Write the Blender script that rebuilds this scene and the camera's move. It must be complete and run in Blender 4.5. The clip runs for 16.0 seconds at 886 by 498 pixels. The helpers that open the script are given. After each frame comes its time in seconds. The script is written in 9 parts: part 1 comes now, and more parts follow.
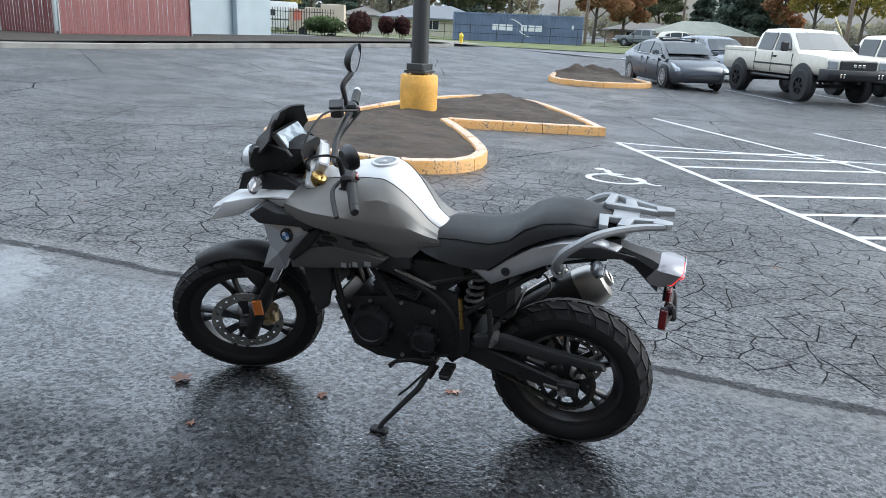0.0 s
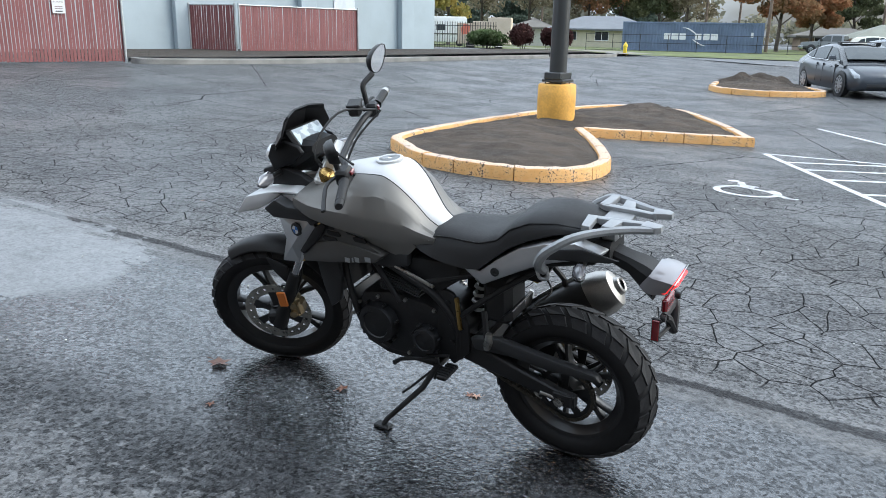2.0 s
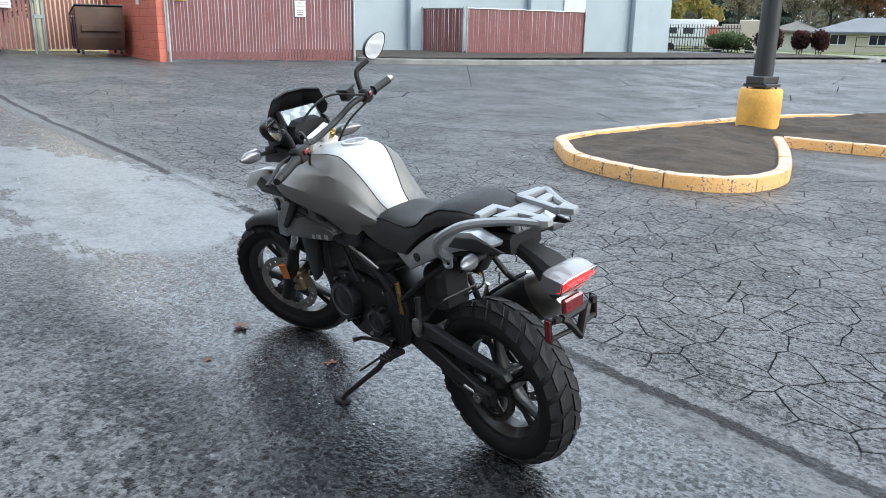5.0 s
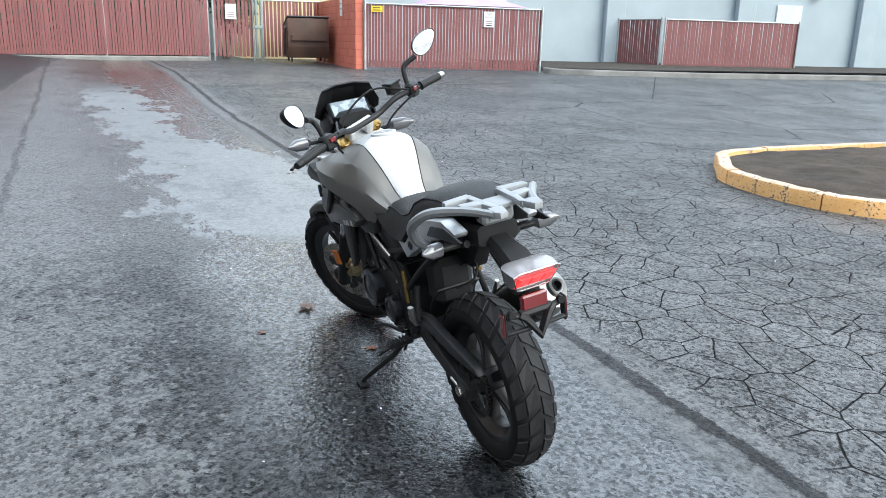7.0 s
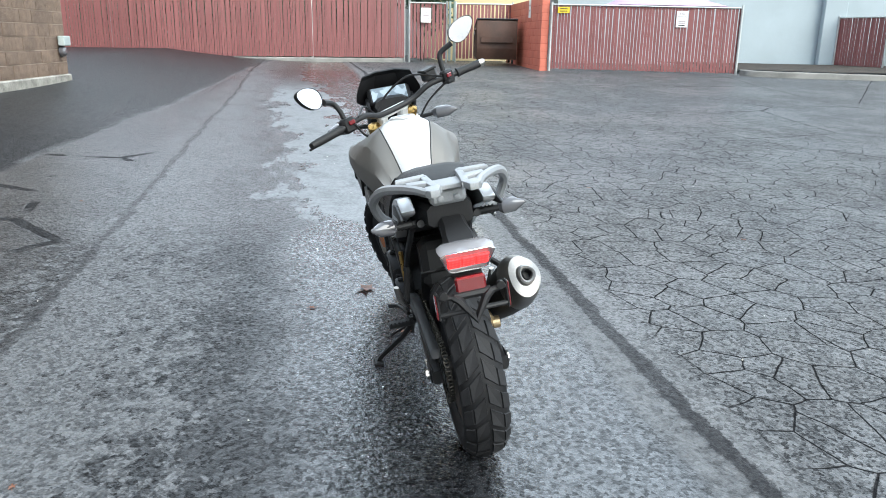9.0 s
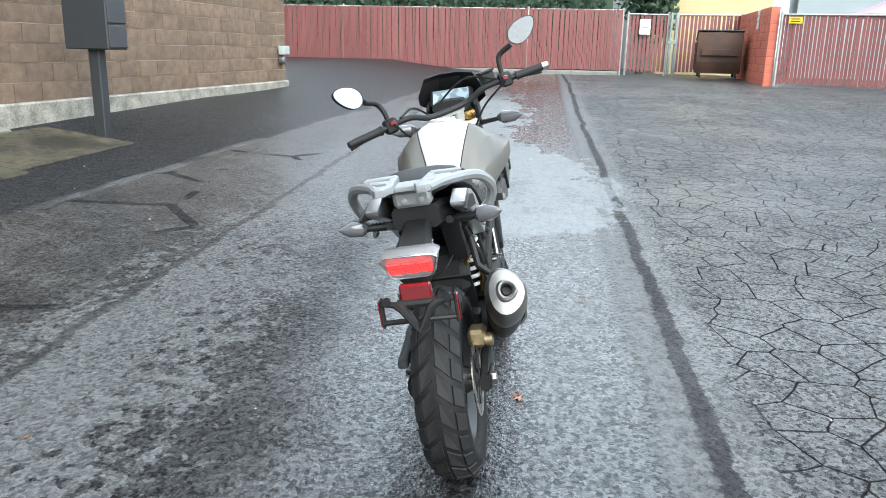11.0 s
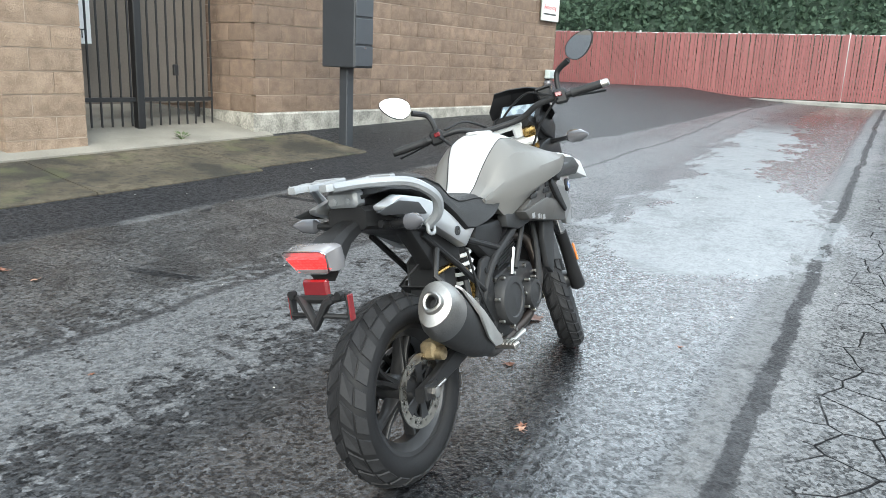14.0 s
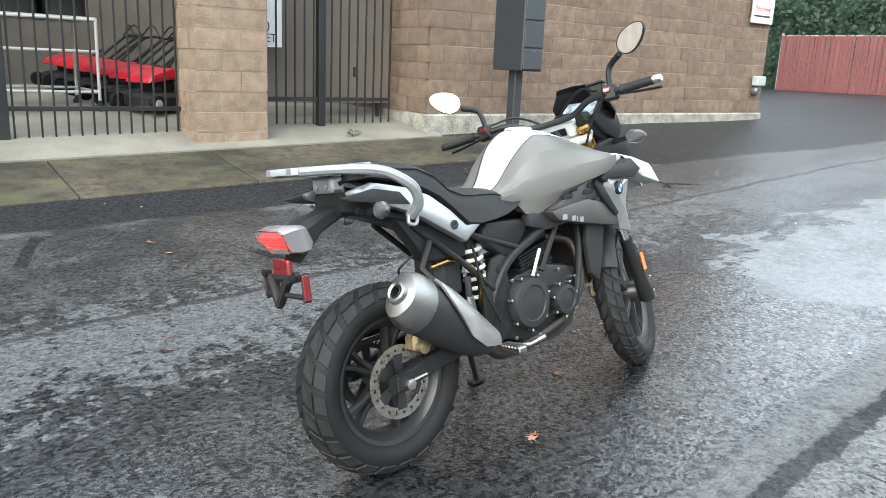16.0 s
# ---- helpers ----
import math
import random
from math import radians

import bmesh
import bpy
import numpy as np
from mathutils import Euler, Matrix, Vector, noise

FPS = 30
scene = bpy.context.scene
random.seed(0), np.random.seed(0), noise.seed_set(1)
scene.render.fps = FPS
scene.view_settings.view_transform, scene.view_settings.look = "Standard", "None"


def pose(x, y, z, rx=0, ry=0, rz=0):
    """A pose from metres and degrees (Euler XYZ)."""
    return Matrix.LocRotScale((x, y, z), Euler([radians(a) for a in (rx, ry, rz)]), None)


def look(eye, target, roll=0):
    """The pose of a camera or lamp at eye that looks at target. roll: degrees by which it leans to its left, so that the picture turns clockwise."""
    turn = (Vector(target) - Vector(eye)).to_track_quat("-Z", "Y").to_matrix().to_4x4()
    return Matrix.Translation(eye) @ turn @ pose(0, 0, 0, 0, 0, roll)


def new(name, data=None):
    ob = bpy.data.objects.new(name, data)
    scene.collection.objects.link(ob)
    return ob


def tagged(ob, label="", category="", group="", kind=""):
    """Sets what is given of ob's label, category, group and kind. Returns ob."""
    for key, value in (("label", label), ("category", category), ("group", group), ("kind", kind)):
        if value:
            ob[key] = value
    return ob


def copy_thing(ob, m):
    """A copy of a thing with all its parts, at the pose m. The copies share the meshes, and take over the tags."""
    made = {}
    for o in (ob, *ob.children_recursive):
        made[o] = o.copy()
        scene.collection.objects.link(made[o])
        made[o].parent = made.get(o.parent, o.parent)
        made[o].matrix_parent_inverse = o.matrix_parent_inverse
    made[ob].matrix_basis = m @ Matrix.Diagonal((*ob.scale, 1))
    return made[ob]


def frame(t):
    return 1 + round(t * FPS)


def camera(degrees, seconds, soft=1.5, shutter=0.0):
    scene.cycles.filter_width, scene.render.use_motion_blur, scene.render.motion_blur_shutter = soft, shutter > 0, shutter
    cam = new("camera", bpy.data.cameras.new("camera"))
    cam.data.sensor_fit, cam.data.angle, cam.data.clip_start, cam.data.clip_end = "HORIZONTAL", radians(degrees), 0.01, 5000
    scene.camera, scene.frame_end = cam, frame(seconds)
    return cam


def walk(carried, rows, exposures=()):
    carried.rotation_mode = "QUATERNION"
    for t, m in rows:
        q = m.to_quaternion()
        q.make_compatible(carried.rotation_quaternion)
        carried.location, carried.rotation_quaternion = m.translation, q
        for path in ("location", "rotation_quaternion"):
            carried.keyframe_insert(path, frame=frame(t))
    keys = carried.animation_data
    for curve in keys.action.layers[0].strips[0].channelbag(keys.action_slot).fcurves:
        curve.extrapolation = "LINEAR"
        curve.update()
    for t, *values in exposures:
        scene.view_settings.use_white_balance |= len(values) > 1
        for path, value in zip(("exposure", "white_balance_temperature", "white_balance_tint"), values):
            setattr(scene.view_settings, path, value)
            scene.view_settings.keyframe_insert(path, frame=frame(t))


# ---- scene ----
cam = camera(60.28, 16.0, soft=0.9)
PATH = [
    (0, (0.1741, 0.0455, 1.5900), (-0.5859, 1.8065, 1.0233), 2.48),
    (0.5, (0.2996, 0.0834, 1.5723), (-0.5677, 1.7970, 1.0143), 2.28),
    (1, (0.4267, 0.1679, 1.5569), (-0.5368, 1.8314, 1.0052), 1.93),
    (1.5, (0.5564, 0.2716, 1.5530), (-0.4956, 1.8809, 1.0022), 1.41),
    (2, (0.6999, 0.3639, 1.5531), (-0.4373, 1.9147, 1.0041), 1.05),
    (2.5, (0.8707, 0.4292, 1.5522), (-0.3427, 1.9223, 1.0057), 0.97),
    (3, (0.9725, 0.5290, 1.5311), (-0.3159, 1.9587, 0.9871), 0.89),
    (3.5, (1.0712, 0.6753, 1.5231), (-0.2873, 2.0388, 0.9798), 0.95),
    (3.7, (1.1133, 0.7322, 1.5234), (-0.2707, 2.0690, 0.9783), 0.98),
    (5.8, (1.5959, 1.3273, 1.4791), (-0.0782, 2.2798, 0.9406), 0.98),
    (6, (1.6123, 1.3824, 1.4713), (-0.0882, 2.2898, 0.9372), 0.96),
    (6.5, (1.6900, 1.5336, 1.4644), (-0.0678, 2.3250, 0.9320), 1.04),
    (7, (1.8087, 1.7001, 1.4535), (0.0019, 2.3750, 0.9240), 1.34),
    (7.5, (1.8728, 1.8402, 1.4361), (0.0278, 2.4002, 0.9047), 1.54),
    (8, (1.9194, 2.0426, 1.4167), (0.0421, 2.4822, 0.8852), 1.61),
    (8.5, (1.9429, 2.2149, 1.4052), (0.0406, 2.5252, 0.8715), 1.34),
    (9, (1.9917, 2.4363, 1.3966), (0.0707, 2.6062, 0.8668), 0.97),
    (9.5, (2.0179, 2.6278, 1.3775), (0.0873, 2.6541, 0.8556), 0.85),
    (9.7, (2.0100, 2.6953, 1.3630), (0.0778, 2.6647, 0.8477), 0.77),
    (11.8, (1.7415, 3.4669, 1.3560), (-0.0963, 2.8570, 0.8558), 2.33),
    (12, (1.7321, 3.5282, 1.3504), (-0.0912, 2.8711, 0.8564), 2.68),
    (12.5, (1.6257, 3.6825, 1.3485), (-0.1528, 2.9059, 0.8648), 2.87),
    (13, (1.5427, 3.8069, 1.3533), (-0.1828, 2.9153, 0.8760), 2.71),
    (13.5, (1.4597, 3.9936, 1.3454), (-0.2039, 2.9880, 0.8751), 2.41),
    (14, (1.3841, 4.1778, 1.3384), (-0.2051, 3.0564, 0.8728), 2.33),
    (14.5, (1.2708, 4.3050, 1.3220), (-0.2322, 3.0697, 0.8581), 2.47),
    (15, (1.1177, 4.4128, 1.3233), (-0.2866, 3.0666, 0.8590), 2.63),
    (15.5, (0.9967, 4.5224, 1.3205), (-0.3023, 3.0751, 0.8535), 2.52),
    (16, (0.8584, 4.6884, 1.3172), (-0.3360, 3.1549, 0.8465), 2.57),
]
walk(cam, [(t, look(eye, target, roll)) for t, eye, target, roll in PATH],
     [(0, 0.85, 5850, 6), (4, 0.95, 5900, 5), (9, 1.15, 5950, 3), (12, 1.28, 6050, 2), (16, 1.38, 6150, 3)])

# ---- light ----
world = bpy.data.worlds.new("sky")
scene.world = world
world.use_nodes = True
wt = world.node_tree
wt.nodes.clear()
w_out = wt.nodes.new("ShaderNodeOutputWorld")
w_bg = wt.nodes.new("ShaderNodeBackground")
w_sky = wt.nodes.new("ShaderNodeTexSky")
w_sky.sky_type = 'NISHITA'
w_sky.sun_disc = False
w_sky.sun_elevation = radians(38)
w_sky.sun_rotation = radians(56)
w_sky.air_density, w_sky.dust_density = 1.2, 3.0
w_co = wt.nodes.new("ShaderNodeTexCoord")
w_map = wt.nodes.new("ShaderNodeMapping")
w_map.inputs["Scale"].default_value = (1.0, 1.0, 2.2)
w_noise = wt.nodes.new("ShaderNodeTexNoise")
w_noise.inputs["Scale"].default_value = 2.3
w_noise.inputs["Detail"].default_value = 6
w_ramp = wt.nodes.new("ShaderNodeMapRange")
w_ramp.inputs["From Min"].default_value, w_ramp.inputs["From Max"].default_value = 0.38, 0.56
w_ramp.inputs["To Min"].default_value, w_ramp.inputs["To Max"].default_value = 0.2, 0.97
w_mix = wt.nodes.new("ShaderNodeMix")
w_mix.data_type = 'RGBA'
w_mix.inputs["B"].default_value = (7.6, 8.1, 8.8, 1)
wt.links.new(w_co.outputs["Generated"], w_map.inputs["Vector"])
wt.links.new(w_map.outputs["Vector"], w_noise.inputs["Vector"])

wt.links.new(w_ramp.outputs["Result"], w_mix.inputs["Factor"])
wt.links.new(w_sky.outputs["Color"], w_mix.inputs["A"])
# cloud is brighter towards the hidden sun
w_dot = wt.nodes.new("ShaderNodeVectorMath")
w_dot.operation = 'DOT_PRODUCT'
w_dot.inputs[1].default_value = Vector((-0.86, -0.10, 0.5)).normalized()
w_lean = wt.nodes.new("ShaderNodeMath")
w_lean.operation = 'MULTIPLY_ADD'
w_lean.inputs[1].default_value = 0.16
wt.links.new(w_dot.outputs["Value"], w_lean.inputs[0])
wt.links.new(w_noise.outputs["Fac"], w_lean.inputs[2])
wt.links.new(w_lean.outputs[0], w_ramp.inputs["Value"])
w_glow = wt.nodes.new("ShaderNodeMapRange")
w_glow.interpolation_type = 'SMOOTHSTEP'
for key, value in (("From Min", -0.3), ("From Max", 1.0), ("To Min", 0.82), ("To Max", 1.5)):
    w_glow.inputs[key].default_value = value
w_mul = wt.nodes.new("ShaderNodeVectorMath")
w_mul.operation = 'SCALE'
wt.links.new(w_co.outputs["Generated"], w_dot.inputs[0])
wt.links.new(w_dot.outputs["Value"], w_glow.inputs["Value"])
wt.links.new(w_glow.outputs["Result"], w_mul.inputs["Scale"])
wt.links.new(w_mix.outputs["Result"], w_mul.inputs[0])
# overcast sky dims towards the horizon
w_xyz = wt.nodes.new("ShaderNodeSeparateXYZ")
w_low = wt.nodes.new("ShaderNodeMapRange")
for key, value in (("From Min", 0.0), ("From Max", 0.25), ("To Min", 0.46), ("To Max", 1.0)):
    w_low.inputs[key].default_value = value
w_dim = wt.nodes.new("ShaderNodeVectorMath")
w_dim.operation = 'SCALE'
wt.links.new(w_co.outputs["Generated"], w_xyz.inputs[0])
wt.links.new(w_xyz.outputs["Z"], w_low.inputs["Value"])
wt.links.new(w_low.outputs["Result"], w_dim.inputs["Scale"])
wt.links.new(w_mul.outputs[0], w_dim.inputs[0])
wt.links.new(w_dim.outputs[0], w_bg.inputs["Color"])
w_bg.inputs["Strength"].default_value = 0.11
wt.links.new(w_bg.outputs["Background"], w_out.inputs["Surface"])

sun = new("sun", bpy.data.lights.new("sun", "SUN"))
sun.data.energy, sun.data.angle, sun.data.color = 2.2, radians(60), (1.0, 0.965, 0.91)
sun.matrix_world = look((11.0, 7.5, 10.5), (0, 0, 0))

# ---- materials ----


class Nodes:
    """A short way to write node trees."""

    def __init__(self, name):
        self.m = bpy.data.materials.new(name)
        self.m.use_nodes = True
        self.t = self.m.node_tree
        self.t.nodes.clear()
        self.out = self.t.nodes.new("ShaderNodeOutputMaterial")

    def put(self, socket, value):
        if isinstance(value, bpy.types.NodeSocket):
            self.t.links.new(value, socket)
        elif value is not None:
            if socket.type == 'RGBA' and not isinstance(value, (int, float)) and len(value) == 3:
                value = (*value, 1)
            socket.default_value = value

    def add(self, kind, out=0, **inputs):
        n = self.t.nodes.new("ShaderNode" + kind)
        for k, v in inputs.items():
            self.put(n.inputs[k.replace("_", " ")], v)
        return n.outputs[out]

    def pos(self):
        return self.add("NewGeometry", "Position")

    def obj(self):
        return self.add("TexCoord", "Object")

    def xyz(self, v):
        n = self.t.nodes.new("ShaderNodeSeparateXYZ")
        self.put(n.inputs[0], v)
        return n.outputs

    def vec(self, x, y, z):
        return self.add("CombineXYZ", X=x, Y=y, Z=z)

    def math(self, op, a, b=0.0, clamp=False):
        n = self.t.nodes.new("ShaderNodeMath")
        n.operation, n.use_clamp = op, clamp
        self.put(n.inputs[0], a)
        self.put(n.inputs[1], b)
        return n.outputs[0]

    def vmath(self, op, a, b):
        n = self.t.nodes.new("ShaderNodeVectorMath")
        n.operation = op
        self.put(n.inputs[0], a)
        self.put(n.inputs[1], b)
        return n.outputs[0]

    def noise(self, v, scale, detail=4, rough=0.55, distort=0.0, out="Fac"):
        return self.add("TexNoise", out, Vector=v, Scale=scale, Detail=detail, Roughness=rough, Distortion=distort)

    def voronoi(self, v, scale, feature='F1', out="Distance", random=1.0):
        n = self.t.nodes.new("ShaderNodeTexVoronoi")
        n.feature = feature
        self.put(n.inputs["Vector"], v)
        self.put(n.inputs["Scale"], scale)
        self.put(n.inputs["Randomness"], random)
        return n.outputs[out]

    def ramp(self, v, a, b, lo=0.0, hi=1.0, smooth=True):
        n = self.t.nodes.new("ShaderNodeMapRange")
        if smooth:
            n.interpolation_type = 'SMOOTHSTEP'
        for k, x in (("Value", v), ("From Min", a), ("From Max", b), ("To Min", lo), ("To Max", hi)):
            self.put(n.inputs[k], x)
        return n.outputs[0]

    def mix(self, f, a, b, blend='MIX'):
        n = self.t.nodes.new("ShaderNodeMix")
        n.data_type, n.blend_type = 'RGBA', blend
        self.put(n.inputs["Factor"], f)
        self.put(n.inputs["A"], a)
        self.put(n.inputs["B"], b)
        return n.outputs["Result"]

    def bump(self, h, strength=0.3, dist=0.01, normal=None):
        n = self.t.nodes.new("ShaderNodeBump")
        self.put(n.inputs["Height"], h)
        self.put(n.inputs["Strength"], strength)
        self.put(n.inputs["Distance"], dist)
        self.put(n.inputs["Normal"], normal)
        return n.outputs[0]

    def principled(self, color, rough, metal=0.0, normal=None, **more):
        n = self.t.nodes.new("ShaderNodeBsdfPrincipled")
        self.put(n.inputs["Base Color"], color)
        self.put(n.inputs["Roughness"], rough)
        self.put(n.inputs["Metallic"], metal)
        self.put(n.inputs["Normal"], normal)
        for k, v in more.items():
            self.put(n.inputs[k.replace("_", " ")], v)
        self.t.links.new(n.outputs[0], self.out.inputs[0])
        return self.m


def plain(name, color, rough=0.5, metal=0.0, vary=0.12, coarse=3.0, fine=60.0, bump=0.1, depth=0.002, **more):
    """A surface with grain at two scales in colour, gloss and relief."""
    k = Nodes(name)
    p = k.pos()
    a, b = k.noise(p, coarse, 5), k.noise(p, fine, 3)
    ab = k.math('ADD', k.math('MULTIPLY', a, 0.6), k.math('MULTIPLY', b, 0.4))
    dark, light = tuple(c * (1 - vary * 1.6) for c in color), tuple(min(1, c * (1 + vary)) for c in color)
    col = k.mix(k.ramp(ab, 0.3, 0.7), dark, light)
    r = k.ramp(ab, 0.3, 0.7, max(0.02, rough - 0.08), min(1, rough + 0.08))
    return k.principled(col, r, metal, k.bump(b, bump, depth), **more)


def piece_mat(name, dark, light, rough=0.8, coarse=5.0, fine=90.0, bump=0.6, depth=0.006, spread=0.25, speck=None):
    """For pieces of a wall: each takes a tone of its own, with coarse chips."""
    k = Nodes(name)
    p = k.pos()
    r = k.add("ObjectInfo", "Random")
    a, b = k.noise(p, coarse, 6), k.noise(p, fine, 4, 0.7)
    f = k.math('ADD', k.math('MULTIPLY', a, 0.45), k.math('MULTIPLY', b, 0.55))
    col = k.mix(k.ramp(f, 0.3, 0.7), dark, light)
    col = k.mix(1.0, col, k.add("HueSaturation", Color=(0.8, 0.8, 0.8), Value=k.ramp(r, 0, 1, 1.25 - spread, 1.25 + spread, False)), 'MULTIPLY')
    if speck:
        col = k.mix(k.ramp(k.voronoi(p, fine * 1.1), 0.18, 0.1), col, speck)
    h = k.math('ADD', k.math('MULTIPLY', a, 0.5), b)
    return k.principled(col, k.ramp(b, 0.3, 0.7, rough - 0.1, min(1, rough + 0.12)), 0, k.bump(h, bump, depth))


def paint(name, color, rough=0.35, coat=0.4, flake=0.0, vary=0.05):
    k = Nodes(name)
    p = k.pos()
    a, b = k.noise(p, 5, 4), k.noise(p, 900, 2)
    dust = k.ramp(k.noise(p, 24, 6, 0.7), 0.5, 0.8)
    col = k.mix(k.ramp(a, 0.3, 0.7), tuple(c * (1 - vary) for c in color), tuple(min(1, c * (1 + vary)) for c in color))
    return k.principled(col, k.math('ADD', k.math('MULTIPLY', dust, 0.12), rough), flake, k.bump(b, 0.03, 0.001), Coat_Weight=coat, Coat_Roughness=0.12)


# ---- mesh helpers ----
def thing(name, m=None, label="", category="", group="", kind=""):
    ob = new(name)
    ob.empty_display_size = 0.1
    ob.matrix_basis = m or Matrix()
    return tagged(ob, label, category, group, kind)


def mesh_of(name, bm, material, smooth=35.0):
    me = bpy.data.meshes.new(name)
    bm.normal_update()
    bm.to_mesh(me)
    bm.free()
    if material is not None:
        me.materials.append(material)
    if smooth and len(me.polygons):
        me.shade_smooth()
        me.set_sharp_from_angle(angle=radians(smooth))
    return me


def part(name, bm, material, parent=None, label="", smooth=35.0):
    ob = new(name, mesh_of(name, bm, material, smooth))
    if parent is not None:
        ob.parent = parent
    return tagged(ob, label)


def piece(name, me, parent, m):
    ob = new(name, me)
    ob.parent = parent
    ob.matrix_basis = m
    return ob


def box(bm, lo, hi, m=None, bevel=0.0, seg=1):
    v = [bm.verts.new((x, y, z)) for x in (lo[0], hi[0]) for y in (lo[1], hi[1]) for z in (lo[2], hi[2])]
    fs = [bm.faces.new([v[i] for i in q]) for q in ((0, 1, 3, 2), (4, 6, 7, 5), (0, 4, 5, 1), (2, 3, 7, 6), (0, 2, 6, 4), (1, 5, 7, 3))]
    if bevel:
        es = list({e for f in fs for e in f.edges})
        r = bmesh.ops.bevel(bm, geom=es, offset=bevel, segments=seg, profile=0.5, affect='EDGES')
        v = list({w for f in r["faces"] for w in f.verts} | {w for w in v if w.is_valid})
    if m is not None:
        bmesh.ops.transform(bm, matrix=m, verts=v)
    return v


def ring_skin(bm, rings, closed=True, cap=True):
    vs = [[bm.verts.new(p) for p in r] for r in rings]
    n = len(vs[0])
    for a, b in zip(vs, vs[1:]):
        for i in range(n if closed else n - 1):
            j = (i + 1) % n
            bm.faces.new((a[i], a[j], b[j], b[i]))
    if cap and closed:
        bm.faces.new(vs[0][::-1])
        bm.faces.new(vs[-1])
    return [v for r in vs for v in r]


def smooth_path(pts, n=6):
    """A Catmull-Rom line through the points."""
    pts = [Vector(p) for p in pts]
    if len(pts) < 3:
        return pts
    ext = [2 * pts[0] - pts[1], *pts, 2 * pts[-1] - pts[-2]]
    out = []
    for i in range(1, len(ext) - 2):
        a, b, c, d = ext[i - 1:i + 3]
        for k in range(n):
            t = k / n
            out.append(0.5 * (2 * b + (c - a) * t + (2 * a - 5 * b + 4 * c - d) * t * t + (3 * b - a - 3 * c + d) * t ** 3))
    out.append(pts[-1])
    return out


def tube(bm, pts, r, n=10, flat=1.0, smooth=0, up=(0, 0, 1)):
    """A round bar along points; r may be one radius or one for each point."""
    pts = smooth_path(pts, smooth) if smooth else [Vector(p) for p in pts]
    rs = r if isinstance(r, (list, tuple)) else [r] * len(pts)
    if len(rs) != len(pts):
        rs = [rs[0] + (rs[-1] - rs[0]) * i / (len(pts) - 1) for i in range(len(pts))]
    rings, side = [], None
    for i, p in enumerate(pts):
        d = (pts[min(i + 1, len(pts) - 1)] - pts[max(i - 1, 0)]).normalized()
        if side is None:
            side = d.cross(Vector(up))
            if side.length < 0.05:
                side = d.cross(Vector((1, 0, 0)))
        side = (side - d * side.dot(d)).normalized()
        w = d.cross(side)
        rings.append([p + (side * math.cos(2 * math.pi * k / n) + w * (flat * math.sin(2 * math.pi * k / n))) * rs[i] for k in range(n)])
    return ring_skin(bm, rings)


def lathe(bm, prof, n=24, m=None, closed=False):
    """Turns a profile of (radius, along) about the y axis."""
    rings = [[Vector((r * math.cos(2 * math.pi * k / n), a, r * math.sin(2 * math.pi * k / n))) for k in range(n)] for r, a in prof]
    if closed:
        rings.append(rings[0])
    vs = ring_skin(bm, rings, cap=not closed)
    if closed:
        bmesh.ops.remove_doubles(bm, verts=vs, dist=1e-6)
        vs = [v for v in vs if v.is_valid]
    if m is not None:
        bmesh.ops.transform(bm, matrix=m, verts=vs)
    return vs


def prism(bm, poly, y0, y1, m=None, bevel=0.0, inset=1.0):
    """A plate from an outline in x and z, between two values of y."""
    c = sum((Vector((x, 0, z)) for x, z in poly), Vector()) / len(poly)
    a = [bm.verts.new((x, y0, z)) for x, z in poly]
    b = [bm.verts.new((c.x + (x - c.x) * inset, y1, c.z + (z - c.z) * inset)) for x, z in poly]
    fs = [bm.faces.new(a), bm.faces.new(b[::-1])]
    n = len(poly)
    for i in range(n):
        fs.append(bm.faces.new((a[i], b[i], b[(i + 1) % n], a[(i + 1) % n])))
    bmesh.ops.recalc_face_normals(bm, faces=fs)
    vs = a + b
    if bevel:
        es = list({e for f in fs for e in f.edges})
        r = bmesh.ops.bevel(bm, geom=es, offset=bevel, segments=2, profile=0.5, affect='EDGES')
        vs = list({w for f in r["faces"] for w in f.verts} | {w for w in vs if w.is_valid})
    if m is not None:
        bmesh.ops.transform(bm, matrix=m, verts=vs)
    return vs


def slab(bm, poly, z0, z1, m=None, bevel=0.0):
    """A flat piece from an outline in x and y."""
    a = [bm.verts.new((x, y, z0)) for x, y in poly]
    b = [bm.verts.new((x, y, z1)) for x, y in poly]
    fs = [bm.faces.new(a[::-1]), bm.faces.new(b)]
    n = len(poly)
    for i in range(n):
        fs.append(bm.faces.new((a[i], a[(i + 1) % n], b[(i + 1) % n], b[i])))
    bmesh.ops.recalc_face_normals(bm, faces=fs)
    vs = a + b
    if bevel:
        es = [e for e in {e for f in fs for e in f.edges} if abs(e.verts[0].co.z - e.verts[1].co.z) < 1e-6 and e.verts[0].co.z > (z0 + z1) / 2]
        r = bmesh.ops.bevel(bm, geom=es, offset=bevel, segments=2, profile=0.5, affect='EDGES')
        vs = list({w for f in r["faces"] for w in f.verts} | {w for w in vs if w.is_valid})
    if m is not None:
        bmesh.ops.transform(bm, matrix=m, verts=vs)
    return vs


def step(a, b, x):
    k = min(1.0, max(0.0, (x - a) / (b - a)))
    return k * k * (3 - 2 * k)


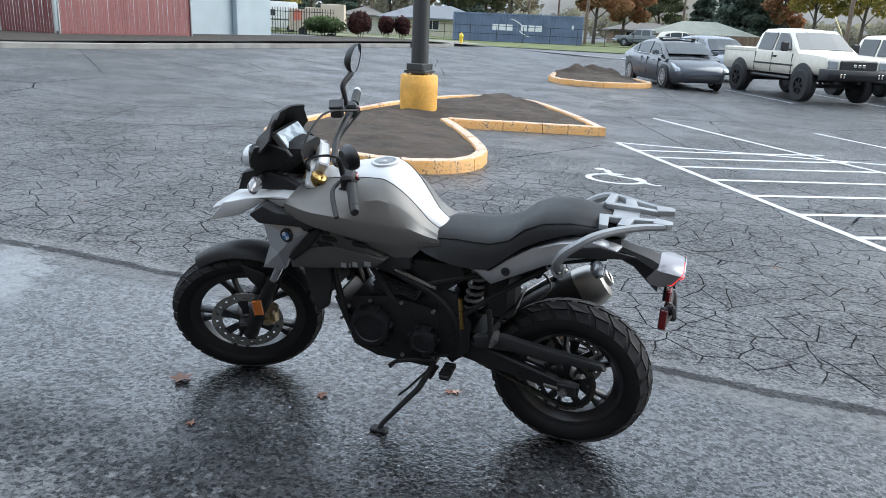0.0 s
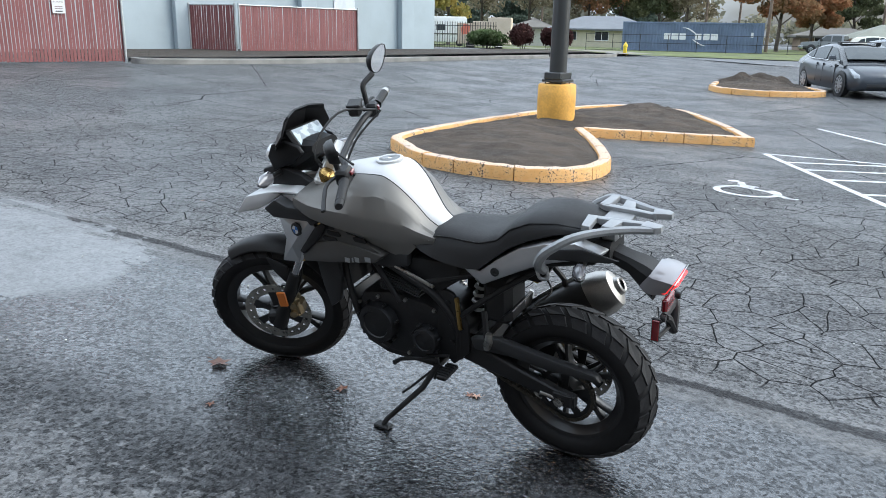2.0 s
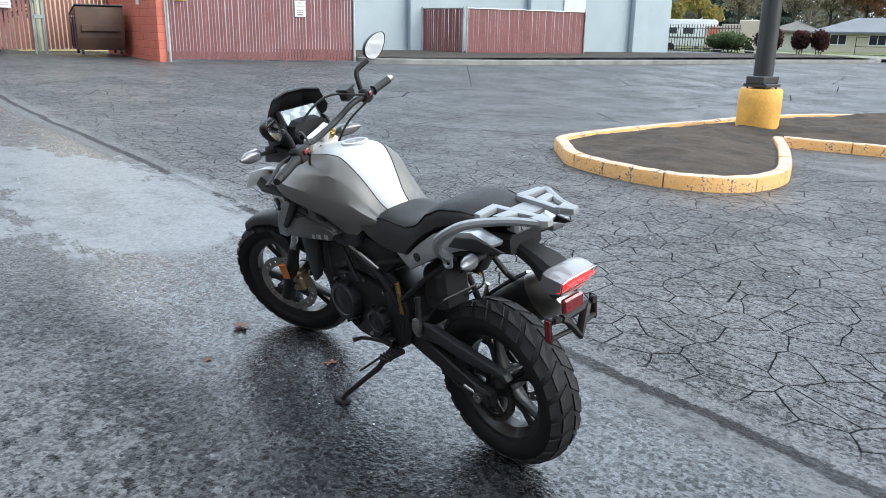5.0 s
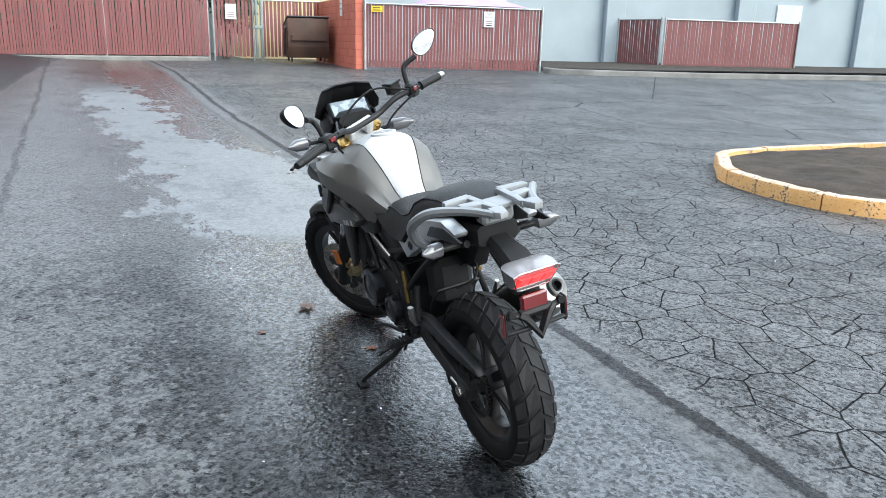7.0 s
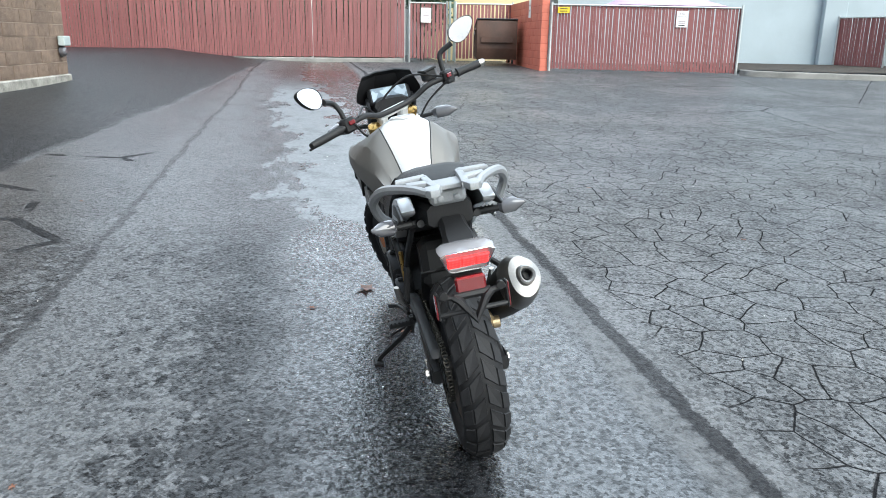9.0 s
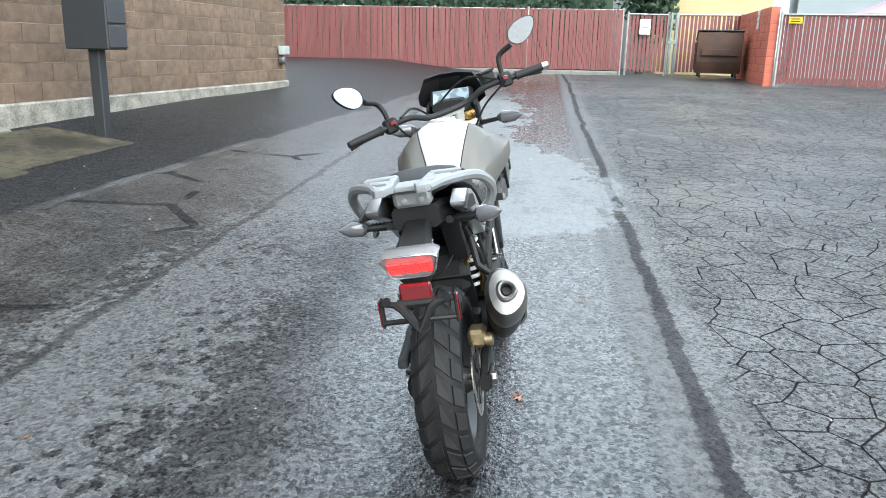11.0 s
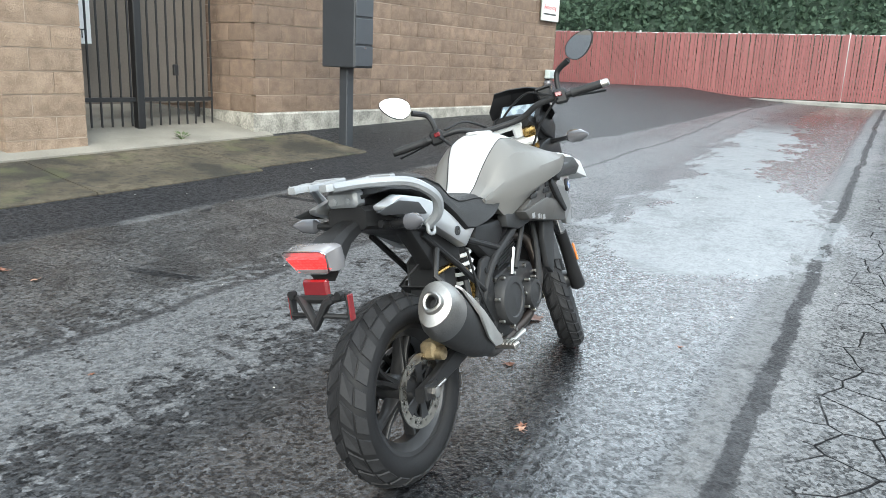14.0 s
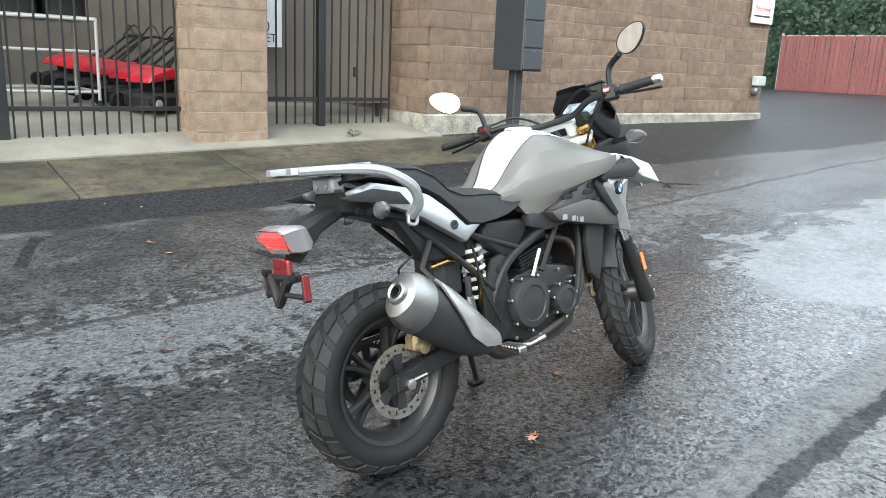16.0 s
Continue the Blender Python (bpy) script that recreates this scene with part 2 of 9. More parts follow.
def ground_z(x, y):
    """The height of the car park, which falls away from the shop and rises again towards the road."""
    if x > -9:
        h = -0.0264 * (min(x, 8.0) + 0.37)
    elif x > -19:
        h = 0.228 + 0.372 * step(-9, -19, x)
    else:
        h = 0.60 + 0.06 * step(-19, -26, x)
    w = 1 - step(-8, -18, x)
    if y < 12:
        v = -0.0251 * (max(y, -12) - 2.8)
    elif y < 25:
        k = (y - 12) / 13
        v = -0.231 * (2 * k ** 3 - 3 * k * k + 1) - 0.3263 * (k ** 3 - 2 * k * k + k) - 0.12 * (3 * k * k - 2 * k ** 3)
    else:
        v = -0.12
    q = 0.015 * (0.9 - max(y, -4)) ** 2 if y < 0.9 else 0.0
    z = h + w * v + q
    return z + (0.10 - z) * step(38, 54, y)


def on_ground(x, y, turn=0.0, up=0.0):
    return pose(x, y, ground_z(x, y) + up, 0, 0, turn)

# ---- ground ----


def asphalt():
    k = Nodes("asphalt")
    p = k.pos()
    x, y, z = k.xyz(p)
    wob = k.math('MULTIPLY', k.math('SUBTRACT', k.noise(p, 1.6, 5), 0.5), 0.22)
    lot = k.math('ADD', k.math('SUBTRACT', y, k.math('ADD', k.math('MULTIPLY', x, 0.091), 3.72)), k.math('MULTIPLY', wob, 0.55))
    lane = k.math('ADD', k.math('SUBTRACT', y, k.math('ADD', k.math('MULTIPLY', x, 0.087), 0.93)), k.math('MULTIPLY', wob, 0.9))
    strip = k.math('ADD', k.math('ADD', y, 0.76), wob)
    big, mid, fine = k.noise(p, 0.35, 5), k.noise(p, 2.2, 6, 0.65), k.noise(p, 14, 5, 0.7)
    grit = k.voronoi(p, 70)
    grain = k.noise(p, 230, 3, 0.6)
    # tones
    aged = k.mix(k.ramp(mid, 0.3, 0.7), (0.042, 0.0425, 0.0435), (0.072, 0.0725, 0.0735))
    aged = k.mix(k.ramp(big, 0.35, 0.65), aged, k.mix(0.5, aged, (0.055, 0.058, 0.064)))
    lane_tone = k.mix(k.ramp(mid, 0.3, 0.7), (0.010, 0.0105, 0.012), (0.022, 0.023, 0.025))
    worn = k.ramp(k.math('ADD', k.math('MULTIPLY', mid, 0.7), k.math('MULTIPLY', fine, 0.3)), 0.47, 0.55)
    left_tone = k.mix(worn, (0.019, 0.0195, 0.021), (0.036, 0.0365, 0.038))
    fresh = k.mix(mid, (0.015, 0.0155, 0.017), (0.024, 0.0245, 0.027))
    col = k.mix(k.ramp(lane, -0.03, 0.03), left_tone, lane_tone)
    col = k.mix(k.ramp(strip, 0.03, -0.03), col, fresh)
    col = k.mix(k.ramp(lot, -0.03, 0.03), col, aged)
    # dry grey skin with dark wet holes beside the left joint, thinning out towards the wet middle
    scab = k.math('ADD', k.math('MULTIPLY', k.noise(p, 14.0, 8, 0.66), 0.7), k.math('MULTIPLY', mid, 0.3))
    inside = k.math('MULTIPLY', k.ramp(lane, -0.02, 0.03), k.ramp(lot, -0.9, -1.3))
    verge = k.math('MULTIPLY', k.ramp(lane, -0.42, -0.1), k.ramp(lane, 0.03, -0.02))
    bar = k.math('ADD', k.ramp(lane, 0.15, 1.4, 0.40, 0.585), k.ramp(x, -0.5, -3.5, 0.0, 0.03))
    patch = k.math('MAXIMUM', k.math('MULTIPLY', inside, k.ramp(k.math('SUBTRACT', scab, bar), 0.0, 0.035)), k.math('MULTIPLY', verge, k.ramp(scab, 0.50, 0.53)))
    col = k.mix(k.math('MULTIPLY', patch, 0.85), col, (0.088, 0.090, 0.094))
    chip = k.xyz(k.voronoi(p, 62, out="Color"))[0]
    chip2 = k.xyz(k.voronoi(p, 150, out="Color"))[1]
    speck = k.math('ADD', k.math('MULTIPLY', chip, 0.65), k.math('MULTIPLY', chip2, 0.35))
    stone = k.mix(k.ramp(speck, 0.15, 0.9, 0, 1, False), (0.22, 0.22, 0.23), (2.5, 2.48, 2.45))
    col = k.mix(k.math('MULTIPLY', k.ramp(strip, -0.05, 0.05, 0.45, 0.9), k.ramp(patch, 0, 1, 1.0, 0.5, False)), col, stone, 'MULTIPLY')
    # sealed joints along both sides of the lane
    ragged = k.math('MULTIPLY', k.math('SUBTRACT', fine, 0.5), 0.09)
    seam = k.math('ADD', k.math('ABSOLUTE', lot), ragged)
    joint = k.math('MAXIMUM', k.ramp(seam, 0.050, 0.034), k.math('MULTIPLY', k.ramp(k.math('ADD', k.math('ABSOLUTE', lane), ragged), 0.045, 0.02), 0.75))
    edge = k.math('MAXIMUM', k.math('MULTIPLY', k.ramp(k.math('ABSOLUTE', k.math('ADD', strip, 0.02)), 0.07, 0.03), k.ramp(k.noise(p, 1.1, 5, 0.7), 0.42, 0.6, 0.1, 0.55)),
                  k.math('MULTIPLY', k.ramp(k.math('ABSOLUTE', k.math('ADD', lot, 0.11)), 0.13, 0.03), 0.8))
    edge = k.math('MAXIMUM', edge, k.math('MULTIPLY', k.ramp(k.math('ABSOLUTE', k.math('SUBTRACT', lot, 0.10)), 0.10, 0.03), 0.5))
    edge = k.math('MULTIPLY', edge, k.ramp(fine, 0.35, 0.6, 0.35, 0.9))
    col = k.mix(k.math('MULTIPLY', edge, 0.8), col, (0.19, 0.192, 0.196))
    col = k.mix(k.math('MULTIPLY', joint, 0.9), col, (0.026, 0.026, 0.028))
    # crazed surface of the old car park, dense near the joint and sparse beyond
    q = k.vmath('ADD', p, k.vmath('SCALE', k.vmath('SUBTRACT', k.noise(p, 2.6, 2, out="Color"), (0.5, 0.5, 0.5)), None))
    q.node.inputs[1].links[0].from_node.inputs["Scale"].default_value = 0.075
    c1 = k.voronoi(q, 3.9, 'DISTANCE_TO_EDGE')
    c2 = k.voronoi(q, 1.9, 'DISTANCE_TO_EDGE')
    c3 = k.voronoi(q, 0.33, 'DISTANCE_TO_EDGE')
    c4 = k.voronoi(q, 0.95, 'DISTANCE_TO_EDGE')
    for c in (c1, c2, c3, c4):
        c.node.voronoi_dimensions = '2D'
    near = k.math('MULTIPLY', k.ramp(lot, 0.10, 0.3), k.ramp(k.math('ADD', lot, k.math('MULTIPLY', k.math('SUBTRACT', big, 0.5), 7.0)), 10.0, 5.0))
    width = k.ramp(fine, 0.3, 0.7, 0.019, 0.032)
    thin = k.math('MULTIPLY', k.ramp(c1, width, k.math('MULTIPLY', width, 0.4)), k.ramp(k.noise(p, 0.9, 3), 0.34, 0.42, 0.75, 1.0))
    crack = k.math('MULTIPLY', k.math('MAXIMUM', thin, k.math('MULTIPLY', k.ramp(c2, k.math('MULTIPLY', width, 0.7), k.math('MULTIPLY', width, 0.3)), k.ramp(k.noise(p, 0.9, 3), 0.45, 0.38))), near)
    far = k.math('MULTIPLY', k.ramp(c3, 0.007, 0.002), k.math('MULTIPLY', k.ramp(lot, 3.5, 5.0), k.ramp(mid, 0.42, 0.5)))
    left = k.math('MULTIPLY', k.math('MULTIPLY', k.ramp(c4, 0.045, 0.03), k.ramp(x, -7.0, -5.5)), k.math('MULTIPLY', k.ramp(lane, -0.1, -0.3), k.math('MULTIPLY', k.ramp(strip, 0.0, 0.1), k.ramp(k.noise(p, 0.8, 3), 0.50, 0.57))))
    crack = k.math('MAXIMUM', k.math('MAXIMUM', crack, far), k.math('MULTIPLY', left, 0.75))
    col = k.mix(k.math('MULTIPLY', crack, 0.88), col, (0.012, 0.012, 0.013))
    # standing water over pale silt, its colour raised to stand for sky sheen
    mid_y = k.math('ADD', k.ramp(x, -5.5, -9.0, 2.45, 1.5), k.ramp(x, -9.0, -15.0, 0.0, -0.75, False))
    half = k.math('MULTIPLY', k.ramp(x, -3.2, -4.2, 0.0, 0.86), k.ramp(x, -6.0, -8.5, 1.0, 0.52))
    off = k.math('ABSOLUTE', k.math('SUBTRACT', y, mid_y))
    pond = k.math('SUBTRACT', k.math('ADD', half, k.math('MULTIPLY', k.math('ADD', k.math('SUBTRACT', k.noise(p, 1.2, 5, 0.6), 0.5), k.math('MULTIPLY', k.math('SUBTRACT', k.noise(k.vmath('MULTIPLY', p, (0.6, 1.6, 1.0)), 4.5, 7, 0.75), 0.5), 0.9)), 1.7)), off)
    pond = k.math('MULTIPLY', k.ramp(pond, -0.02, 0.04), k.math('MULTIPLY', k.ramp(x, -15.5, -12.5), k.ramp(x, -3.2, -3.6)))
    damp = k.ramp(k.noise(p, 0.8, 6, 0.62), 0.42, 0.6)
    core = k.math('MULTIPLY', k.ramp(lot, -0.08, -0.3), k.ramp(k.math('ADD', lane, k.math('MULTIPLY', wob, 2.4)), 0.75, 1.5))
    sheen = k.math('MULTIPLY', k.ramp(lot, -0.06, -0.22), k.ramp(k.math('ADD', lot, k.math('MULTIPLY', wob, 2.0)), -1.15, -0.6))
    wet = k.math('MAXIMUM', k.math('MAXIMUM', core, k.math('MULTIPLY', k.ramp(lot, 0.1, -0.4), k.math('MAXIMUM', k.ramp(lane, -0.4, 0.0, 0.5, 0.26), k.ramp(x, -1.8, -3.6, 0.0, 0.62)))), k.math('MULTIPLY', damp, 0.4))
    wet = k.math('MULTIPLY', wet, k.math('SUBTRACT', 1.0, k.math('MULTIPLY', edge, 0.7)))
    wet = k.math('MULTIPLY', wet, k.math('SUBTRACT', 1.0, k.math('MULTIPLY', patch, 0.45)))
    wet = k.math('MULTIPLY', wet, k.math('MAXIMUM', k.ramp(strip, -0.05, 0.05, 0.15, 1.0), k.ramp(x, -4.5, -8.0, 0.0, 0.45)))
    wet = k.math('MULTIPLY', wet, k.math('SUBTRACT', 1.0, k.math('MULTIPLY', pond, 0.55)))
    rough = k.math('ADD', k.ramp(wet, 0, 1, 0.55, 0.17, False), k.math('MULTIPLY', sheen, 0.10))
    rough = k.math('ADD', rough, k.math('MULTIPLY', k.math('SUBTRACT', fine, 0.5), 0.16))
    rough = k.mix(pond, rough, (0.46, 0.46, 0.46))
    rough = k.math('MAXIMUM', rough, k.math('MULTIPLY', k.math('MAXIMUM', crack, k.math('MULTIPLY', joint, 0.6)), 0.9))
    sheen_silt = k.mix(k.ramp(fine, 0.3, 0.7), (0.125, 0.131, 0.139), (0.175, 0.182, 0.19))
    col = k.mix(k.math('MULTIPLY', pond, k.ramp(mid, 0.3, 0.5, 0.55, 0.95)), col, sheen_silt)
    pits = k.ramp(k.noise(p, 42, 3, 0.6), 0.35, 0.65)
    h = k.math('ADD', k.math('MULTIPLY', k.math('SUBTRACT', 1.0, grit), 0.7), k.math('MULTIPLY', grain, 0.3))
    h = k.math('SUBTRACT', k.math('ADD', h, k.math('MULTIPLY', pits, 0.8)), k.math('MULTIPLY', crack, 1.5))
    calm = k.ramp(pond, 0, 1, 1.0, 0.25, False)
    n = k.bump(h, k.math('MULTIPLY', calm, k.ramp(core, 0, 1, 1.0, 0.4, False)), 0.0050)
    n = k.bump(k.noise(p, 3.0, 3), 0.10, 0.03, n)
    gloss = k.math('MULTIPLY', k.math('SUBTRACT', 1.0, k.math('MAXIMUM', crack, k.math('MULTIPLY', joint, 0.6))), k.math('MULTIPLY', k.math('MULTIPLY', k.math('ADD', k.ramp(wet, 0, 1, 0.20, 0.36, False), k.math('MULTIPLY', sheen, 0.22)), k.ramp(strip, -0.05, 0.05, 0.4, 1.0)), k.ramp(speck, 0.2, 0.8, 0.3, 1.6, False)))
    film = k.bump(k.math('ADD', k.ramp(k.noise(p, 64, 2, 0.5), 0.36, 0.64), k.math('MULTIPLY', k.math('SUBTRACT', 1.0, k.voronoi(p, 95)), 0.6)), k.math('MULTIPLY', calm, 0.8), 0.0015)
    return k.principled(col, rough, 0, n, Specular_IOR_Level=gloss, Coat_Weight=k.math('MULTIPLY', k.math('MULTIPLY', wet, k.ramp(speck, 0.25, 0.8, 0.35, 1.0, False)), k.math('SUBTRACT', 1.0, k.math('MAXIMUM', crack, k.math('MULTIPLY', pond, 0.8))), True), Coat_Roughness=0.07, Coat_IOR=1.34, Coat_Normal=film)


M_ASPHALT = asphalt()
M_CONCRETE = plain("concrete", (0.185, 0.172, 0.145), 0.85, vary=0.2, coarse=2.0, fine=70, bump=0.3)


def ground_sheet():
    def stops(lo, a, b, hi, fine):
        out, x = [], a
        while x < b:
            out.append(x)
            x += fine
        out.append(b)
        k, s = b, fine
        while k < hi:
            s *= 1.35
            k += s
            out.append(min(k, hi))
        k, s = a, fine
        while k > lo:
            s *= 1.35
            k -= s
            out.insert(0, max(k, lo))
        return out
    xs = stops(-900, -27, 6, 900, 0.5)
    ys = stops(-500, -9, 42, 1200, 0.5)
    bm = bmesh.new()
    vs = [[bm.verts.new((x, y, ground_z(x, y))) for y in ys] for x in xs]
    for a, b in zip(vs, vs[1:]):
        for j in range(len(ys) - 1):
            bm.faces.new((a[j], b[j], b[j + 1], a[j + 1]))
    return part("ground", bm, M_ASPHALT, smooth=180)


tagged(ground_sheet(), "wet dark asphalt car park with cracks and joints", "ground", kind="structure")


def draped(name, poly_fn, nx, ny, material, lift, label, category):
    """A thin sheet that follows the ground: poly_fn maps (u, v) in 0..1 to x, y."""
    bm = bmesh.new()
    vs = []
    for i in range(nx + 1):
        row = []
        for j in range(ny + 1):
            x, y = poly_fn(i / nx, j / ny)
            row.append(bm.verts.new((x, y, ground_z(x, y) + lift)))
        vs.append(row)
    for a, b in zip(vs, vs[1:]):
        for j in range(ny):
            bm.faces.new((a[j], b[j], b[j + 1], a[j + 1]))
    bmesh.ops.recalc_face_normals(bm, faces=bm.faces[:])
    if bm.faces[0].normal.z < 0:
        bmesh.ops.reverse_faces(bm, faces=bm.faces[:])
    return tagged(part(name, bm, material, smooth=180), label, category, kind="structure")


# ---- shop on the near side: block wall, pillar, gates, concrete apron ----
WALL_Y, WALL_L, WALL_R = -2.86, -4.66, -12.0
M_BLOCK = piece_mat("split_face_block", (0.110, 0.074, 0.051), (0.250, 0.178, 0.130), 0.9, 9, 110, 1.0, 0.012, 0.17, (0.42, 0.32, 0.25))
M_BLOCK_PALE = piece_mat("pale_split_face_block", (0.165, 0.116, 0.080), (0.37, 0.275, 0.202), 0.9, 9, 95, 1.0, 0.016, 0.10, (0.60, 0.49, 0.38))
M_MORTAR = plain("mortar", (0.40, 0.33, 0.27), 0.9, vary=0.15, coarse=6, fine=120, bump=0.3)
# pale wall toned down so that the yard behind the gates looks dim
M_DARKWALL = plain("dimmed_yard_wall", (0.11, 0.098, 0.082), 0.85, vary=0.15)
M_BASE = plain("stained_base_concrete", (0.30, 0.285, 0.25), 0.85, vary=0.35, coarse=5, fine=40, bump=0.5, depth=0.006)
M_IRON = plain("black_iron", (0.012, 0.012, 0.013), 0.45, 0.0, vary=0.2, fine=90)


def block_core():
    """The wall behind the blocks, with the return beside the gate and an unseen upper part."""
    bm = bmesh.new()
    # height above the view is raised to shade the bike's left side
    box(bm, (WALL_R, WALL_Y - 0.42, -0.2), (WALL_L - 0.05, WALL_Y - 0.011, 8.0))
    box(bm, (WALL_R, -30.0, -0.2), (WALL_R + 0.3, WALL_Y - 0.42, 8.0))
    # unseen walls east of the yard, added to block sky from that side
    box(bm, (3.6, WALL_Y - 0.42, -0.3), (12.0, WALL_Y - 0.02, 8.0))
    box(bm, (3.6, -30.0, -0.3), (3.9, WALL_Y - 0.42, 8.0))
    box(bm, (-5.0, -30.0, -0.2), (-4.72, WALL_Y - 0.42, 8.0))
    box(bm, (WALL_R, -30.0, 7.8), (-4.72, WALL_Y - 0.42, 8.0))
    return part("wall_shop", bm, M_MORTAR, smooth=0)


shop = tagged(block_core(), "brown split-face concrete block wall of a shop", "wall", kind="structure")
bm = bmesh.new()
for x0, x1, y0, y1 in ((WALL_R - 0.03, WALL_L + 0.03, WALL_Y - 0.3, WALL_Y + 0.035), (WALL_L - 0.3, WALL_L + 0.03, WALL_Y - 1.15, WALL_Y - 0.3)):
    n = 24
    pts = [(x0 + (x1 - x0) * i / n) for i in range(n + 1)]
    rings = []
    for x in pts:
        zt = 0.72
        rings.append([Vector((x, y0, -0.1)), Vector((x, y1, -0.1)), Vector((x, y1, zt - 0.02)), Vector((x, y1 - 0.02, zt)), Vector((x, y0, zt))])
    ring_skin(bm, rings)
part("base_course", bm, M_BASE, shop, "stained pale concrete base course")


def block_mesh(name, lx, ly, lz, material, seed, rock=0.012):
    """One split-face block: rough front towards +y, 10 mm joints."""
    bm = bmesh.new()
    rnd = random.Random(seed)
    nx, nz = 5, 3
    front = [[bm.verts.new((lx * i / nx, (rnd.uniform(-0.3 * rock, rock) * 0.4 if 0 < i < nx and 0 < j < nz else -0.004), lz * j / nz)) for j in range(nz + 1)] for i in range(nx + 1)]
    for i in range(nx):
        for j in range(nz):
            bm.faces.new((front[i][j], front[i][j + 1], front[i + 1][j + 1], front[i + 1][j]))
    border = [front[i][0] for i in range(nx + 1)] + [front[nx][j] for j in range(1, nz + 1)] + [front[i][nz] for i in range(nx - 1, -1, -1)] + [front[0][j] for j in range(nz - 1, 0, -1)]
    back = [bm.verts.new((v.co.x, -ly, v.co.z)) for v in border]
    for i in range(len(border)):
        j = (i + 1) % len(border)
        bm.faces.new((border[i], border[j], back[j], back[i]))
    bmesh.ops.recalc_face_normals(bm, faces=bm.faces[:])
    return mesh_of(name, bm, material, smooth=60)


BL, BH, J = 0.406, 0.203, 0.009
# ---- gates and yard behind them ----
GATE_Y = -3.35


def picket_gate(x0, x1, label):
    """Black iron fence panel between two places, pickets on two rails."""
    g = thing("iron_gate", pose((x0 + x1) / 2, GATE_Y, 0), label, "gate", "iron gates of the yard")
    n = int(abs(x1 - x0) / 0.115)
    zb = ground_z((x0 + x1) / 2, GATE_Y)
    c = (x0 + x1) / 2
    bm = bmesh.new()
    box(bm, (-0.009, -0.009, 0), (0.009, 0.009, 2.75), bevel=0.002)
    pm = mesh_of("picket", bm, M_IRON)
    for i in range(n + 1):
        piece("picket", pm, g, pose(x0 + (x1 - x0) * i / n - c, 0, zb + 0.07))
    for z in (0.33, 2.5):
        bm = bmesh.new()
        box(bm, (x0 - c, -0.02, zb + z), (x1 - c, 0.02, zb + z + 0.045), bevel=0.004)
        part("rail", bm, M_IRON, g)
    return g


ga = picket_gate(-1.95, 3.5, "tall black iron picket gate before a storage yard")
gb = picket_gate(-4.45, -2.6, "black iron picket gate beside the block wall")
for g, xs in ((ga, (-0.24,)), (gb, (-3.5,))):
    for x in xs:
        bm = bmesh.new()
        zb = ground_z(x, GATE_Y)
        box(bm, (x - 0.045 - g.location.x, -0.045, zb - 0.02), (x + 0.045 - g.location.x, 0.045, zb + 2.9), bevel=0.006)
        part("gate_post", bm, M_IRON, g)
bm = bmesh.new()
box(bm, (-3.98 + 3.525, 0.01, 1.12), (-3.92 + 3.525, 0.05, 1.24), bevel=0.008)
part("latch_box", bm, M_IRON, gb, "small black latch box")

# rises out of view to cut off light from behind the yard
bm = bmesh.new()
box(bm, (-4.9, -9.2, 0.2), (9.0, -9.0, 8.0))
tagged(part("wall_yard_back", bm, M_DARKWALL, smooth=0), "pale back wall of the yard, its tone darkened as if shaded", "wall", kind="structure")

def apron_mat():
    k = Nodes("mossy_concrete")
    p = k.pos()
    a, b, c = k.noise(p, 1.3, 6, 0.65), k.noise(p, 9, 5, 0.7), k.noise(p, 110, 3)
    x, y, z = k.xyz(p)
    col = k.mix(k.ramp(b, 0.3, 0.7), (0.044, 0.038, 0.028), (0.110, 0.094, 0.069))
    col = k.mix(k.ramp(k.math('ADD', k.math('MULTIPLY', a, 0.6), k.math('MULTIPLY', b, 0.4)), 0.44, 0.56), col, (0.032, 0.030, 0.025))
    col = k.mix(k.math('MULTIPLY', k.ramp(k.noise(p, 2.1, 5), 0.5, 0.66), 0.4), col, (0.095, 0.10, 0.05))
    return k.principled(col, k.ramp(a, 0.3, 0.7, 0.95, 0.75), 0, k.bump(k.math('ADD', c, b), 0.35, 0.004), Specular_IOR_Level=0.15)


M_APRON = apron_mat()


def apron():
    root = thing("pavement", None, "stained concrete apron before the yard gates", "pavement", kind="structure")
    xs = [5.5, 2.5, 1.0, -0.45, -1.9, -3.6, -5.25]
    for (xa, xb) in zip(xs, xs[1:]):
        rows = [(-2.68, -1.5)] if xb >= -4 else [(-2.68, -1.62)]
        if xb == -0.45 or xb == 1.0:
            rows = [(-2.68, -2.2), (-2.2, -1.5)]
        for ya, yb in rows:
            bm = bmesh.new()
            n = 4
            rings = []
            for i in range(n + 1):
                x = xa - 0.006 + (xb - xa + 0.012) * i / n
                rings.append([Vector((x, yy, ground_z(x, yy) + dz)) for yy, dz in ((ya + 0.006, -0.1), (yb - 0.006, -0.1), (yb - 0.006, 0.008), (yb - 0.02, 0.02), ((ya + yb) / 2, 0.02), (ya + 0.012, 0.02), (ya + 0.006, 0.012))])
            ring_skin(bm, rings)
            bmesh.ops.recalc_face_normals(bm, faces=bm.faces[:])
            part("concrete_panel", bm, M_APRON, root)
    bm = bmesh.new()
    rings = []
    for i in range(13):
        x = 5.5 - 10.3 * i / 12
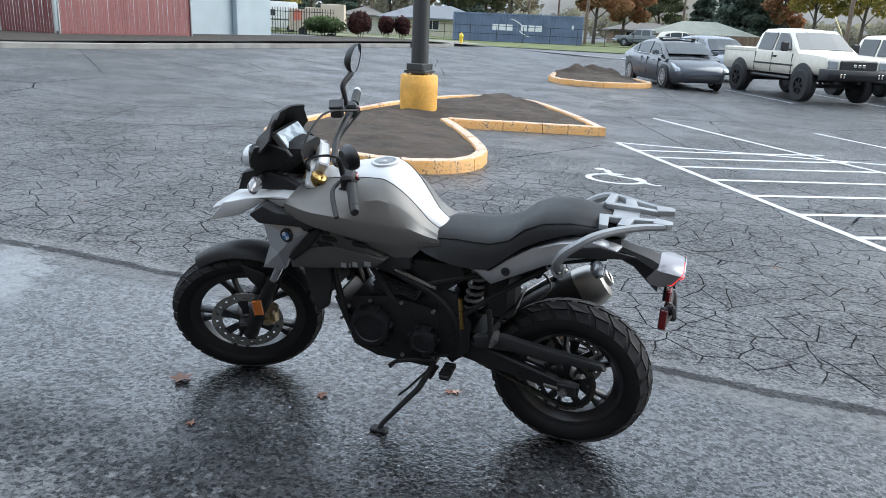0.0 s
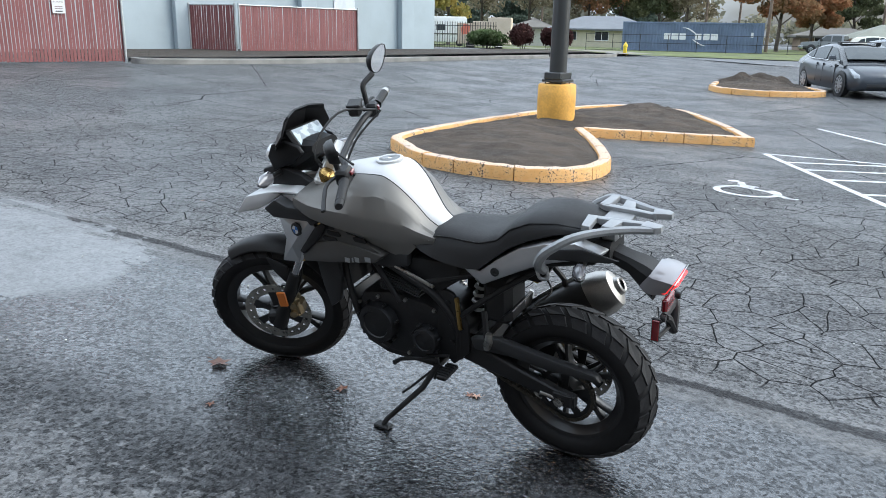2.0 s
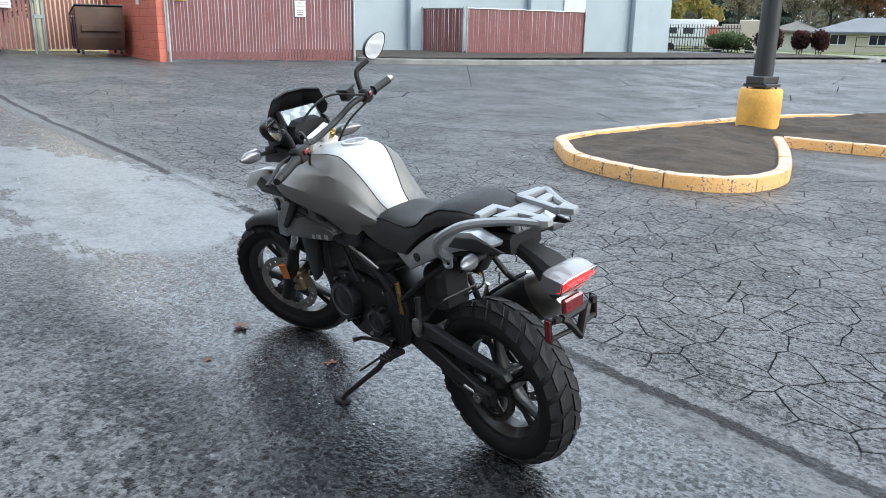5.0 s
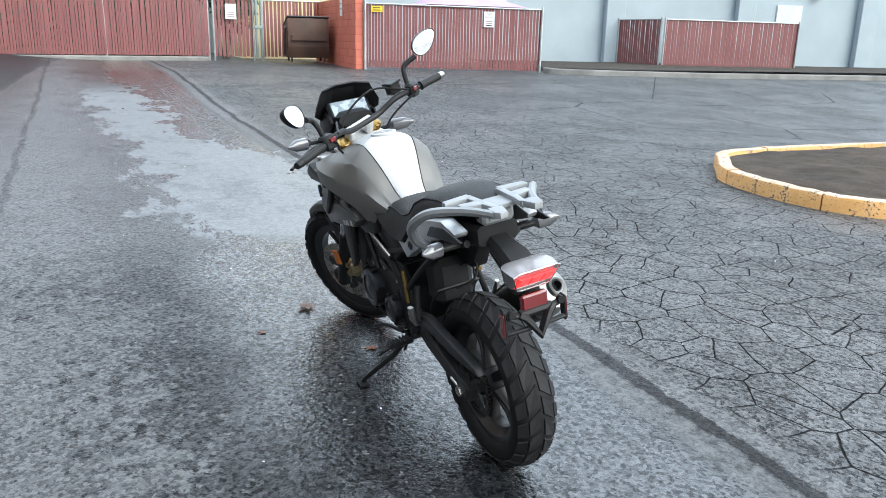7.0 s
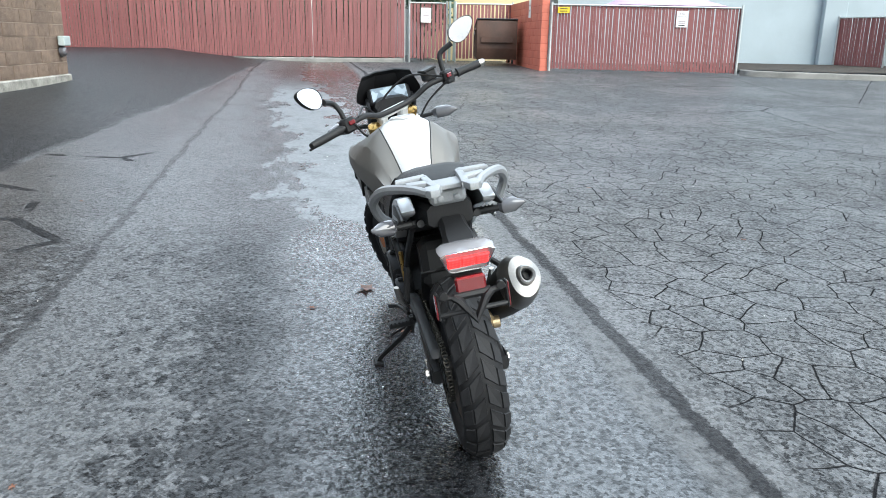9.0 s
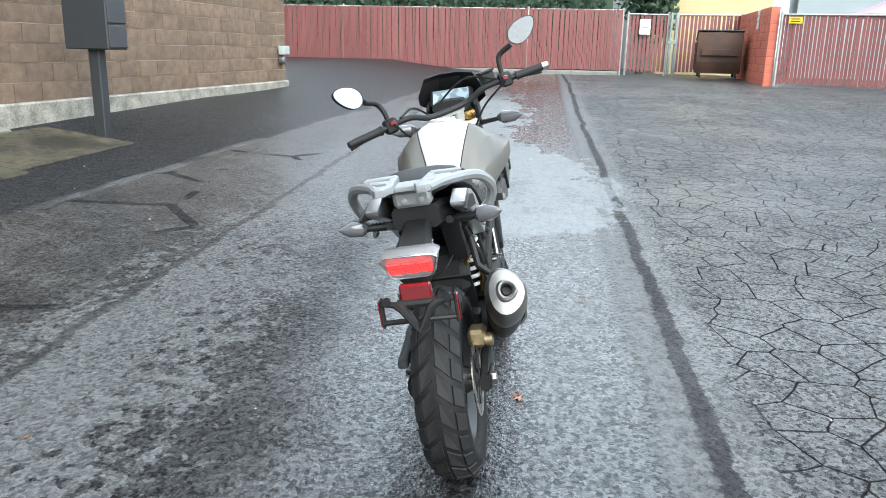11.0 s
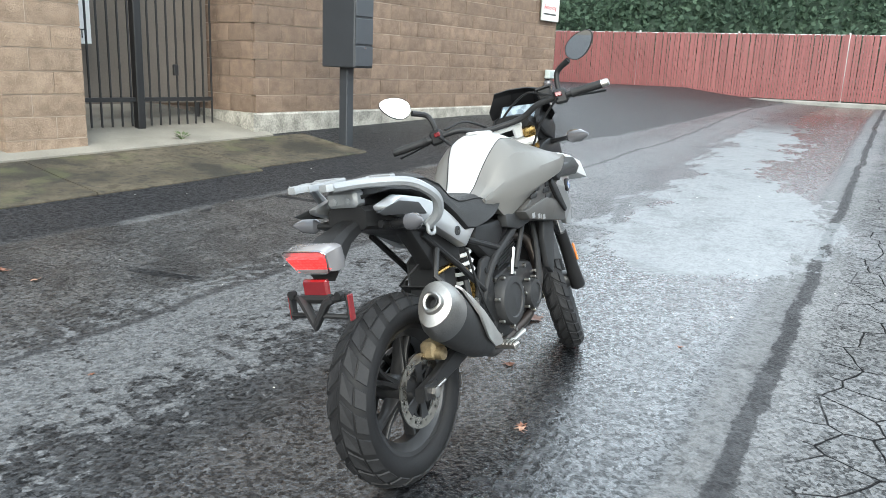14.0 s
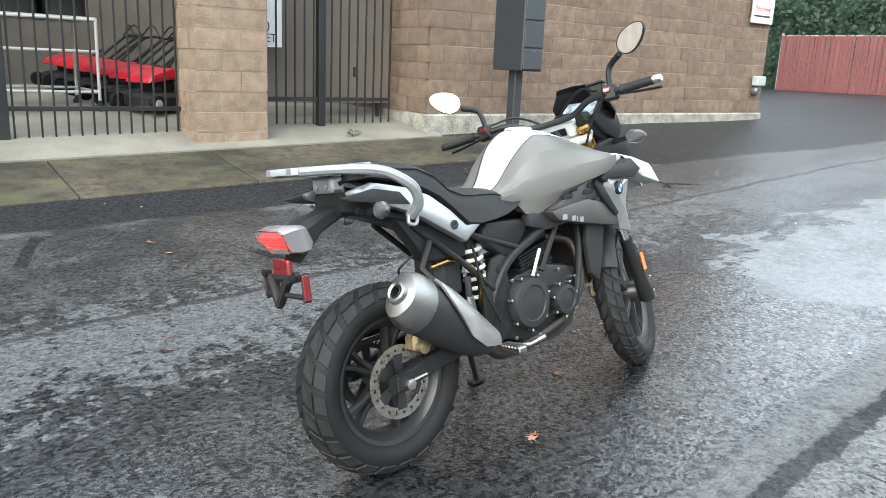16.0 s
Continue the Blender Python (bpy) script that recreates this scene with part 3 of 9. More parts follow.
        rings.append([Vector((x, yy, ground_z(x, yy) + dz)) for yy, dz in ((-9.0, -0.3), (-2.69, -0.2), (-2.69, 0.03), (-2.75, 0.045), (-3.6, 0.05), (-4.6, 0.05), (-6.0, 0.05), (-7.5, 0.05), (-9.0, 0.05))])
    ring_skin(bm, rings)
    bmesh.ops.recalc_face_normals(bm, faces=bm.faces[:])
    part("yard_floor", bm, M_CONCRETE, root, "pale concrete threshold and yard floor")
    return root


apron()

# ---- back fence, hedge, enclosures ----
M_SLAT = piece_mat("red_slat", (0.180, 0.062, 0.061), (0.230, 0.085, 0.083), 0.5, 1.2, 40, 0.15, 0.003, 0.10)
M_GALV = plain("galvanised_steel", (0.50, 0.52, 0.52), 0.45, 0.7, vary=0.15)
M_KERBGREY = plain("grey_kerb_concrete", (0.23, 0.225, 0.21), 0.85, vary=0.25, coarse=2, fine=60, bump=0.4)


def slat_fence(a, b, zlo, zhi, pitch, label, group, posts=(0.0, 1.0), back=-1, gap=0.30, name="slatted_fence", zb=None, ze=None, tone=None):
    """Chain-link fence with upright coloured slats from a to b; zlo and zhi above the ground at each end."""
    a, b = Vector((*a, 0)), Vector((*b, 0))
    za = ground_z(a.x, a.y) if zb is None else zb
    ze_ = ground_z(b.x, b.y) if ze is None else ze
    d = b - a
    ang = math.atan2(d.y, d.x)
    root = thing(name, Matrix.Translation((a.x, a.y, za)) @ Matrix.Rotation(ang, 4, 'Z'), label, "fence", group)
    length, rise = d.length, ze_ - za
    bm = bmesh.new()
    w = pitch * (1 - gap)
    box(bm, (-w / 2, -0.006, 0), (w / 2, 0.006, zhi - zlo))
    me = mesh_of("slat", bm, tone or M_SLAT, 0)
    n = int(length / pitch)
    rnd = random.Random(n)
    for i in range(n):
        s = (i + 0.5) * length / n
        m = pose(s, rnd.uniform(-0.004, 0.004), zlo + rise * s / length + rnd.uniform(-0.012, 0.012), 0, rnd.uniform(-0.5, 0.5), rnd.uniform(-2, 2))
        piece("slat", me, root, m)
    for f in posts:
        bm = bmesh.new()
        tube(bm, [(f * length, back * 0.035, rise * f - 0.05), (f * length, back * 0.035, rise * f + zhi + 0.06)], 0.034, 10)
        part("post", bm, M_GALV, root, "galvanised post")
    bm = bmesh.new()
    tube(bm, [(0, back * 0.03, zhi - 0.01), (length, back * 0.03, rise + zhi - 0.01)], 0.02, 8)
    part("top_rail", bm, M_GALV, root)
    # wire mesh: slanting wires both ways
    bm = bmesh.new()
    step_, k = 0.24, 0.0
    while k < length + (zhi - zlo):
        for sgn in (0, 1):
            x0, x1 = k - (zhi - zlo), k
            p0, p1 = Vector((max(x0, 0), 0.012, zlo + max(0, -x0))), Vector((min(x1, length), 0.012, zhi - max(0, x1 - length)))
            if sgn:
                p0.z, p1.z = zlo + zhi - p0.z, zlo + zhi - p1.z
            p0.z += rise * p0.x / length
            p1.z += rise * p1.x / length
            if (p1 - p0).length > 0.1:
                tube(bm, [p0, p1], 0.0035, 3)
        k += step_
    tagged(part("wire_mesh", bm, M_GALV, root), kind="stuff")
    return root


GATE = (-24.0, 3.35)
fence_back = slat_fence((-22.4, -8.5), GATE, 0.12, 1.98, 0.076, "long dull red slatted chain-link fence at the back", "red fences", posts=(0, 0.25, 0.5, 0.75, 1.0), back=1, zb=0.66, ze=0.68, gap=0.16)
bm = bmesh.new()
rings = []
for i in range(9):
    f = i / 8
    x, y = -22.3 - 1.6 * f, -9 + 12.3 * f
    rings.append([Vector((x + dx, y, dz)) for dx, dz in ((-0.1, 0.4), (0.16, 0.4), (0.16, 0.74), (0.13, 0.77), (-0.1, 0.77))])
ring_skin(bm, rings)
tagged(part("fence_kerb", bm, M_KERBGREY), "dark wet concrete kerb below the red fence", "kerb", kind="structure")
slat_fence((-24.05, 3.5), (-24.3, 4.75), 0.08, 1.85, 0.118, "red slatted gate leaf with a white notice", "red fences", name="slatted_gate", zb=0.70, ze=0.70, gap=0.24)
slat_fence((-24.35, 5.05), (-24.6, 7.0), 0.08, 1.85, 0.118, "red slatted fence behind the dumpster", "red fences", zb=0.70, ze=0.72, gap=0.28)
slat_fence((-19.45, 7.2), (-18.45, 12.1), 0.05, 1.75, 0.085, "red slatted front of a rubbish enclosure", "red fences", posts=(0, 1.0), zb=0.62, ze=0.58, gap=0.17)
slat_fence((-24.2, 18.35), (-22.3, 18.9), 0.05, 1.72, 0.10, "short red slatted side of a small enclosure", "red fences", zb=0.62, ze=0.62, gap=0.12)
slat_fence((-22.2, 18.95), (-21.2, 24.1), 0.05, 1.72, 0.10, "red slatted front of a small enclosure at the grey building", "red fences", zb=0.62, ze=0.60, gap=0.12)

M_ORANGE = piece_mat("orange_painted_block", (0.46, 0.12, 0.075), (0.58, 0.17, 0.11), 0.6, 3, 60, 0.2, 0.003, 0.08)
bm = bmesh.new()
box(bm, (-25.2, 6.95, 0.4), (-19.5, 7.15, 2.55))
orange = tagged(part("wall_enclosure", bm, plain("orange_joint", (0.36, 0.07, 0.04), 0.8), smooth=0), "orange-red painted block side wall of the enclosure", "wall", kind="structure")

# grey-blue building, set at a slant
GB = Matrix.Translation((-24.95, 15.8, 0.5)) @ Matrix.Rotation(radians(-9.8), 4, 'Z')
M_GREYWALL = plain("grey_blue_render", (0.375, 0.435, 0.465), 0.8, vary=0.07, coarse=0.8, fine=40, bump=0.15)
M_MULCH = plain("dark_mulch", (0.045, 0.036, 0.028), 0.95, vary=0.5, coarse=5, fine=55, bump=0.9, depth=0.02)
bm = bmesh.new()
box(bm, (-12, -7.0, -0.3), (0, 15.2, 7.5), GB)
grey = tagged(part("wall_grey_building", bm, M_GREYWALL, smooth=0), "pale grey-blue rendered commercial building wall", "building", kind="structure")
for y in (2.1, 7.5, 12.9):
    bm = bmesh.new()
    box(bm, (0.003, y, -0.3), (0.30, y + 0.75, 7.5), GB, bevel=0.02)
    part("pilaster", bm, M_GREYWALL, grey)
bm = bmesh.new()
box(bm, (0.002, 9.3, 1.75), (0.06, 10.4, 2.55), GB, bevel=0.01)
part("wall_panel", bm, plain("white_panel", (0.62, 0.66, 0.68), 0.5), grey, "small pale shutter panel")
bm = bmesh.new()
box(bm, (0.003, 10.9, 2.85), (0.25, 11.1, 3.2), GB, bevel=0.02)
part("wall_lamp", bm, plain("lamp_bronze", (0.18, 0.15, 0.11), 0.5), grey, "small bronze wall lamp")

# planting bed with a kerb along the grey building
KERB = [(-18.3, 12.15), (-17.8, 12.3), (-17.3, 13.6), (-16.75, 16.5), (-16.5, 20.0), (-16.2, 24.0), (-15.9, 30.0), (-15.5, 36.3), (-16.3, 37.5)]


def kerb_run(name, pts, material, label, w=0.16, h=0.15, closed=False, category="kerb", n=5, kind="structure"):
    pts = [(*p, 0) for p in pts]
    line = smooth_path(pts + ([pts[0]] if closed else []), n)
    bm = bmesh.new()
    rings = []
    for i, p in enumerate(line):
        d = line[min(i + 1, len(line) - 1)] - line[max(i - 1, 0)]
        if closed and i in (0, len(line) - 1):
            d = line[1] - line[-2]
        s = Vector((d.y, -d.x, 0)).normalized()
        z = ground_z(p.x, p.y)
        rings.append([p + s * a + Vector((0, 0, z + b)) for a, b in ((0, -0.1), (0, h - 0.02), (-0.02, h), (-w + 0.02, h), (-w, h - 0.02), (-w, -0.1))])
    ring_skin(bm, rings, cap=not closed)
    bmesh.ops.recalc_face_normals(bm, faces=bm.faces[:])
    return tagged(part(name, bm, material), label, category, kind=kind)


kerb_run("kerb_bed", KERB, M_KERBGREY, "worn grey concrete kerb of a planting bed")
draped("planting_bed", lambda u, v: (-25.2 + 0.17 * (12.2 + 26 * v) - 2.0 + (1 - u) * 0 + u * (8.9 - 0.17 * (12.2 + 26 * v) + 1.35 * v + (0.0 if v > 0.1 else (v - 0.1) * 12)), 12.25 + 25.2 * v), 10, 30, M_MULCH, 0.11, "dark mulch planting bed", "planting bed")

# ---- road, verge and distance ----
M_ROAD = plain("road_asphalt", (0.075, 0.077, 0.082), 0.55, vary=0.15, coarse=0.4, fine=30)
M_GRASS = plain("autumn_grass", (0.10, 0.12, 0.035), 0.9, vary=0.4, coarse=0.5, fine=12, bump=0.6, depth=0.03)
M_LINE = plain("worn_white_paint", (0.55, 0.56, 0.57), 0.6, vary=0.25, coarse=6, fine=60)
draped("road", lambda u, v: (-140 + 280 * u, 43.5 + 9.5 * v + 0.02 * (-140 + 280 * u)), 60, 4, M_ROAD, 0.02, "wide damp asphalt road beyond the car park", "road")
draped("road_line", lambda u, v: (-140 + 280 * u, 44.4 + 0.14 * v + 0.02 * (-140 + 280 * u)), 60, 1, M_LINE, 0.026, "white edge line of the road", "road marking")
draped("verge", lambda u, v: (-160 + 320 * u, 53.2 + 45 * v), 60, 10, M_GRASS, 0.06, "autumn grass verge and yards behind the road", "grass")
draped("pavement_far", lambda u, v: (-40 + 24.5 * u, 37.6 + 4.2 * v), 10, 3, M_CONCRETE, 0.13, "pale concrete pavement by the road", "pavement")

# ---- islands ----


def kerb_paint():
    k = Nodes("worn_yellow_kerb")
    p = k.pos()
    a, b, c = k.noise(p, 6, 6, 0.7), k.noise(p, 45, 5, 0.7), k.noise(p, 1.5, 4)
    n = k.xyz(k.add("NewGeometry", "Normal"))
    top = k.ramp(n[2], 0.35, 0.85)
    bare = k.mix(b, (0.27, 0.25, 0.22), (0.42, 0.40, 0.36))
    yellow = k.mix(k.ramp(a, 0.3, 0.7), (0.64, 0.33, 0.10), (0.72, 0.43, 0.18))
    faded = k.mix(b, (0.48, 0.345, 0.255), (0.58, 0.45, 0.36))
    worn = k.ramp(k.math('ADD', k.math('MULTIPLY', a, 0.6), k.math('MULTIPLY', b, 0.4)), 0.56, 0.63)
    col = k.mix(top, yellow, k.mix(k.ramp(c, 0.4, 0.6, 0.8, 1.0), yellow, faded))
    col = k.mix(k.math('MULTIPLY', worn, 0.85), col, bare)
    col = k.mix(k.ramp(k.math('ADD', b, k.math('MULTIPLY', a, 0.5)), 0.82, 0.88), col, (0.035, 0.03, 0.025))
    return k.principled(col, 0.75, 0, k.bump(k.math('ADD', a, b), 0.5, 0.01))


M_KERBPAINT = kerb_paint()
ISLAND = [(-5.55, 7.9), (-5.0, 7.52), (-4.35, 7.42), (-3.75, 7.5), (-3.3, 7.8), (-3.08, 8.25), (-3.1, 8.8), (-3.35, 9.5), (-4.2, 10.9), (-5.0, 12.05)]
ISLAND_N = [(-2.62, 13.5), (-3.5, 14.95), (-4.3, 16.0), (-5.2, 16.75), (-6.2, 16.6), (-6.8, 15.5), (-6.95, 13.5), (-6.75, 11.4), (-6.45, 9.6), (-6.1, 8.4), (-5.55, 7.9)]
ISLAND_E = [(-5.0, 12.05), (-3.8, 12.8), (-2.62, 13.5)]


def island(name, runs, label, soil_lift=0.13, heaps=()):
    """A planted island: separate worn kerb stones round a bed of soil."""
    root = thing(name, None, label, "traffic island", "kerbed islands")
    outline = []
    rnd = random.Random(len(name) + len(runs))
    for run, n in runs:
        line = smooth_path([(*p, 0) for p in run], n)
        outline += line[:-1]
        acc, seg = 0.0, [line[0]]
        target = rnd.uniform(0.35, 1.1)
        for i in range(1, len(line)):
            seg.append(line[i])
            acc += (line[i] - line[i - 1]).length
            if acc > target or i == len(line) - 1:
                bm = bmesh.new()
                rings = []
                for j, p in enumerate(seg):
                    k = line.index(p)
                    d = (line[min(k + 1, len(line) - 1)] - line[max(k - 1, 0)]).normalized()
                    s = Vector((d.y, -d.x, 0))
                    sh = 0.007 * (1 if j == 0 else -1 if j == len(seg) - 1 else 0)
                    z = ground_z(p.x, p.y)
                    dz = rnd.uniform(-0.006, 0.006)
                    rings.append([p + d * sh + s * a + Vector((0, 0, z + b + dz)) for a, b in ((0, -0.1), (0, 0.125), (-0.012, 0.15), (-0.035, 0.16), (-0.125, 0.16), (-0.15, 0.15), (-0.16, 0.12), (-0.16, -0.1))])
                ring_skin(bm, rings)
                bmesh.ops.recalc_face_normals(bm, faces=bm.faces[:])
                part("kerb_stone", bm, M_KERBPAINT, root)
                seg, acc, target = [line[i]], 0.0, rnd.uniform(0.35, 1.1)
    # soil as a fine uneven sheet inside the kerb
    n = len(outline)

    def inside(x, y):
        hit, gap = False, 1e9
        for i in range(n):
            p, q = outline[i], outline[(i + 1) % n]
            if (p.y > y) != (q.y > y) and x < p.x + (y - p.y) / (q.y - p.y) * (q.x - p.x):
                hit = not hit
            ex, ey = q.x - p.x, q.y - p.y
            f = max(0.0, min(1.0, ((x - p.x) * ex + (y - p.y) * ey) / max(1e-9, ex * ex + ey * ey)))
            gap = min(gap, math.hypot(x - p.x - f * ex, y - p.y - f * ey))
        return gap if hit else -1.0

    bm = bmesh.new()
    cell, verts = 0.085, {}
    x0, y0 = min(p.x for p in outline), min(p.y for p in outline)
    nx, ny = int((max(p.x for p in outline) - x0) / cell) + 1, int((max(p.y for p in outline) - y0) / cell) + 1
    for i in range(nx + 1):
        for j in range(ny + 1):
            x, y = x0 + i * cell, y0 + j * cell
            d = inside(x, y)
            if d < 0.02:
                continue
            q = Vector((x, y, 0))
            z = soil_lift - 0.02 + 0.10 * min(1.0, max(0.0, d - 0.16) / 0.9)
            rise = 0.0
            for hx, hy, hr, hh in heaps:
                rise += hh * max(0.0, 1 - math.hypot(x - hx, y - hy) / hr) ** 0.8
            rough = min(1.0, max(0.0, d - 0.12) / 0.2)
            z += rise * (0.75 + 0.9 * noise.noise(q * 2.3)) + rough * (0.05 * noise.noise(q * 1.7) + (0.03 + 0.25 * rise) * noise.noise(q * 5.1) + 0.022 * noise.noise(q * 13.0))
            verts[i, j] = bm.verts.new((x, y, ground_z(x, y) + z))
    for (i, j) in list(verts):
        ks = ((i, j), (i + 1, j), (i + 1, j + 1), (i, j + 1))
        if all(k_ in verts for k_ in ks):
            bm.faces.new([verts[k_] for k_ in ks])
    part("soil", bm, M_SOIL, root, "bare dark soil", smooth=180)
    return root


def soil():
    k = Nodes("bare_soil")
    p = k.pos()
    a, b, c = k.noise(p, 1.4, 6), k.noise(p, 14, 6, 0.7), k.noise(p, 80, 4, 0.7)
    col = k.mix(k.ramp(a, 0.3, 0.7), (0.036, 0.026, 0.018), (0.085, 0.062, 0.043))
    col = k.mix(k.ramp(c, 0.3, 0.7), k.mix(0.6, col, (0.03, 0.024, 0.02)), col)
    col = k.mix(k.ramp(k.voronoi(p, 26), 0.07, 0.04), col, (0.30, 0.28, 0.25))
    return k.principled(col, 0.95, 0, k.bump(k.math('ADD', b, c), 0.8, 0.03))


M_SOIL = soil()
island("traffic_island", [(ISLAND, 4), (ISLAND_E, 6), (ISLAND_N, 4)], "yellow kerbed island of bare soil round a lamp post", heaps=((-5.3, 15.9, 0.9, 0.14),))
ISLAND2 = [(-6.57, 23.24), (-6.08, 22.66), (-5.3, 22.58), (-4.56, 22.9), (-3.83, 23.73), (-3.68, 24.6), (-4.75, 26.2), (-6.0, 28.3), (-6.8, 28.5), (-7.2, 27.2), (-6.95, 25.0), (-6.57, 23.24)]
island("traffic_island", [(ISLAND2, 4)], "yellow kerbed island with dark heaped soil beside parked cars", heaps=((-6.3, 25.4, 0.9, 0.26), (-5.7, 26.6, 0.8, 0.30), (-4.9, 25.2, 0.7, 0.12)))

# ---- lamp post in the island ----
POLE = (-5.92, 12.75)
M_YPAINT = plain("chipped_yellow_paint", (0.68, 0.36, 0.065), 0.6, vary=0.14, coarse=4, fine=30, bump=0.35, depth=0.006)
M_POLE = paint("dark_bronze_pole", (0.028, 0.03, 0.03), 0.4, 0.2)
pz = ground_z(*POLE)
post = thing("lamp_post", pose(*POLE, pz), "dark steel lamp post on a yellow concrete footing", "lamp post")
bm = bmesh.new()
lathe(bm, [(0.0, -0.1), (0.335, -0.1), (0.335, 0.1), (0.34, 0.5), (0.335, 0.76), (0.315, 0.79), (0.0, 0.79)], 40, Matrix.Rotation(radians(90), 4, 'X'))
part("footing", bm, M_YPAINT, post, "chipped yellow concrete footing")
bm = bmesh.new()
lathe(bm, [(0.0, 0.8), (0.155, 0.8), (0.15, 3.0), (0.12, 8.2), (0.0, 8.2)], 28, Matrix.Rotation(radians(90), 4, 'X'))
part("pole", bm, M_POLE, post)
bm = bmesh.new()
box(bm, (-0.21, -0.21, 0.82), (0.21, 0.21, 0.87), bevel=0.01)
part("base_plate", bm, M_POLE, post)
bm = bmesh.new()
box(bm, (-0.16, -0.22, 0.0), (0.16, 0.22, 0.12), bevel=0.012)
me = mesh_of("base_cover", bm, M_POLE)
piece("base_cover", me, post, pose(0, 0, 0.87))
for sx in (-1, 1):
    for sy in (-1, 1):
        bm = bmesh.new()
        tube(bm, [(sx * 0.15, sy * 0.17, 0.78), (sx * 0.15, sy * 0.17, 0.93)], 0.016, 8)
        part("anchor_bolt", bm, M_POLE, post)
bm = bmesh.new()
box(bm, (-0.19, -0.03, 1.25), (-0.13, 0.03, 1.33), bevel=0.01)
part("cable_box", bm, M_POLE, post)
bm = bmesh.new()
box(bm, (-0.15, -0.05, 8.1), (0.15, 0.75, 8.3), bevel=0.03)
part("lantern", bm, M_POLE, post)

# ---- painted lines ----


def line_strip(name, a, b, w, label, n=16):
    a, b = Vector((*a, 0)), Vector((*b, 0))
    d = (b - a).normalized()
    s = Vector((-d.y, d.x, 0)) * w / 2
    return draped(name, lambda u, v: tuple((a + (b - a) * u + s * (2 * v - 1)).xy), n, 1, M_LINE, 0.005, label, "road marking")


line_strip("parking_line_1", (-2.29, 12.87), (1.62, 6.85), 0.10, "white parking bay line")
line_strip("parking_line_2", (-2.37, 17.09), (4.2, 10.85), 0.10, "white parking bay line")
line_strip("parking_line_3", (0.84, 17.56), (6.5, 12.6), 0.10, "white parking bay line")
line_strip("parking_line_4", (-2.29, 12.87), (3.0, 14.6), 0.10, "white edge of a hatched bay")
for i, (hx, hy) in enumerate(((-1.85, 12.2), (-1.49, 11.65), (-1.07, 11.0), (-0.54, 10.2), (-0.03, 9.4), (0.47, 8.62), (0.97, 7.86))):
    line_strip("hatch_line_%d" % (i + 1), (hx, hy), (hx + 2.75 - 0.0 * i, hy + 2.25), 0.10, "white hatching in an access bay")
for i, (a, b) in enumerate((((-1.69, 26.7), (0.38, 23.74)), ((0.98, 28.5), (2.9, 25.7)), ((-4.3, 28.5), (-2.6, 26.3)))):
    line_strip("bay_line_%d" % (i + 1), a, b, 0.10, "white parking bay line")


def access_symbol():
    """The painted wheelchair sign: wheel ring, seat, arm, leg and head."""
    bm = bmesh.new()

    def at(u, v):
        # u runs along the sign, v across it
        x, y = -2.05 + 0.95 * u, 9.3 + 0.09 * u + 0.95 * v
        return Vector((x, y, ground_z(x, y) + 0.006))
    n = 20
    for i in range(n):
        if i in (3, 4):
            continue
        a0, a1 = math.tau * i / n, math.tau * (i + 1) / n
        q = [at(0.52 + r * math.cos(a), -0.12 + 1.0 * r * math.sin(a)) for r, a in ((0.3, a0), (0.38, a0), (0.38, a1), (0.3, a1))]
        bm.faces.new([bm.verts.new(p) for p in q])
    for poly in ([(0.22, 0.52), (0.30, 0.55), (0.48, 0.12), (0.40, 0.09)], [(0.42, 0.17), (0.75, 0.08), (0.75, 0.0), (0.42, 0.09)], [(0.75, 0.08), (1.02, -0.22), (0.96, -0.27), (0.69, 0.02)], [(1.02, -0.22), (1.1, -0.19), (1.1, -0.25), (0.98, -0.28)],
                 [(0.28, 0.36), (0.55, 0.30), (0.55, 0.24), (0.28, 0.30)], [(0.10, 0.52), (0.15, 0.61), (0.23, 0.61), (0.25, 0.52), (0.19, 0.46), (0.13, 0.46)]):
        bm.faces.new([bm.verts.new(at(u, v)) for u, v in poly])
    for f in bm.faces:
        f.normal_update()
        if f.normal.z < 0:
            f.normal_flip()
    return tagged(part("access_symbol", bm, M_LINE, smooth=0), "worn white wheelchair symbol painted on asphalt", "road marking", kind="structure")


access_symbol()

# ---- motorcycle ----
# its own axes: x forward, y left, z up, from the rear tyre's contact; it leans left on its side stand, bars turned left
HEADING, LEANING, PITCH, STEER = radians(5.3), radians(10.0), radians(1.37), radians(26)
fw0 = Vector((-math.cos(HEADING), -math.sin(HEADING), 0))
lf0 = Vector((math.sin(HEADING), -math.cos(HEADING), 0))
lf = lf0 * math.cos(LEANING) - Vector((0, 0, 1)) * math.sin(LEANING)
up0 = Vector((0, 0, 1)) * math.cos(LEANING) + lf0 * math.sin(LEANING)
fw = fw0 * math.cos(PITCH) + up0 * math.sin(PITCH)
upv = up0 * math.cos(PITCH) - fw0 * math.sin(PITCH)
BIKE = Matrix(((fw.x, lf.x, upv.x, -0.4455), (fw.y, lf.y, upv.y, 2.796), (fw.z, lf.z, upv.z, 0.006), (0, 0, 0, 1)))
AXIS = Vector((-0.4493, 0, 0.8934))


def steered(angle):
    c = Matrix.Translation((1.51, 0, 0))
    return c @ Matrix.Rotation(angle, 4, AXIS) @ c.inverted()


RS, RC = steered(STEER), steered(0.0)
REAR = Matrix.Translation((0.045, 0, 0))


def swept(s):
    """The bars reach out nearly straight: shears the parts on one side."""
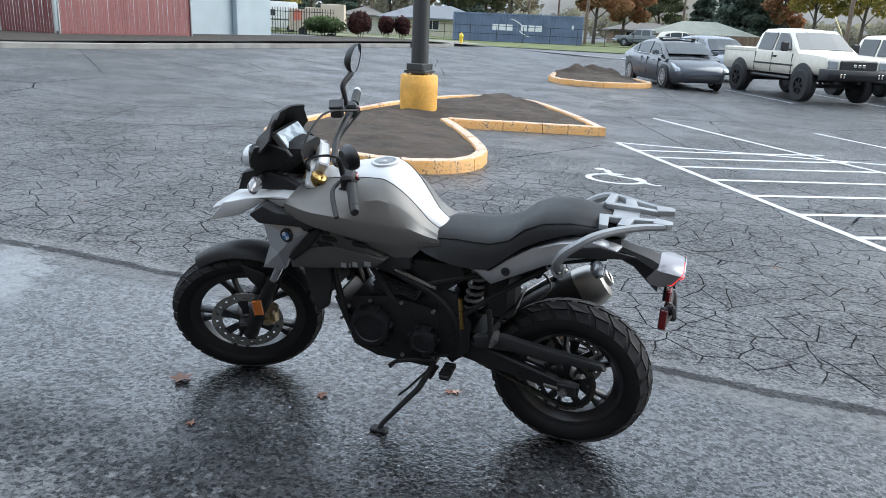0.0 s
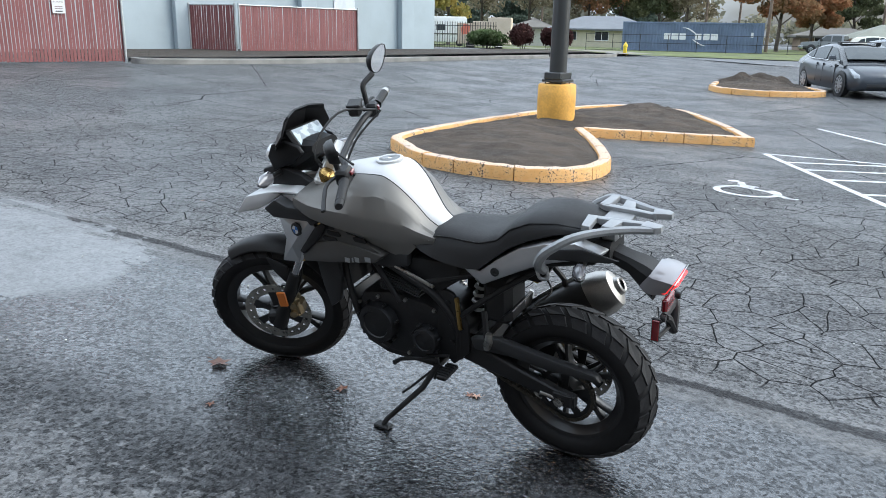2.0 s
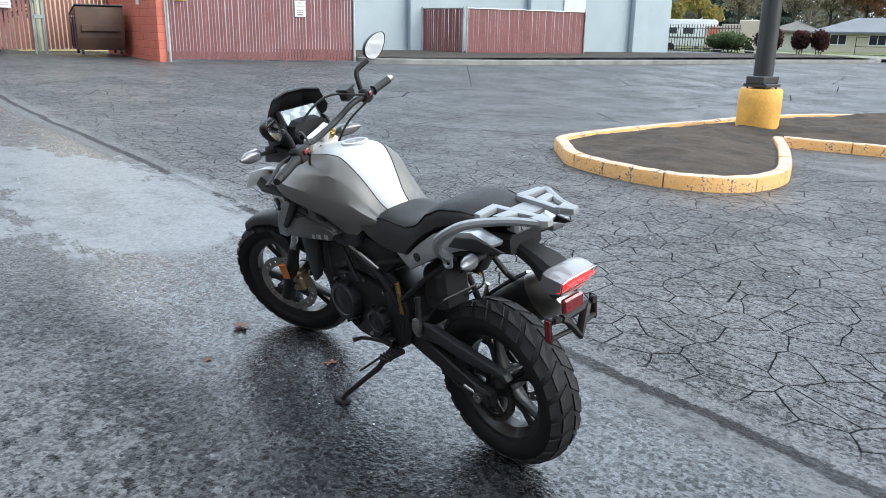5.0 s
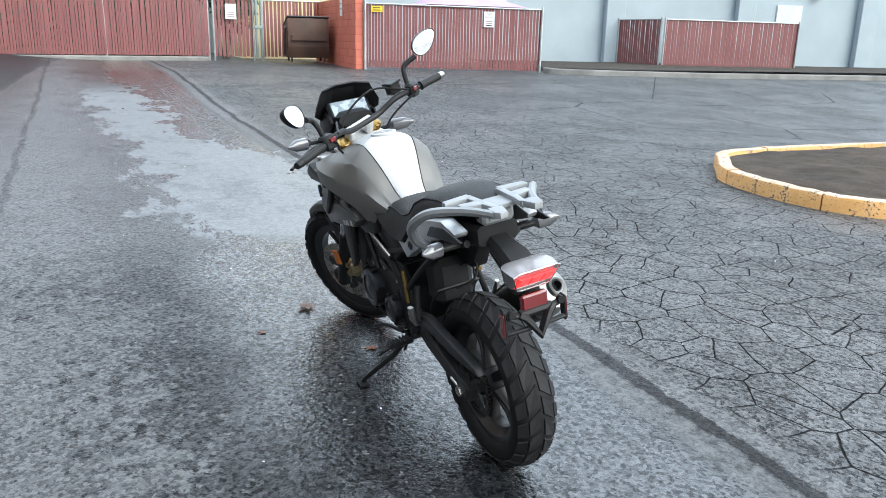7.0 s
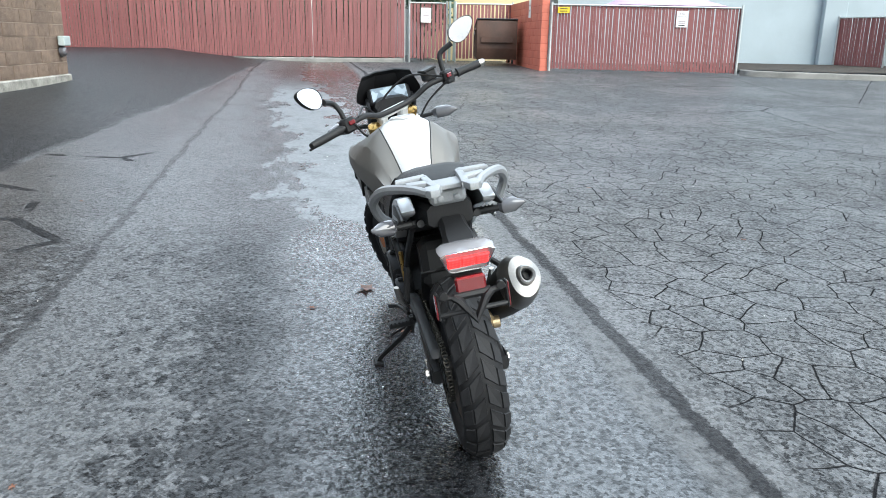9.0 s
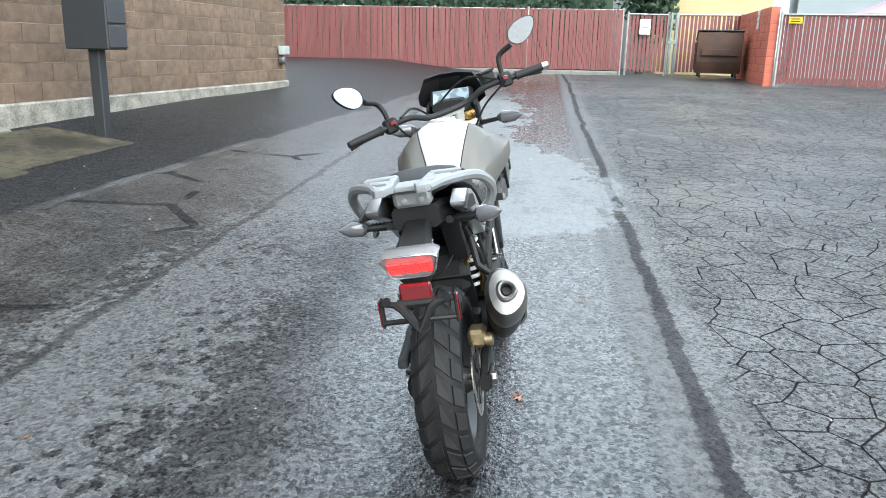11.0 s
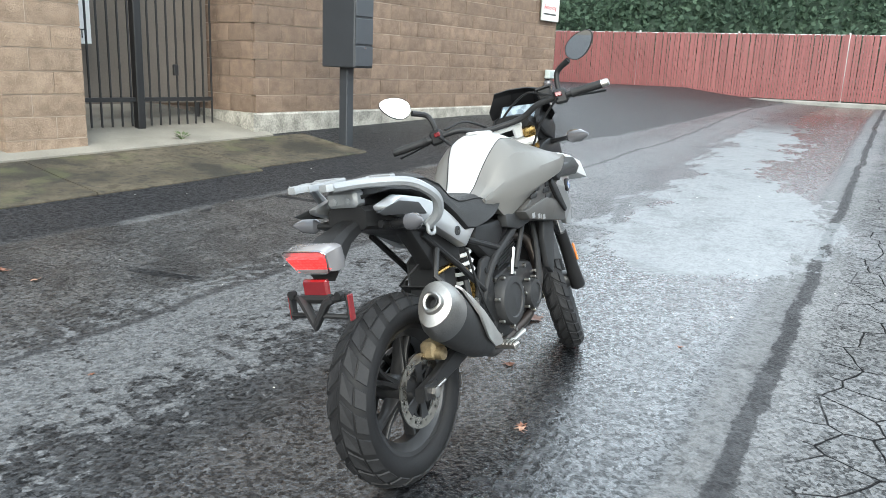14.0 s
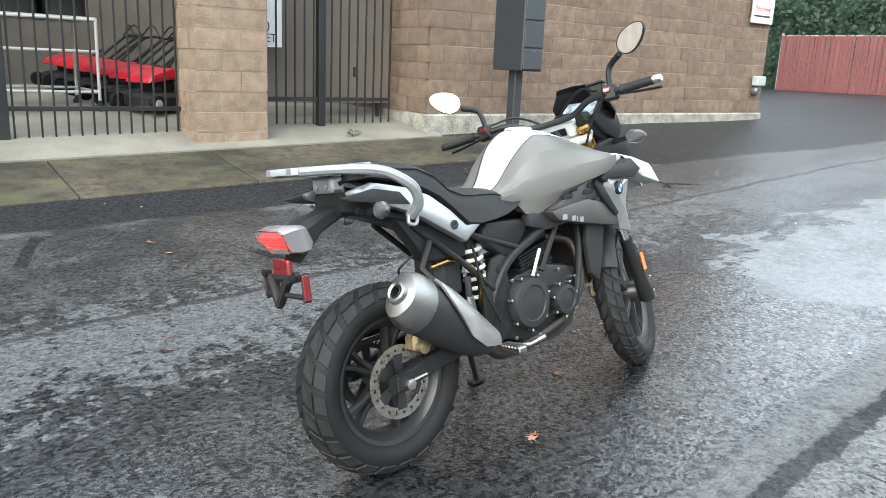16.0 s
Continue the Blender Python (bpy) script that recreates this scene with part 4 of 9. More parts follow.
    return RS @ Matrix(((1, s * 0.198, 0, 0), (0, 1.03, 0, 0), (0, -s * 0.07, 1, 0), (0, 0, 0, 1)))


# tyre darker than its tread: the shade of the grooves is in the colour
M_TYRE = plain("tyre_rubber", (0.009, 0.009, 0.010), 0.66, vary=0.25, coarse=9, fine=160, bump=0.25, Specular_IOR_Level=0.3)
M_TREAD = plain("tread_rubber", (0.019, 0.019, 0.0205), 0.7, vary=0.3, coarse=14, fine=190, bump=0.3, Specular_IOR_Level=0.3)
M_WHEEL = paint("black_cast_alloy", (0.015, 0.015, 0.016), 0.38, 0.15)
M_STEEL = plain("brushed_steel", (0.48, 0.46, 0.43), 0.32, 1.0, vary=0.12, coarse=12, fine=200, bump=0.05)
M_DISC = plain("disc_steel", (0.46, 0.43, 0.38), 0.3, 1.0, vary=0.15, coarse=20, fine=220, bump=0.05)
M_BRONZE = plain("bronze_caliper", (0.42, 0.33, 0.20), 0.38, 0.8, vary=0.2, coarse=18, fine=150)
M_GOLD = plain("gold_anodised", (0.42, 0.27, 0.09), 0.3, 1.0, vary=0.1)
M_BLACKP = plain("black_plastic", (0.015, 0.015, 0.016), 0.5, vary=0.2, coarse=8, fine=300, bump=0.12, Specular_IOR_Level=0.3)
M_GREYP = plain("dark_grey_plastic", (0.026, 0.0265, 0.028), 0.48, vary=0.15, coarse=8, fine=300, bump=0.1, Specular_IOR_Level=0.3)
M_ENGINE = plain("black_engine_paint", (0.017, 0.017, 0.0185), 0.40, 0.2, vary=0.25, coarse=15, fine=120, bump=0.2, Specular_IOR_Level=0.4)
M_SEAT = plain("seat_vinyl", (0.015, 0.015, 0.0157), 0.55, vary=0.12, coarse=6, fine=420, bump=0.35, Specular_IOR_Level=0.3)
M_WHITE = paint("white_bodywork", (0.53, 0.535, 0.54), 0.32, 0.3)
M_BODY = paint("metallic_grey_bodywork", (0.148, 0.143, 0.134), 0.45, 0.0, 0.3)
M_WING = paint("satin_grey_wing", (0.105, 0.102, 0.098), 0.42, 0.0, 0.6)
M_SILVER = paint("silver_panel", (0.46, 0.465, 0.475), 0.4, 0.2, 0.8)
M_RACK = plain("grey_cast_rack", (0.30, 0.31, 0.32), 0.5, 0.5, vary=0.1, coarse=10, fine=200, bump=0.12)
M_CHROME = plain("chrome", (0.7, 0.7, 0.7), 0.12, 1.0, vary=0.05)
M_MIRROR = Nodes("mirror_glass").principled((0.85, 0.87, 0.9), 0.02, 1.0)
M_REDREF = Nodes("red_reflector").principled((0.13, 0.005, 0.008), 0.25, 0.0, Coat_Weight=1.0)
M_AMBER = Nodes("amber_reflector").principled((0.6, 0.16, 0.01), 0.3, 0.0, Coat_Weight=0.8)
M_SMOKE = Nodes("smoked_lens").principled((0.10, 0.10, 0.11), 0.12, 0.0, Coat_Weight=1.0)
M_CLEAR = Nodes("clear_lens").principled((0.72, 0.74, 0.76), 0.1, 0.0, Coat_Weight=1.0, Transmission_Weight=0.35)
M_LAMPBODY = Nodes("smoky_lamp_cover").principled((0.30, 0.29, 0.30), 0.22, 0.3, Coat_Weight=0.3, Coat_Roughness=0.2)
M_BLUE = Nodes("badge_blue").principled((0.03, 0.12, 0.35), 0.3)


def tail_red():
    k = Nodes("lit_tail_lens")
    p = k.obj()
    cells = k.voronoi(p, 90, random=0.2)
    f = k.ramp(cells, 0.1, 0.6, 1.0, 0.45)
    n = k.t.nodes.new("ShaderNodeBsdfPrincipled")
    k.put(n.inputs["Base Color"], (0.55, 0.02, 0.025))
    k.put(n.inputs["Roughness"], 0.2)
    k.put(n.inputs["Emission Color"], (1.0, 0.03, 0.028))
    k.put(n.inputs["Emission Strength"], k.math('MULTIPLY', f, 1.5))
    k.t.links.new(n.outputs[0], k.out.inputs[0])
    return k.m


M_TAIL = tail_red()
k = Nodes("display_screen")
M_SCREEN = k.principled(k.mix(k.ramp(k.noise(k.obj(), 30, 2), 0.45, 0.55), (0.10, 0.13, 0.16), (0.26, 0.31, 0.35)), 0.3, 0, None, Coat_Weight=0.15, Emission_Color=(0.6, 0.75, 0.85), Emission_Strength=0.05)

moto = thing("motorcycle", BIKE, "white and grey adventure motorcycle leaning on its side stand", "motorcycle")


def mp(name, bm, material, parent=None, xf=None, label="", smooth=35):
    if xf is not None:
        bmesh.ops.transform(bm, matrix=xf, verts=bm.verts[:])
    return part(name, bm, material, parent or moto, label, smooth)


def mirror_y(bm):
    """Adds the mirrored half."""
    g = bmesh.ops.duplicate(bm, geom=bm.verts[:] + bm.edges[:] + bm.faces[:])
    vs = [e for e in g["geom"] if isinstance(e, bmesh.types.BMVert)]
    fs = [e for e in g["geom"] if isinstance(e, bmesh.types.BMFace)]
    for v in vs:
        v.co.y = -v.co.y
    bmesh.ops.reverse_faces(bm, faces=fs)


def flip(bm):
    for v in bm.verts:
        v.co.y = -v.co.y
    bmesh.ops.reverse_faces(bm, faces=bm.faces[:])
    return bm


def wheel(name, cx, cz, r, w, rim_r, disc_r, disc_y, xf, nblocks, label):
    c = Matrix.Translation((cx, 0, cz))
    m = (xf or Matrix()) @ c
    bm = bmesh.new()
    lathe(bm, [(0.0, -0.075), (0.035, -0.075), (0.045, -0.05), (0.052, -0.02), (0.052, 0.02), (0.045, 0.05), (0.035, 0.075), (0.0, 0.075)], 24, m)
    hub = part(name, bm, M_WHEEL, moto, label)
    h, base = r - rim_r, r - (r - rim_r) * 0.62
    hh = r - base

    def prof(phi, lift=0.0):
        return (base + (hh + lift) * math.cos(phi), (w / 2 + lift) * math.sin(phi))
    bm = bmesh.new()
    ring = [prof(radians(a)) for a in range(-128, 129, 16)]
    lathe(bm, ring + [(rim_r - 0.004, w * 0.30), (rim_r - 0.004, -w * 0.30)], 72, m, closed=True)
    bmesh.ops.recalc_face_normals(bm, faces=bm.faces[:])
    tyre = part("tyre", bm, M_TYRE, hub, "black block-tread tyre", smooth=50)
    # raised tread blocks in a slanting pattern
    bm = bmesh.new()
    for i in range(nblocks):
        for side in (-1, 1):
            t0 = math.tau * (i + (0.5 if side > 0 else 0.0)) / nblocks
            dt = math.tau / nblocks
            for pa, pb, sk0, sk1, f in ((3, 34, 0.0, 0.42, 0.85), (37, 67, 0.50, 0.72, 0.81)):
                vs = []
                for lift in (-0.004, 0.0058):
                    for (ph, sk, e) in ((pa, sk0, 0), (pb, sk1, 0), (pb, sk1, 1), (pa, sk0, 1)):
                        sh = 0.07 if lift > 0 else 0.0
                        th = t0 + dt * (sk + (f - sh if e else sh))
                        pp = ph + (1.2 if lift > 0 and ph == pa else -1.2 if lift > 0 else 0)
                        rr, yy = prof(radians(pp) * side, lift)
                        vs.append(bm.verts.new(m @ Vector((rr * math.cos(th), yy, rr * math.sin(th)))))
                a, b = vs[:4], vs[4:]
                fs = [bm.faces.new(b)]
                for q in range(4):
                    fs.append(bm.faces.new((a[q], a[(q + 1) % 4], b[(q + 1) % 4], b[q])))
    bmesh.ops.recalc_face_normals(bm, faces=bm.faces[:])
    part("tread", bm, M_TREAD, hub, "raised slanting tread blocks", smooth=0)
    bm = bmesh.new()
    q = w * 0.36
    lathe(bm, [(rim_r + 0.008, -q), (rim_r + 0.008, -q + 0.008), (rim_r - 0.012, -q + 0.016), (rim_r - 0.03, -0.02), (rim_r - 0.03, 0.02), (rim_r - 0.012, q - 0.016), (rim_r + 0.008, q - 0.008), (rim_r + 0.008, q), (rim_r - 0.016, q - 0.004), (rim_r - 0.042, 0.022), (rim_r - 0.042, -0.022), (rim_r - 0.016, -q + 0.004)], 64, m, closed=True)
    bmesh.ops.recalc_face_normals(bm, faces=bm.faces[:])
    part("rim", bm, M_WHEEL, hub, "glossy black rim")
    bm = bmesh.new()
    r0, r1, r2 = 0.045, rim_r * 0.58, rim_r - 0.032
    for s in (-1, 1):
        pts = [(r0, s * 0.006), (r1 * 0.75, s * 0.009), (r1, s * 0.014), (r2, s * 0.030)]
        rings = []
        for j, (rr, off) in enumerate(pts):
            hw, ht = (0.013, 0.011, 0.009, 0.011)[j], (0.030, 0.022, 0.018, 0.020)[j]
            rings.append([Vector((off + a * hw, b * ht, rr)) for a, b in ((-1, -0.6), (-0.6, -1), (0.6, -1), (1, -0.6), (1, 0.6), (0.6, 1), (-0.6, 1), (-1, 0.6))])
        ring_skin(bm, rings)
    bmesh.ops.recalc_face_normals(bm, faces=bm.faces[:])
    me = mesh_of("spoke", bm, M_WHEEL)
    for i in range(5):
        piece("spoke", me, hub, m @ Matrix.Rotation(math.tau * i / 5 + 0.3, 4, 'Y'))
    # drilled disc: an outer ring, a row of holes and a carrier
    bm = bmesh.new()
    n, ri = 60, disc_r * 0.70
    for s in (-1, 1):
        rows = []
        for rr in (ri, ri + (disc_r - ri) * 0.38, ri + (disc_r - ri) * 0.62, disc_r):
            rows.append([bm.verts.new(m @ Vector((rr * math.cos(math.tau * k / n), disc_y + s * 0.0024, rr * math.sin(math.tau * k / n)))) for k in range(n)])
        for b_, (ra, rb) in enumerate(zip(rows, rows[1:])):
            for k in range(n):
                if b_ == 1 and k % 3 == 0:
                    continue
                bm.faces.new((ra[k], ra[(k + 1) % n], rb[(k + 1) % n], rb[k]))
    bm.verts.ensure_lookup_table()
    for k in range(n):
        o = 3 * n
        bm.faces.new((bm.verts[o + k], bm.verts[o + (k + 1) % n], bm.verts[4 * n + o + (k + 1) % n], bm.verts[4 * n + o + k]))
        bm.faces.new((bm.verts[k], bm.verts[(k + 1) % n], bm.verts[4 * n + (k + 1) % n], bm.verts[4 * n + k]))
    bmesh.ops.recalc_face_normals(bm, faces=bm.faces[:])
    part("brake_disc", bm, M_DISC, hub, "drilled steel brake disc", smooth=0)
    for i in range(6):
        a = math.tau * i / 6
        bm = bmesh.new()
        prism(bm, [(-0.012, 0.03), (0.012, 0.03), (0.02, ri + 0.006), (-0.02, ri + 0.006)], disc_y - 0.003, disc_y + 0.003, m @ Matrix.Rotation(a, 4, 'Y') @ Matrix.Rotation(0.0, 4, 'X'))
        part("disc_carrier", bm, M_WHEEL, hub)
    return hub


front = wheel("front_wheel", 1.412, 0.322, 0.320, 0.108, 0.246, 0.152, 0.062, RS, 30, "black front wheel with five split spokes")
rear = wheel("rear_wheel", 0.0, 0.311, 0.309, 0.152, 0.214, 0.12, -0.085, None, 24, "black rear wheel with five split spokes")

# fork: black lower sliders, steel stanchions in a gold outer tube
FD = Vector((-0.4493, 0, 0.8934))
for s in (1, -1):
    a = Vector((1.395, s * 0.098, 0.30))
    bm = bmesh.new()
    tube(bm, [a - FD * 0.02, a + FD * 0.10, a + FD * 0.30], [0.036, 0.030, 0.026], 14)
    box(bm, (a.x - 0.012, s * 0.072 - 0.02, a.z - 0.012), (a.x + 0.05, s * 0.11 + 0.01, a.z + 0.05), bevel=0.01)
    leg = mp("fork_leg", bm, M_BLACKP, None, RS)
    bm = bmesh.new()
    tube(bm, [a + FD * 0.28, a + FD * 0.42], 0.0205, 14)
    mp("stanchion", bm, M_CHROME, leg, RS, "polished stanchion")
    bm = bmesh.new()
    tube(bm, [a + FD * 0.40, a + FD * 0.44, a + FD * 0.82], [0.031, 0.027, 0.027], 16)
    mp("outer_tube", bm, M_GOLD, leg, RS, "gold outer fork tube")
    bm = bmesh.new()
    box(bm, (a.x - 0.075, s * 0.128, a.z + 0.11), (a.x - 0.035, s * 0.138, a.z + 0.19), bevel=0.004)
    mp("side_reflector", bm, M_AMBER, leg, RS, "amber side reflector")
bm = bmesh.new()
for z in (0.80, 0.64):
    c = Vector((1.395, 0, 0.30)) + FD * z
    box(bm, (-0.045, -0.125, -0.016), (0.04, 0.125, 0.016), RS @ Matrix.Translation(c) @ Matrix.Rotation(radians(-26.7), 4, 'Y'), bevel=0.01)
M_CLAMP = plain("pale_cast_alloy", (0.62, 0.62, 0.61), 0.4, 0.4, vary=0.08, coarse=15, fine=200)
yoke = part("fork_yoke", bm, M_CLAMP, moto, "silver cast fork yokes")
bm = bmesh.new()
for s in (1, -1):
    box(bm, (-0.022, s * 0.055 - 0.02, 0), (0.022, s * 0.055 + 0.02, 0.06), RS @ Matrix.Translation(Vector((1.395, 0, 0.30)) + FD * 0.82) @ Matrix.Rotation(radians(-26.7), 4, 'Y'), bevel=0.008)
box(bm, (-0.02, -0.08, 0.045), (0.02, 0.08, 0.068), RS @ Matrix.Translation(Vector((1.395, 0, 0.30)) + FD * 0.82) @ Matrix.Rotation(radians(-26.7), 4, 'Y'), bevel=0.006)
part("bar_clamp", bm, M_CLAMP, yoke, "silver handlebar clamp")
for s in (1, -1):
    bm = bmesh.new()
    lathe(bm, [(0.0, 0.0), (0.030, 0.0), (0.030, 0.018), (0.02, 0.024), (0.0, 0.024)], 20, RS @ Matrix.Translation(Vector((1.395, s * 0.098, 0.30)) + FD * 0.825) @ Matrix.Rotation(radians(-26.7), 4, 'Y') @ Matrix.Rotation(radians(90), 4, 'X'))
    part("fork_cap", bm, M_GOLD, yoke)

# front caliper behind the left fork leg
bm = bmesh.new()
box(bm, (1.285, 0.045, 0.315), (1.355, 0.105, 0.43), bevel=0.014)
box(bm, (1.27, 0.05, 0.34), (1.30, 0.12, 0.41), bevel=0.012)
for dz in (0.345, 0.395):
    lathe(bm, [(0, 0.10), (0.017, 0.10), (0.017, 0.115), (0.0, 0.118)], 14, Matrix.Translation((1.32, 0, dz)))
mp("front_caliper", bm, M_BRONZE, None, RS, "bronze brake caliper")
bm = bmesh.new()
tube(bm, [(1.30, 0.09, 0.43), (1.24, 0.11, 0.55), (1.20, 0.09, 0.70), (1.10, 0.06, 0.92), (1.0, 0.0, 1.03)], 0.0055, 6, smooth=5)
mp("brake_hose", bm, M_BLACKP, None, RS)

# front mudguard hugging the tyre
bm = bmesh.new()
rings = []
for i in range(15):
    f = i / 14
    a = radians(62 + 92 * f)
    rad = 0.345 + 0.025 * math.sin(math.pi * f)
    hw = 0.038 + 0.030 * min(1, f * 2.2)
    ctr = Vector((1.42, 0, 0.327))
    ring = []
    for k_ in range(9):
        t = -1 + 2 * k_ / 8
        drop = 0.032 * abs(t) ** 3
        ring.append(ctr + Vector((math.cos(a) * (rad - drop), t * hw, math.sin(a) * (rad - drop))))
    ring += [p - (p - ctr).normalized() * 0.006 for p in reversed(ring)]
    rings.append(ring)
ring_skin(bm, rings)
for s in (1, -1):
    prism(bm, [(1.30, 0.585), (1.385, 0.635), (1.365, 0.56), (1.33, 0.50), (1.30, 0.51)], s * 0.068, s * 0.080, bevel=0.004)
bmesh.ops.recalc_face_normals(bm, faces=bm.faces[:])
mp("front_mudguard", bm, M_GREYP, None, RS, "dark grey front mudguard")

# handlebar group
bm = bmesh.new()
bar = [(0.884, 0.415, 1.125), (0.892, 0.29, 1.130), (0.916, 0.175, 1.132), (0.953, 0.09, 1.100), (0.958, 0.0, 1.095), (0.953, -0.09, 1.100), (0.916, -0.175, 1.132), (0.892, -0.29, 1.130), (0.884, -0.415, 1.125)]
tube(bm, bar, 0.0125, 12, smooth=5)
bars = mp("handlebar", bm, M_BLACKP, None, RS, "black tubular handlebar")
for s in (1, -1):
    g0, g1 = Vector((0.795, s * 0.415, 1.155)), Vector((0.832, s * 0.285, 1.150))
    d = (g1 - g0).normalized()
    bm = bmesh.new()
    pts = [g0 + d * t for t in (0.0, 0.01, 0.02, 0.035, 0.05, 0.065, 0.08, 0.095, 0.11, 0.12)]
    tube(bm, pts, [0.0165, 0.017, 0.0165, 0.0172, 0.0165, 0.0172, 0.0165, 0.0172, 0.0175, 0.021], 14)
    mp("grip", bm, M_SEAT, bars, swept(s), "ribbed black rubber grip")
    bm = bmesh.new()
    tube(bm, [g0 - d * 0.028, g0 - d * 0.02, g0 + d * 0.001], [0.013, 0.0155, 0.0155], 14)
    mp("bar_end", bm, M_STEEL if s < 0 else M_BLACKP, bars, swept(s))
    bm = bmesh.new()
    tube(bm, [(0.88, s * 0.255, 1.145), (0.895, s * 0.30, 1.142), (0.875, s * 0.37, 1.135), (0.852, s * 0.43, 1.130)], [0.008, 0.008, 0.007, 0.008], 8, flat=0.7, smooth=4)
    mp("lever", bm, M_BLACKP, bars, swept(s), "black hand lever")
    bm = bmesh.new()
    box(bm, (-0.024, -0.026, -0.03), (0.026, 0.028, 0.030), Matrix.Translation((0.846, s * 0.255, 1.150)), bevel=0.009)
    sw = mp("switch_housing", bm, M_BLACKP, bars, swept(s))
    bm = bmesh.new()
    box(bm, (-0.032, -0.012, -0.002), (-0.02, 0.014, 0.016), Matrix.Translation((0.846, s * 0.248, 1.152)), bevel=0.003)
    mp("switch", bm, M_REDREF, sw, swept(s), "red switch")
    # mirror: stalk, shell and glass
    base = Vector((0.915, s * 0.262, 1.145))
    mc = Vector((0.870, s * 0.383, 1.297))
    bm = bmesh.new()
    tube(bm, [base, base + Vector((0.004, s * 0.004, 0.05)), base + Vector((0.006, s * 0.020, 0.088)), mc + Vector((0.018, -s * 0.052, -0.04))], [0.010, 0.0065, 0.0065, 0.012], 10, smooth=4)
    mir = mp("mirror", bm, M_BLACKP, bars, RS, "black rear-view mirror on a stalk")
    tilt = Matrix.Translation(mc) @ Matrix.Rotation(radians(30 * s), 4, 'X') @ Matrix.Rotation(radians(18 if s > 0 else -18), 4, 'Z') @ Matrix.Rotation(radians(17 if s > 0 else 12), 4, 'Y')

    def egg(sc, dx):
        out = []
        for q in range(28):
            t = math.tau * q / 28
            e = 0.068 * math.cos(t)
            yy = s * (e + 0.006)
            zz = 0.042 * math.sin(t) * (1 - 0.22 * math.cos(t)) * (1.0 if math.sin(t) > 0 else 1.05)
            out.append(Vector((dx, yy * sc, zz * sc)))
        return out
    bm = bmesh.new()
    ring_skin(bm, [egg(0.35, 0.034), egg(0.72, 0.030), egg(0.95, 0.016), egg(1.0, 0.002), egg(0.985, -0.004), egg(0.95, -0.004), egg(0.94, 0.0)])
    bmesh.ops.recalc_face_normals(bm, faces=bm.faces[:])
    shell = part("mirror_shell", bm, M_BLACKP, bars)
    bmesh_xf = RS @ tilt
    shell.data.transform(bmesh_xf)
    bm = bmesh.new()
    vs = [bm.verts.new(p) for p in egg(0.935, -0.002)]
    f = bm.faces.new(vs)
    f.normal_update()
    if f.normal.x > 0:
        f.normal_flip()
    gl = part("mirror_glass", bm, M_MIRROR, bars, "mirror glass showing the sky", smooth=0)
    gl.data.transform(bmesh_xf)
bm = bmesh.new()
box(bm, (0.925, -0.235, 1.140), (0.975, -0.175, 1.188), bevel=0.008)
box(bm, (0.921, -0.239, 1.184), (0.979, -0.171, 1.194), bevel=0.003)
mp("brake_reservoir", bm, M_BLACKP, bars, RS, "black brake fluid reservoir")
for pts in ([(0.87, 0.22, 1.15), (0.96, 0.14, 1.16), (1.06, 0.06, 1.10), (1.05, 0.0, 1.0)], [(0.87, -0.22, 1.15), (1.0, -0.12, 1.19), (1.08, 0.02, 1.10), (1.02, 0.05, 0.98)], [(0.86, 0.25, 1.13), (0.92, 0.20, 1.06), (0.98, 0.12, 1.0), (0.95, 0.08, 0.93)], [(0.86, -0.25, 1.13), (0.95, -0.16, 1.06), (1.0, -0.1, 0.98)]):
    bm = bmesh.new()
    tube(bm, pts, 0.0048, 6, smooth=5)
    mp("cable", bm, M_BLACKP, bars, RS, "black control cable")

# cowl with headlamp, screen and instrument
bm = bmesh.new()
st = [(1.315, 0.045, 1.085, 0.985), (1.285, 0.085, 1.105, 0.965), (1.23, 0.100, 1.125, 0.965), (1.17, 0.100, 1.135, 0.985), (1.11, 0.090, 1.135, 1.03), (1.06, 0.080, 1.13, 1.07)]
rings = []
for x, w, zt, zb in st:
    zm = (zt + zb) / 2
    rings.append([Vector((x, a * w, zm + b * (zt - zb) / 2)) for a, b in ((0, 1), (0.6, 0.95), (0.92, 0.6), (1, 0), (0.85, -0.6), (0.45, -0.95), (0, -1), (-0.45, -0.95), (-0.85, -0.6), (-1, 0), (-0.92, 0.6), (-0.6, 0.95))])
ring_skin(bm, rings)
bmesh.ops.recalc_face_normals(bm, faces=bm.faces[:])
cowl = mp("front_cowl", bm, M_BLACKP, None, RC, "black headlamp cowl", smooth=25)
bm = bmesh.new()
rings = []
for x, w, z in ((1.345, 0.03, 1.03), (1.335, 0.055, 1.035), (1.295, 0.07, 1.04)):
    rings.append([Vector((x, w * math.cos(t), z + 0.05 * math.sin(t) * (w / 0.07) ** 0.5)) for t in [math.tau * q / 16 for q in range(16)]])
ring_skin(bm, rings)
bmesh.ops.recalc_face_normals(bm, faces=bm.faces[:])
mp("headlamp", bm, M_CLEAR, cowl, RC, "clear headlamp lens")
bm = bmesh.new()
scr = [(1.290, 0.082, 1.085, 0.03), (1.252, 0.150, 1.135, 0.07), (1.212, 0.146, 1.172, 0.06), (1.185, 0.118, 1.228, 0.035), (1.160, 0.108, 1.246, 0.02)]
rings = []
for x, w, z, back_ in scr:
    def lap(t, x=x, w=w, z=z, back_=back_):
        b_ = max(0.0, abs(t) - 0.4) / 0.6
        return Vector((x - back_ * b_, t * w, z - 0.012 * b_))
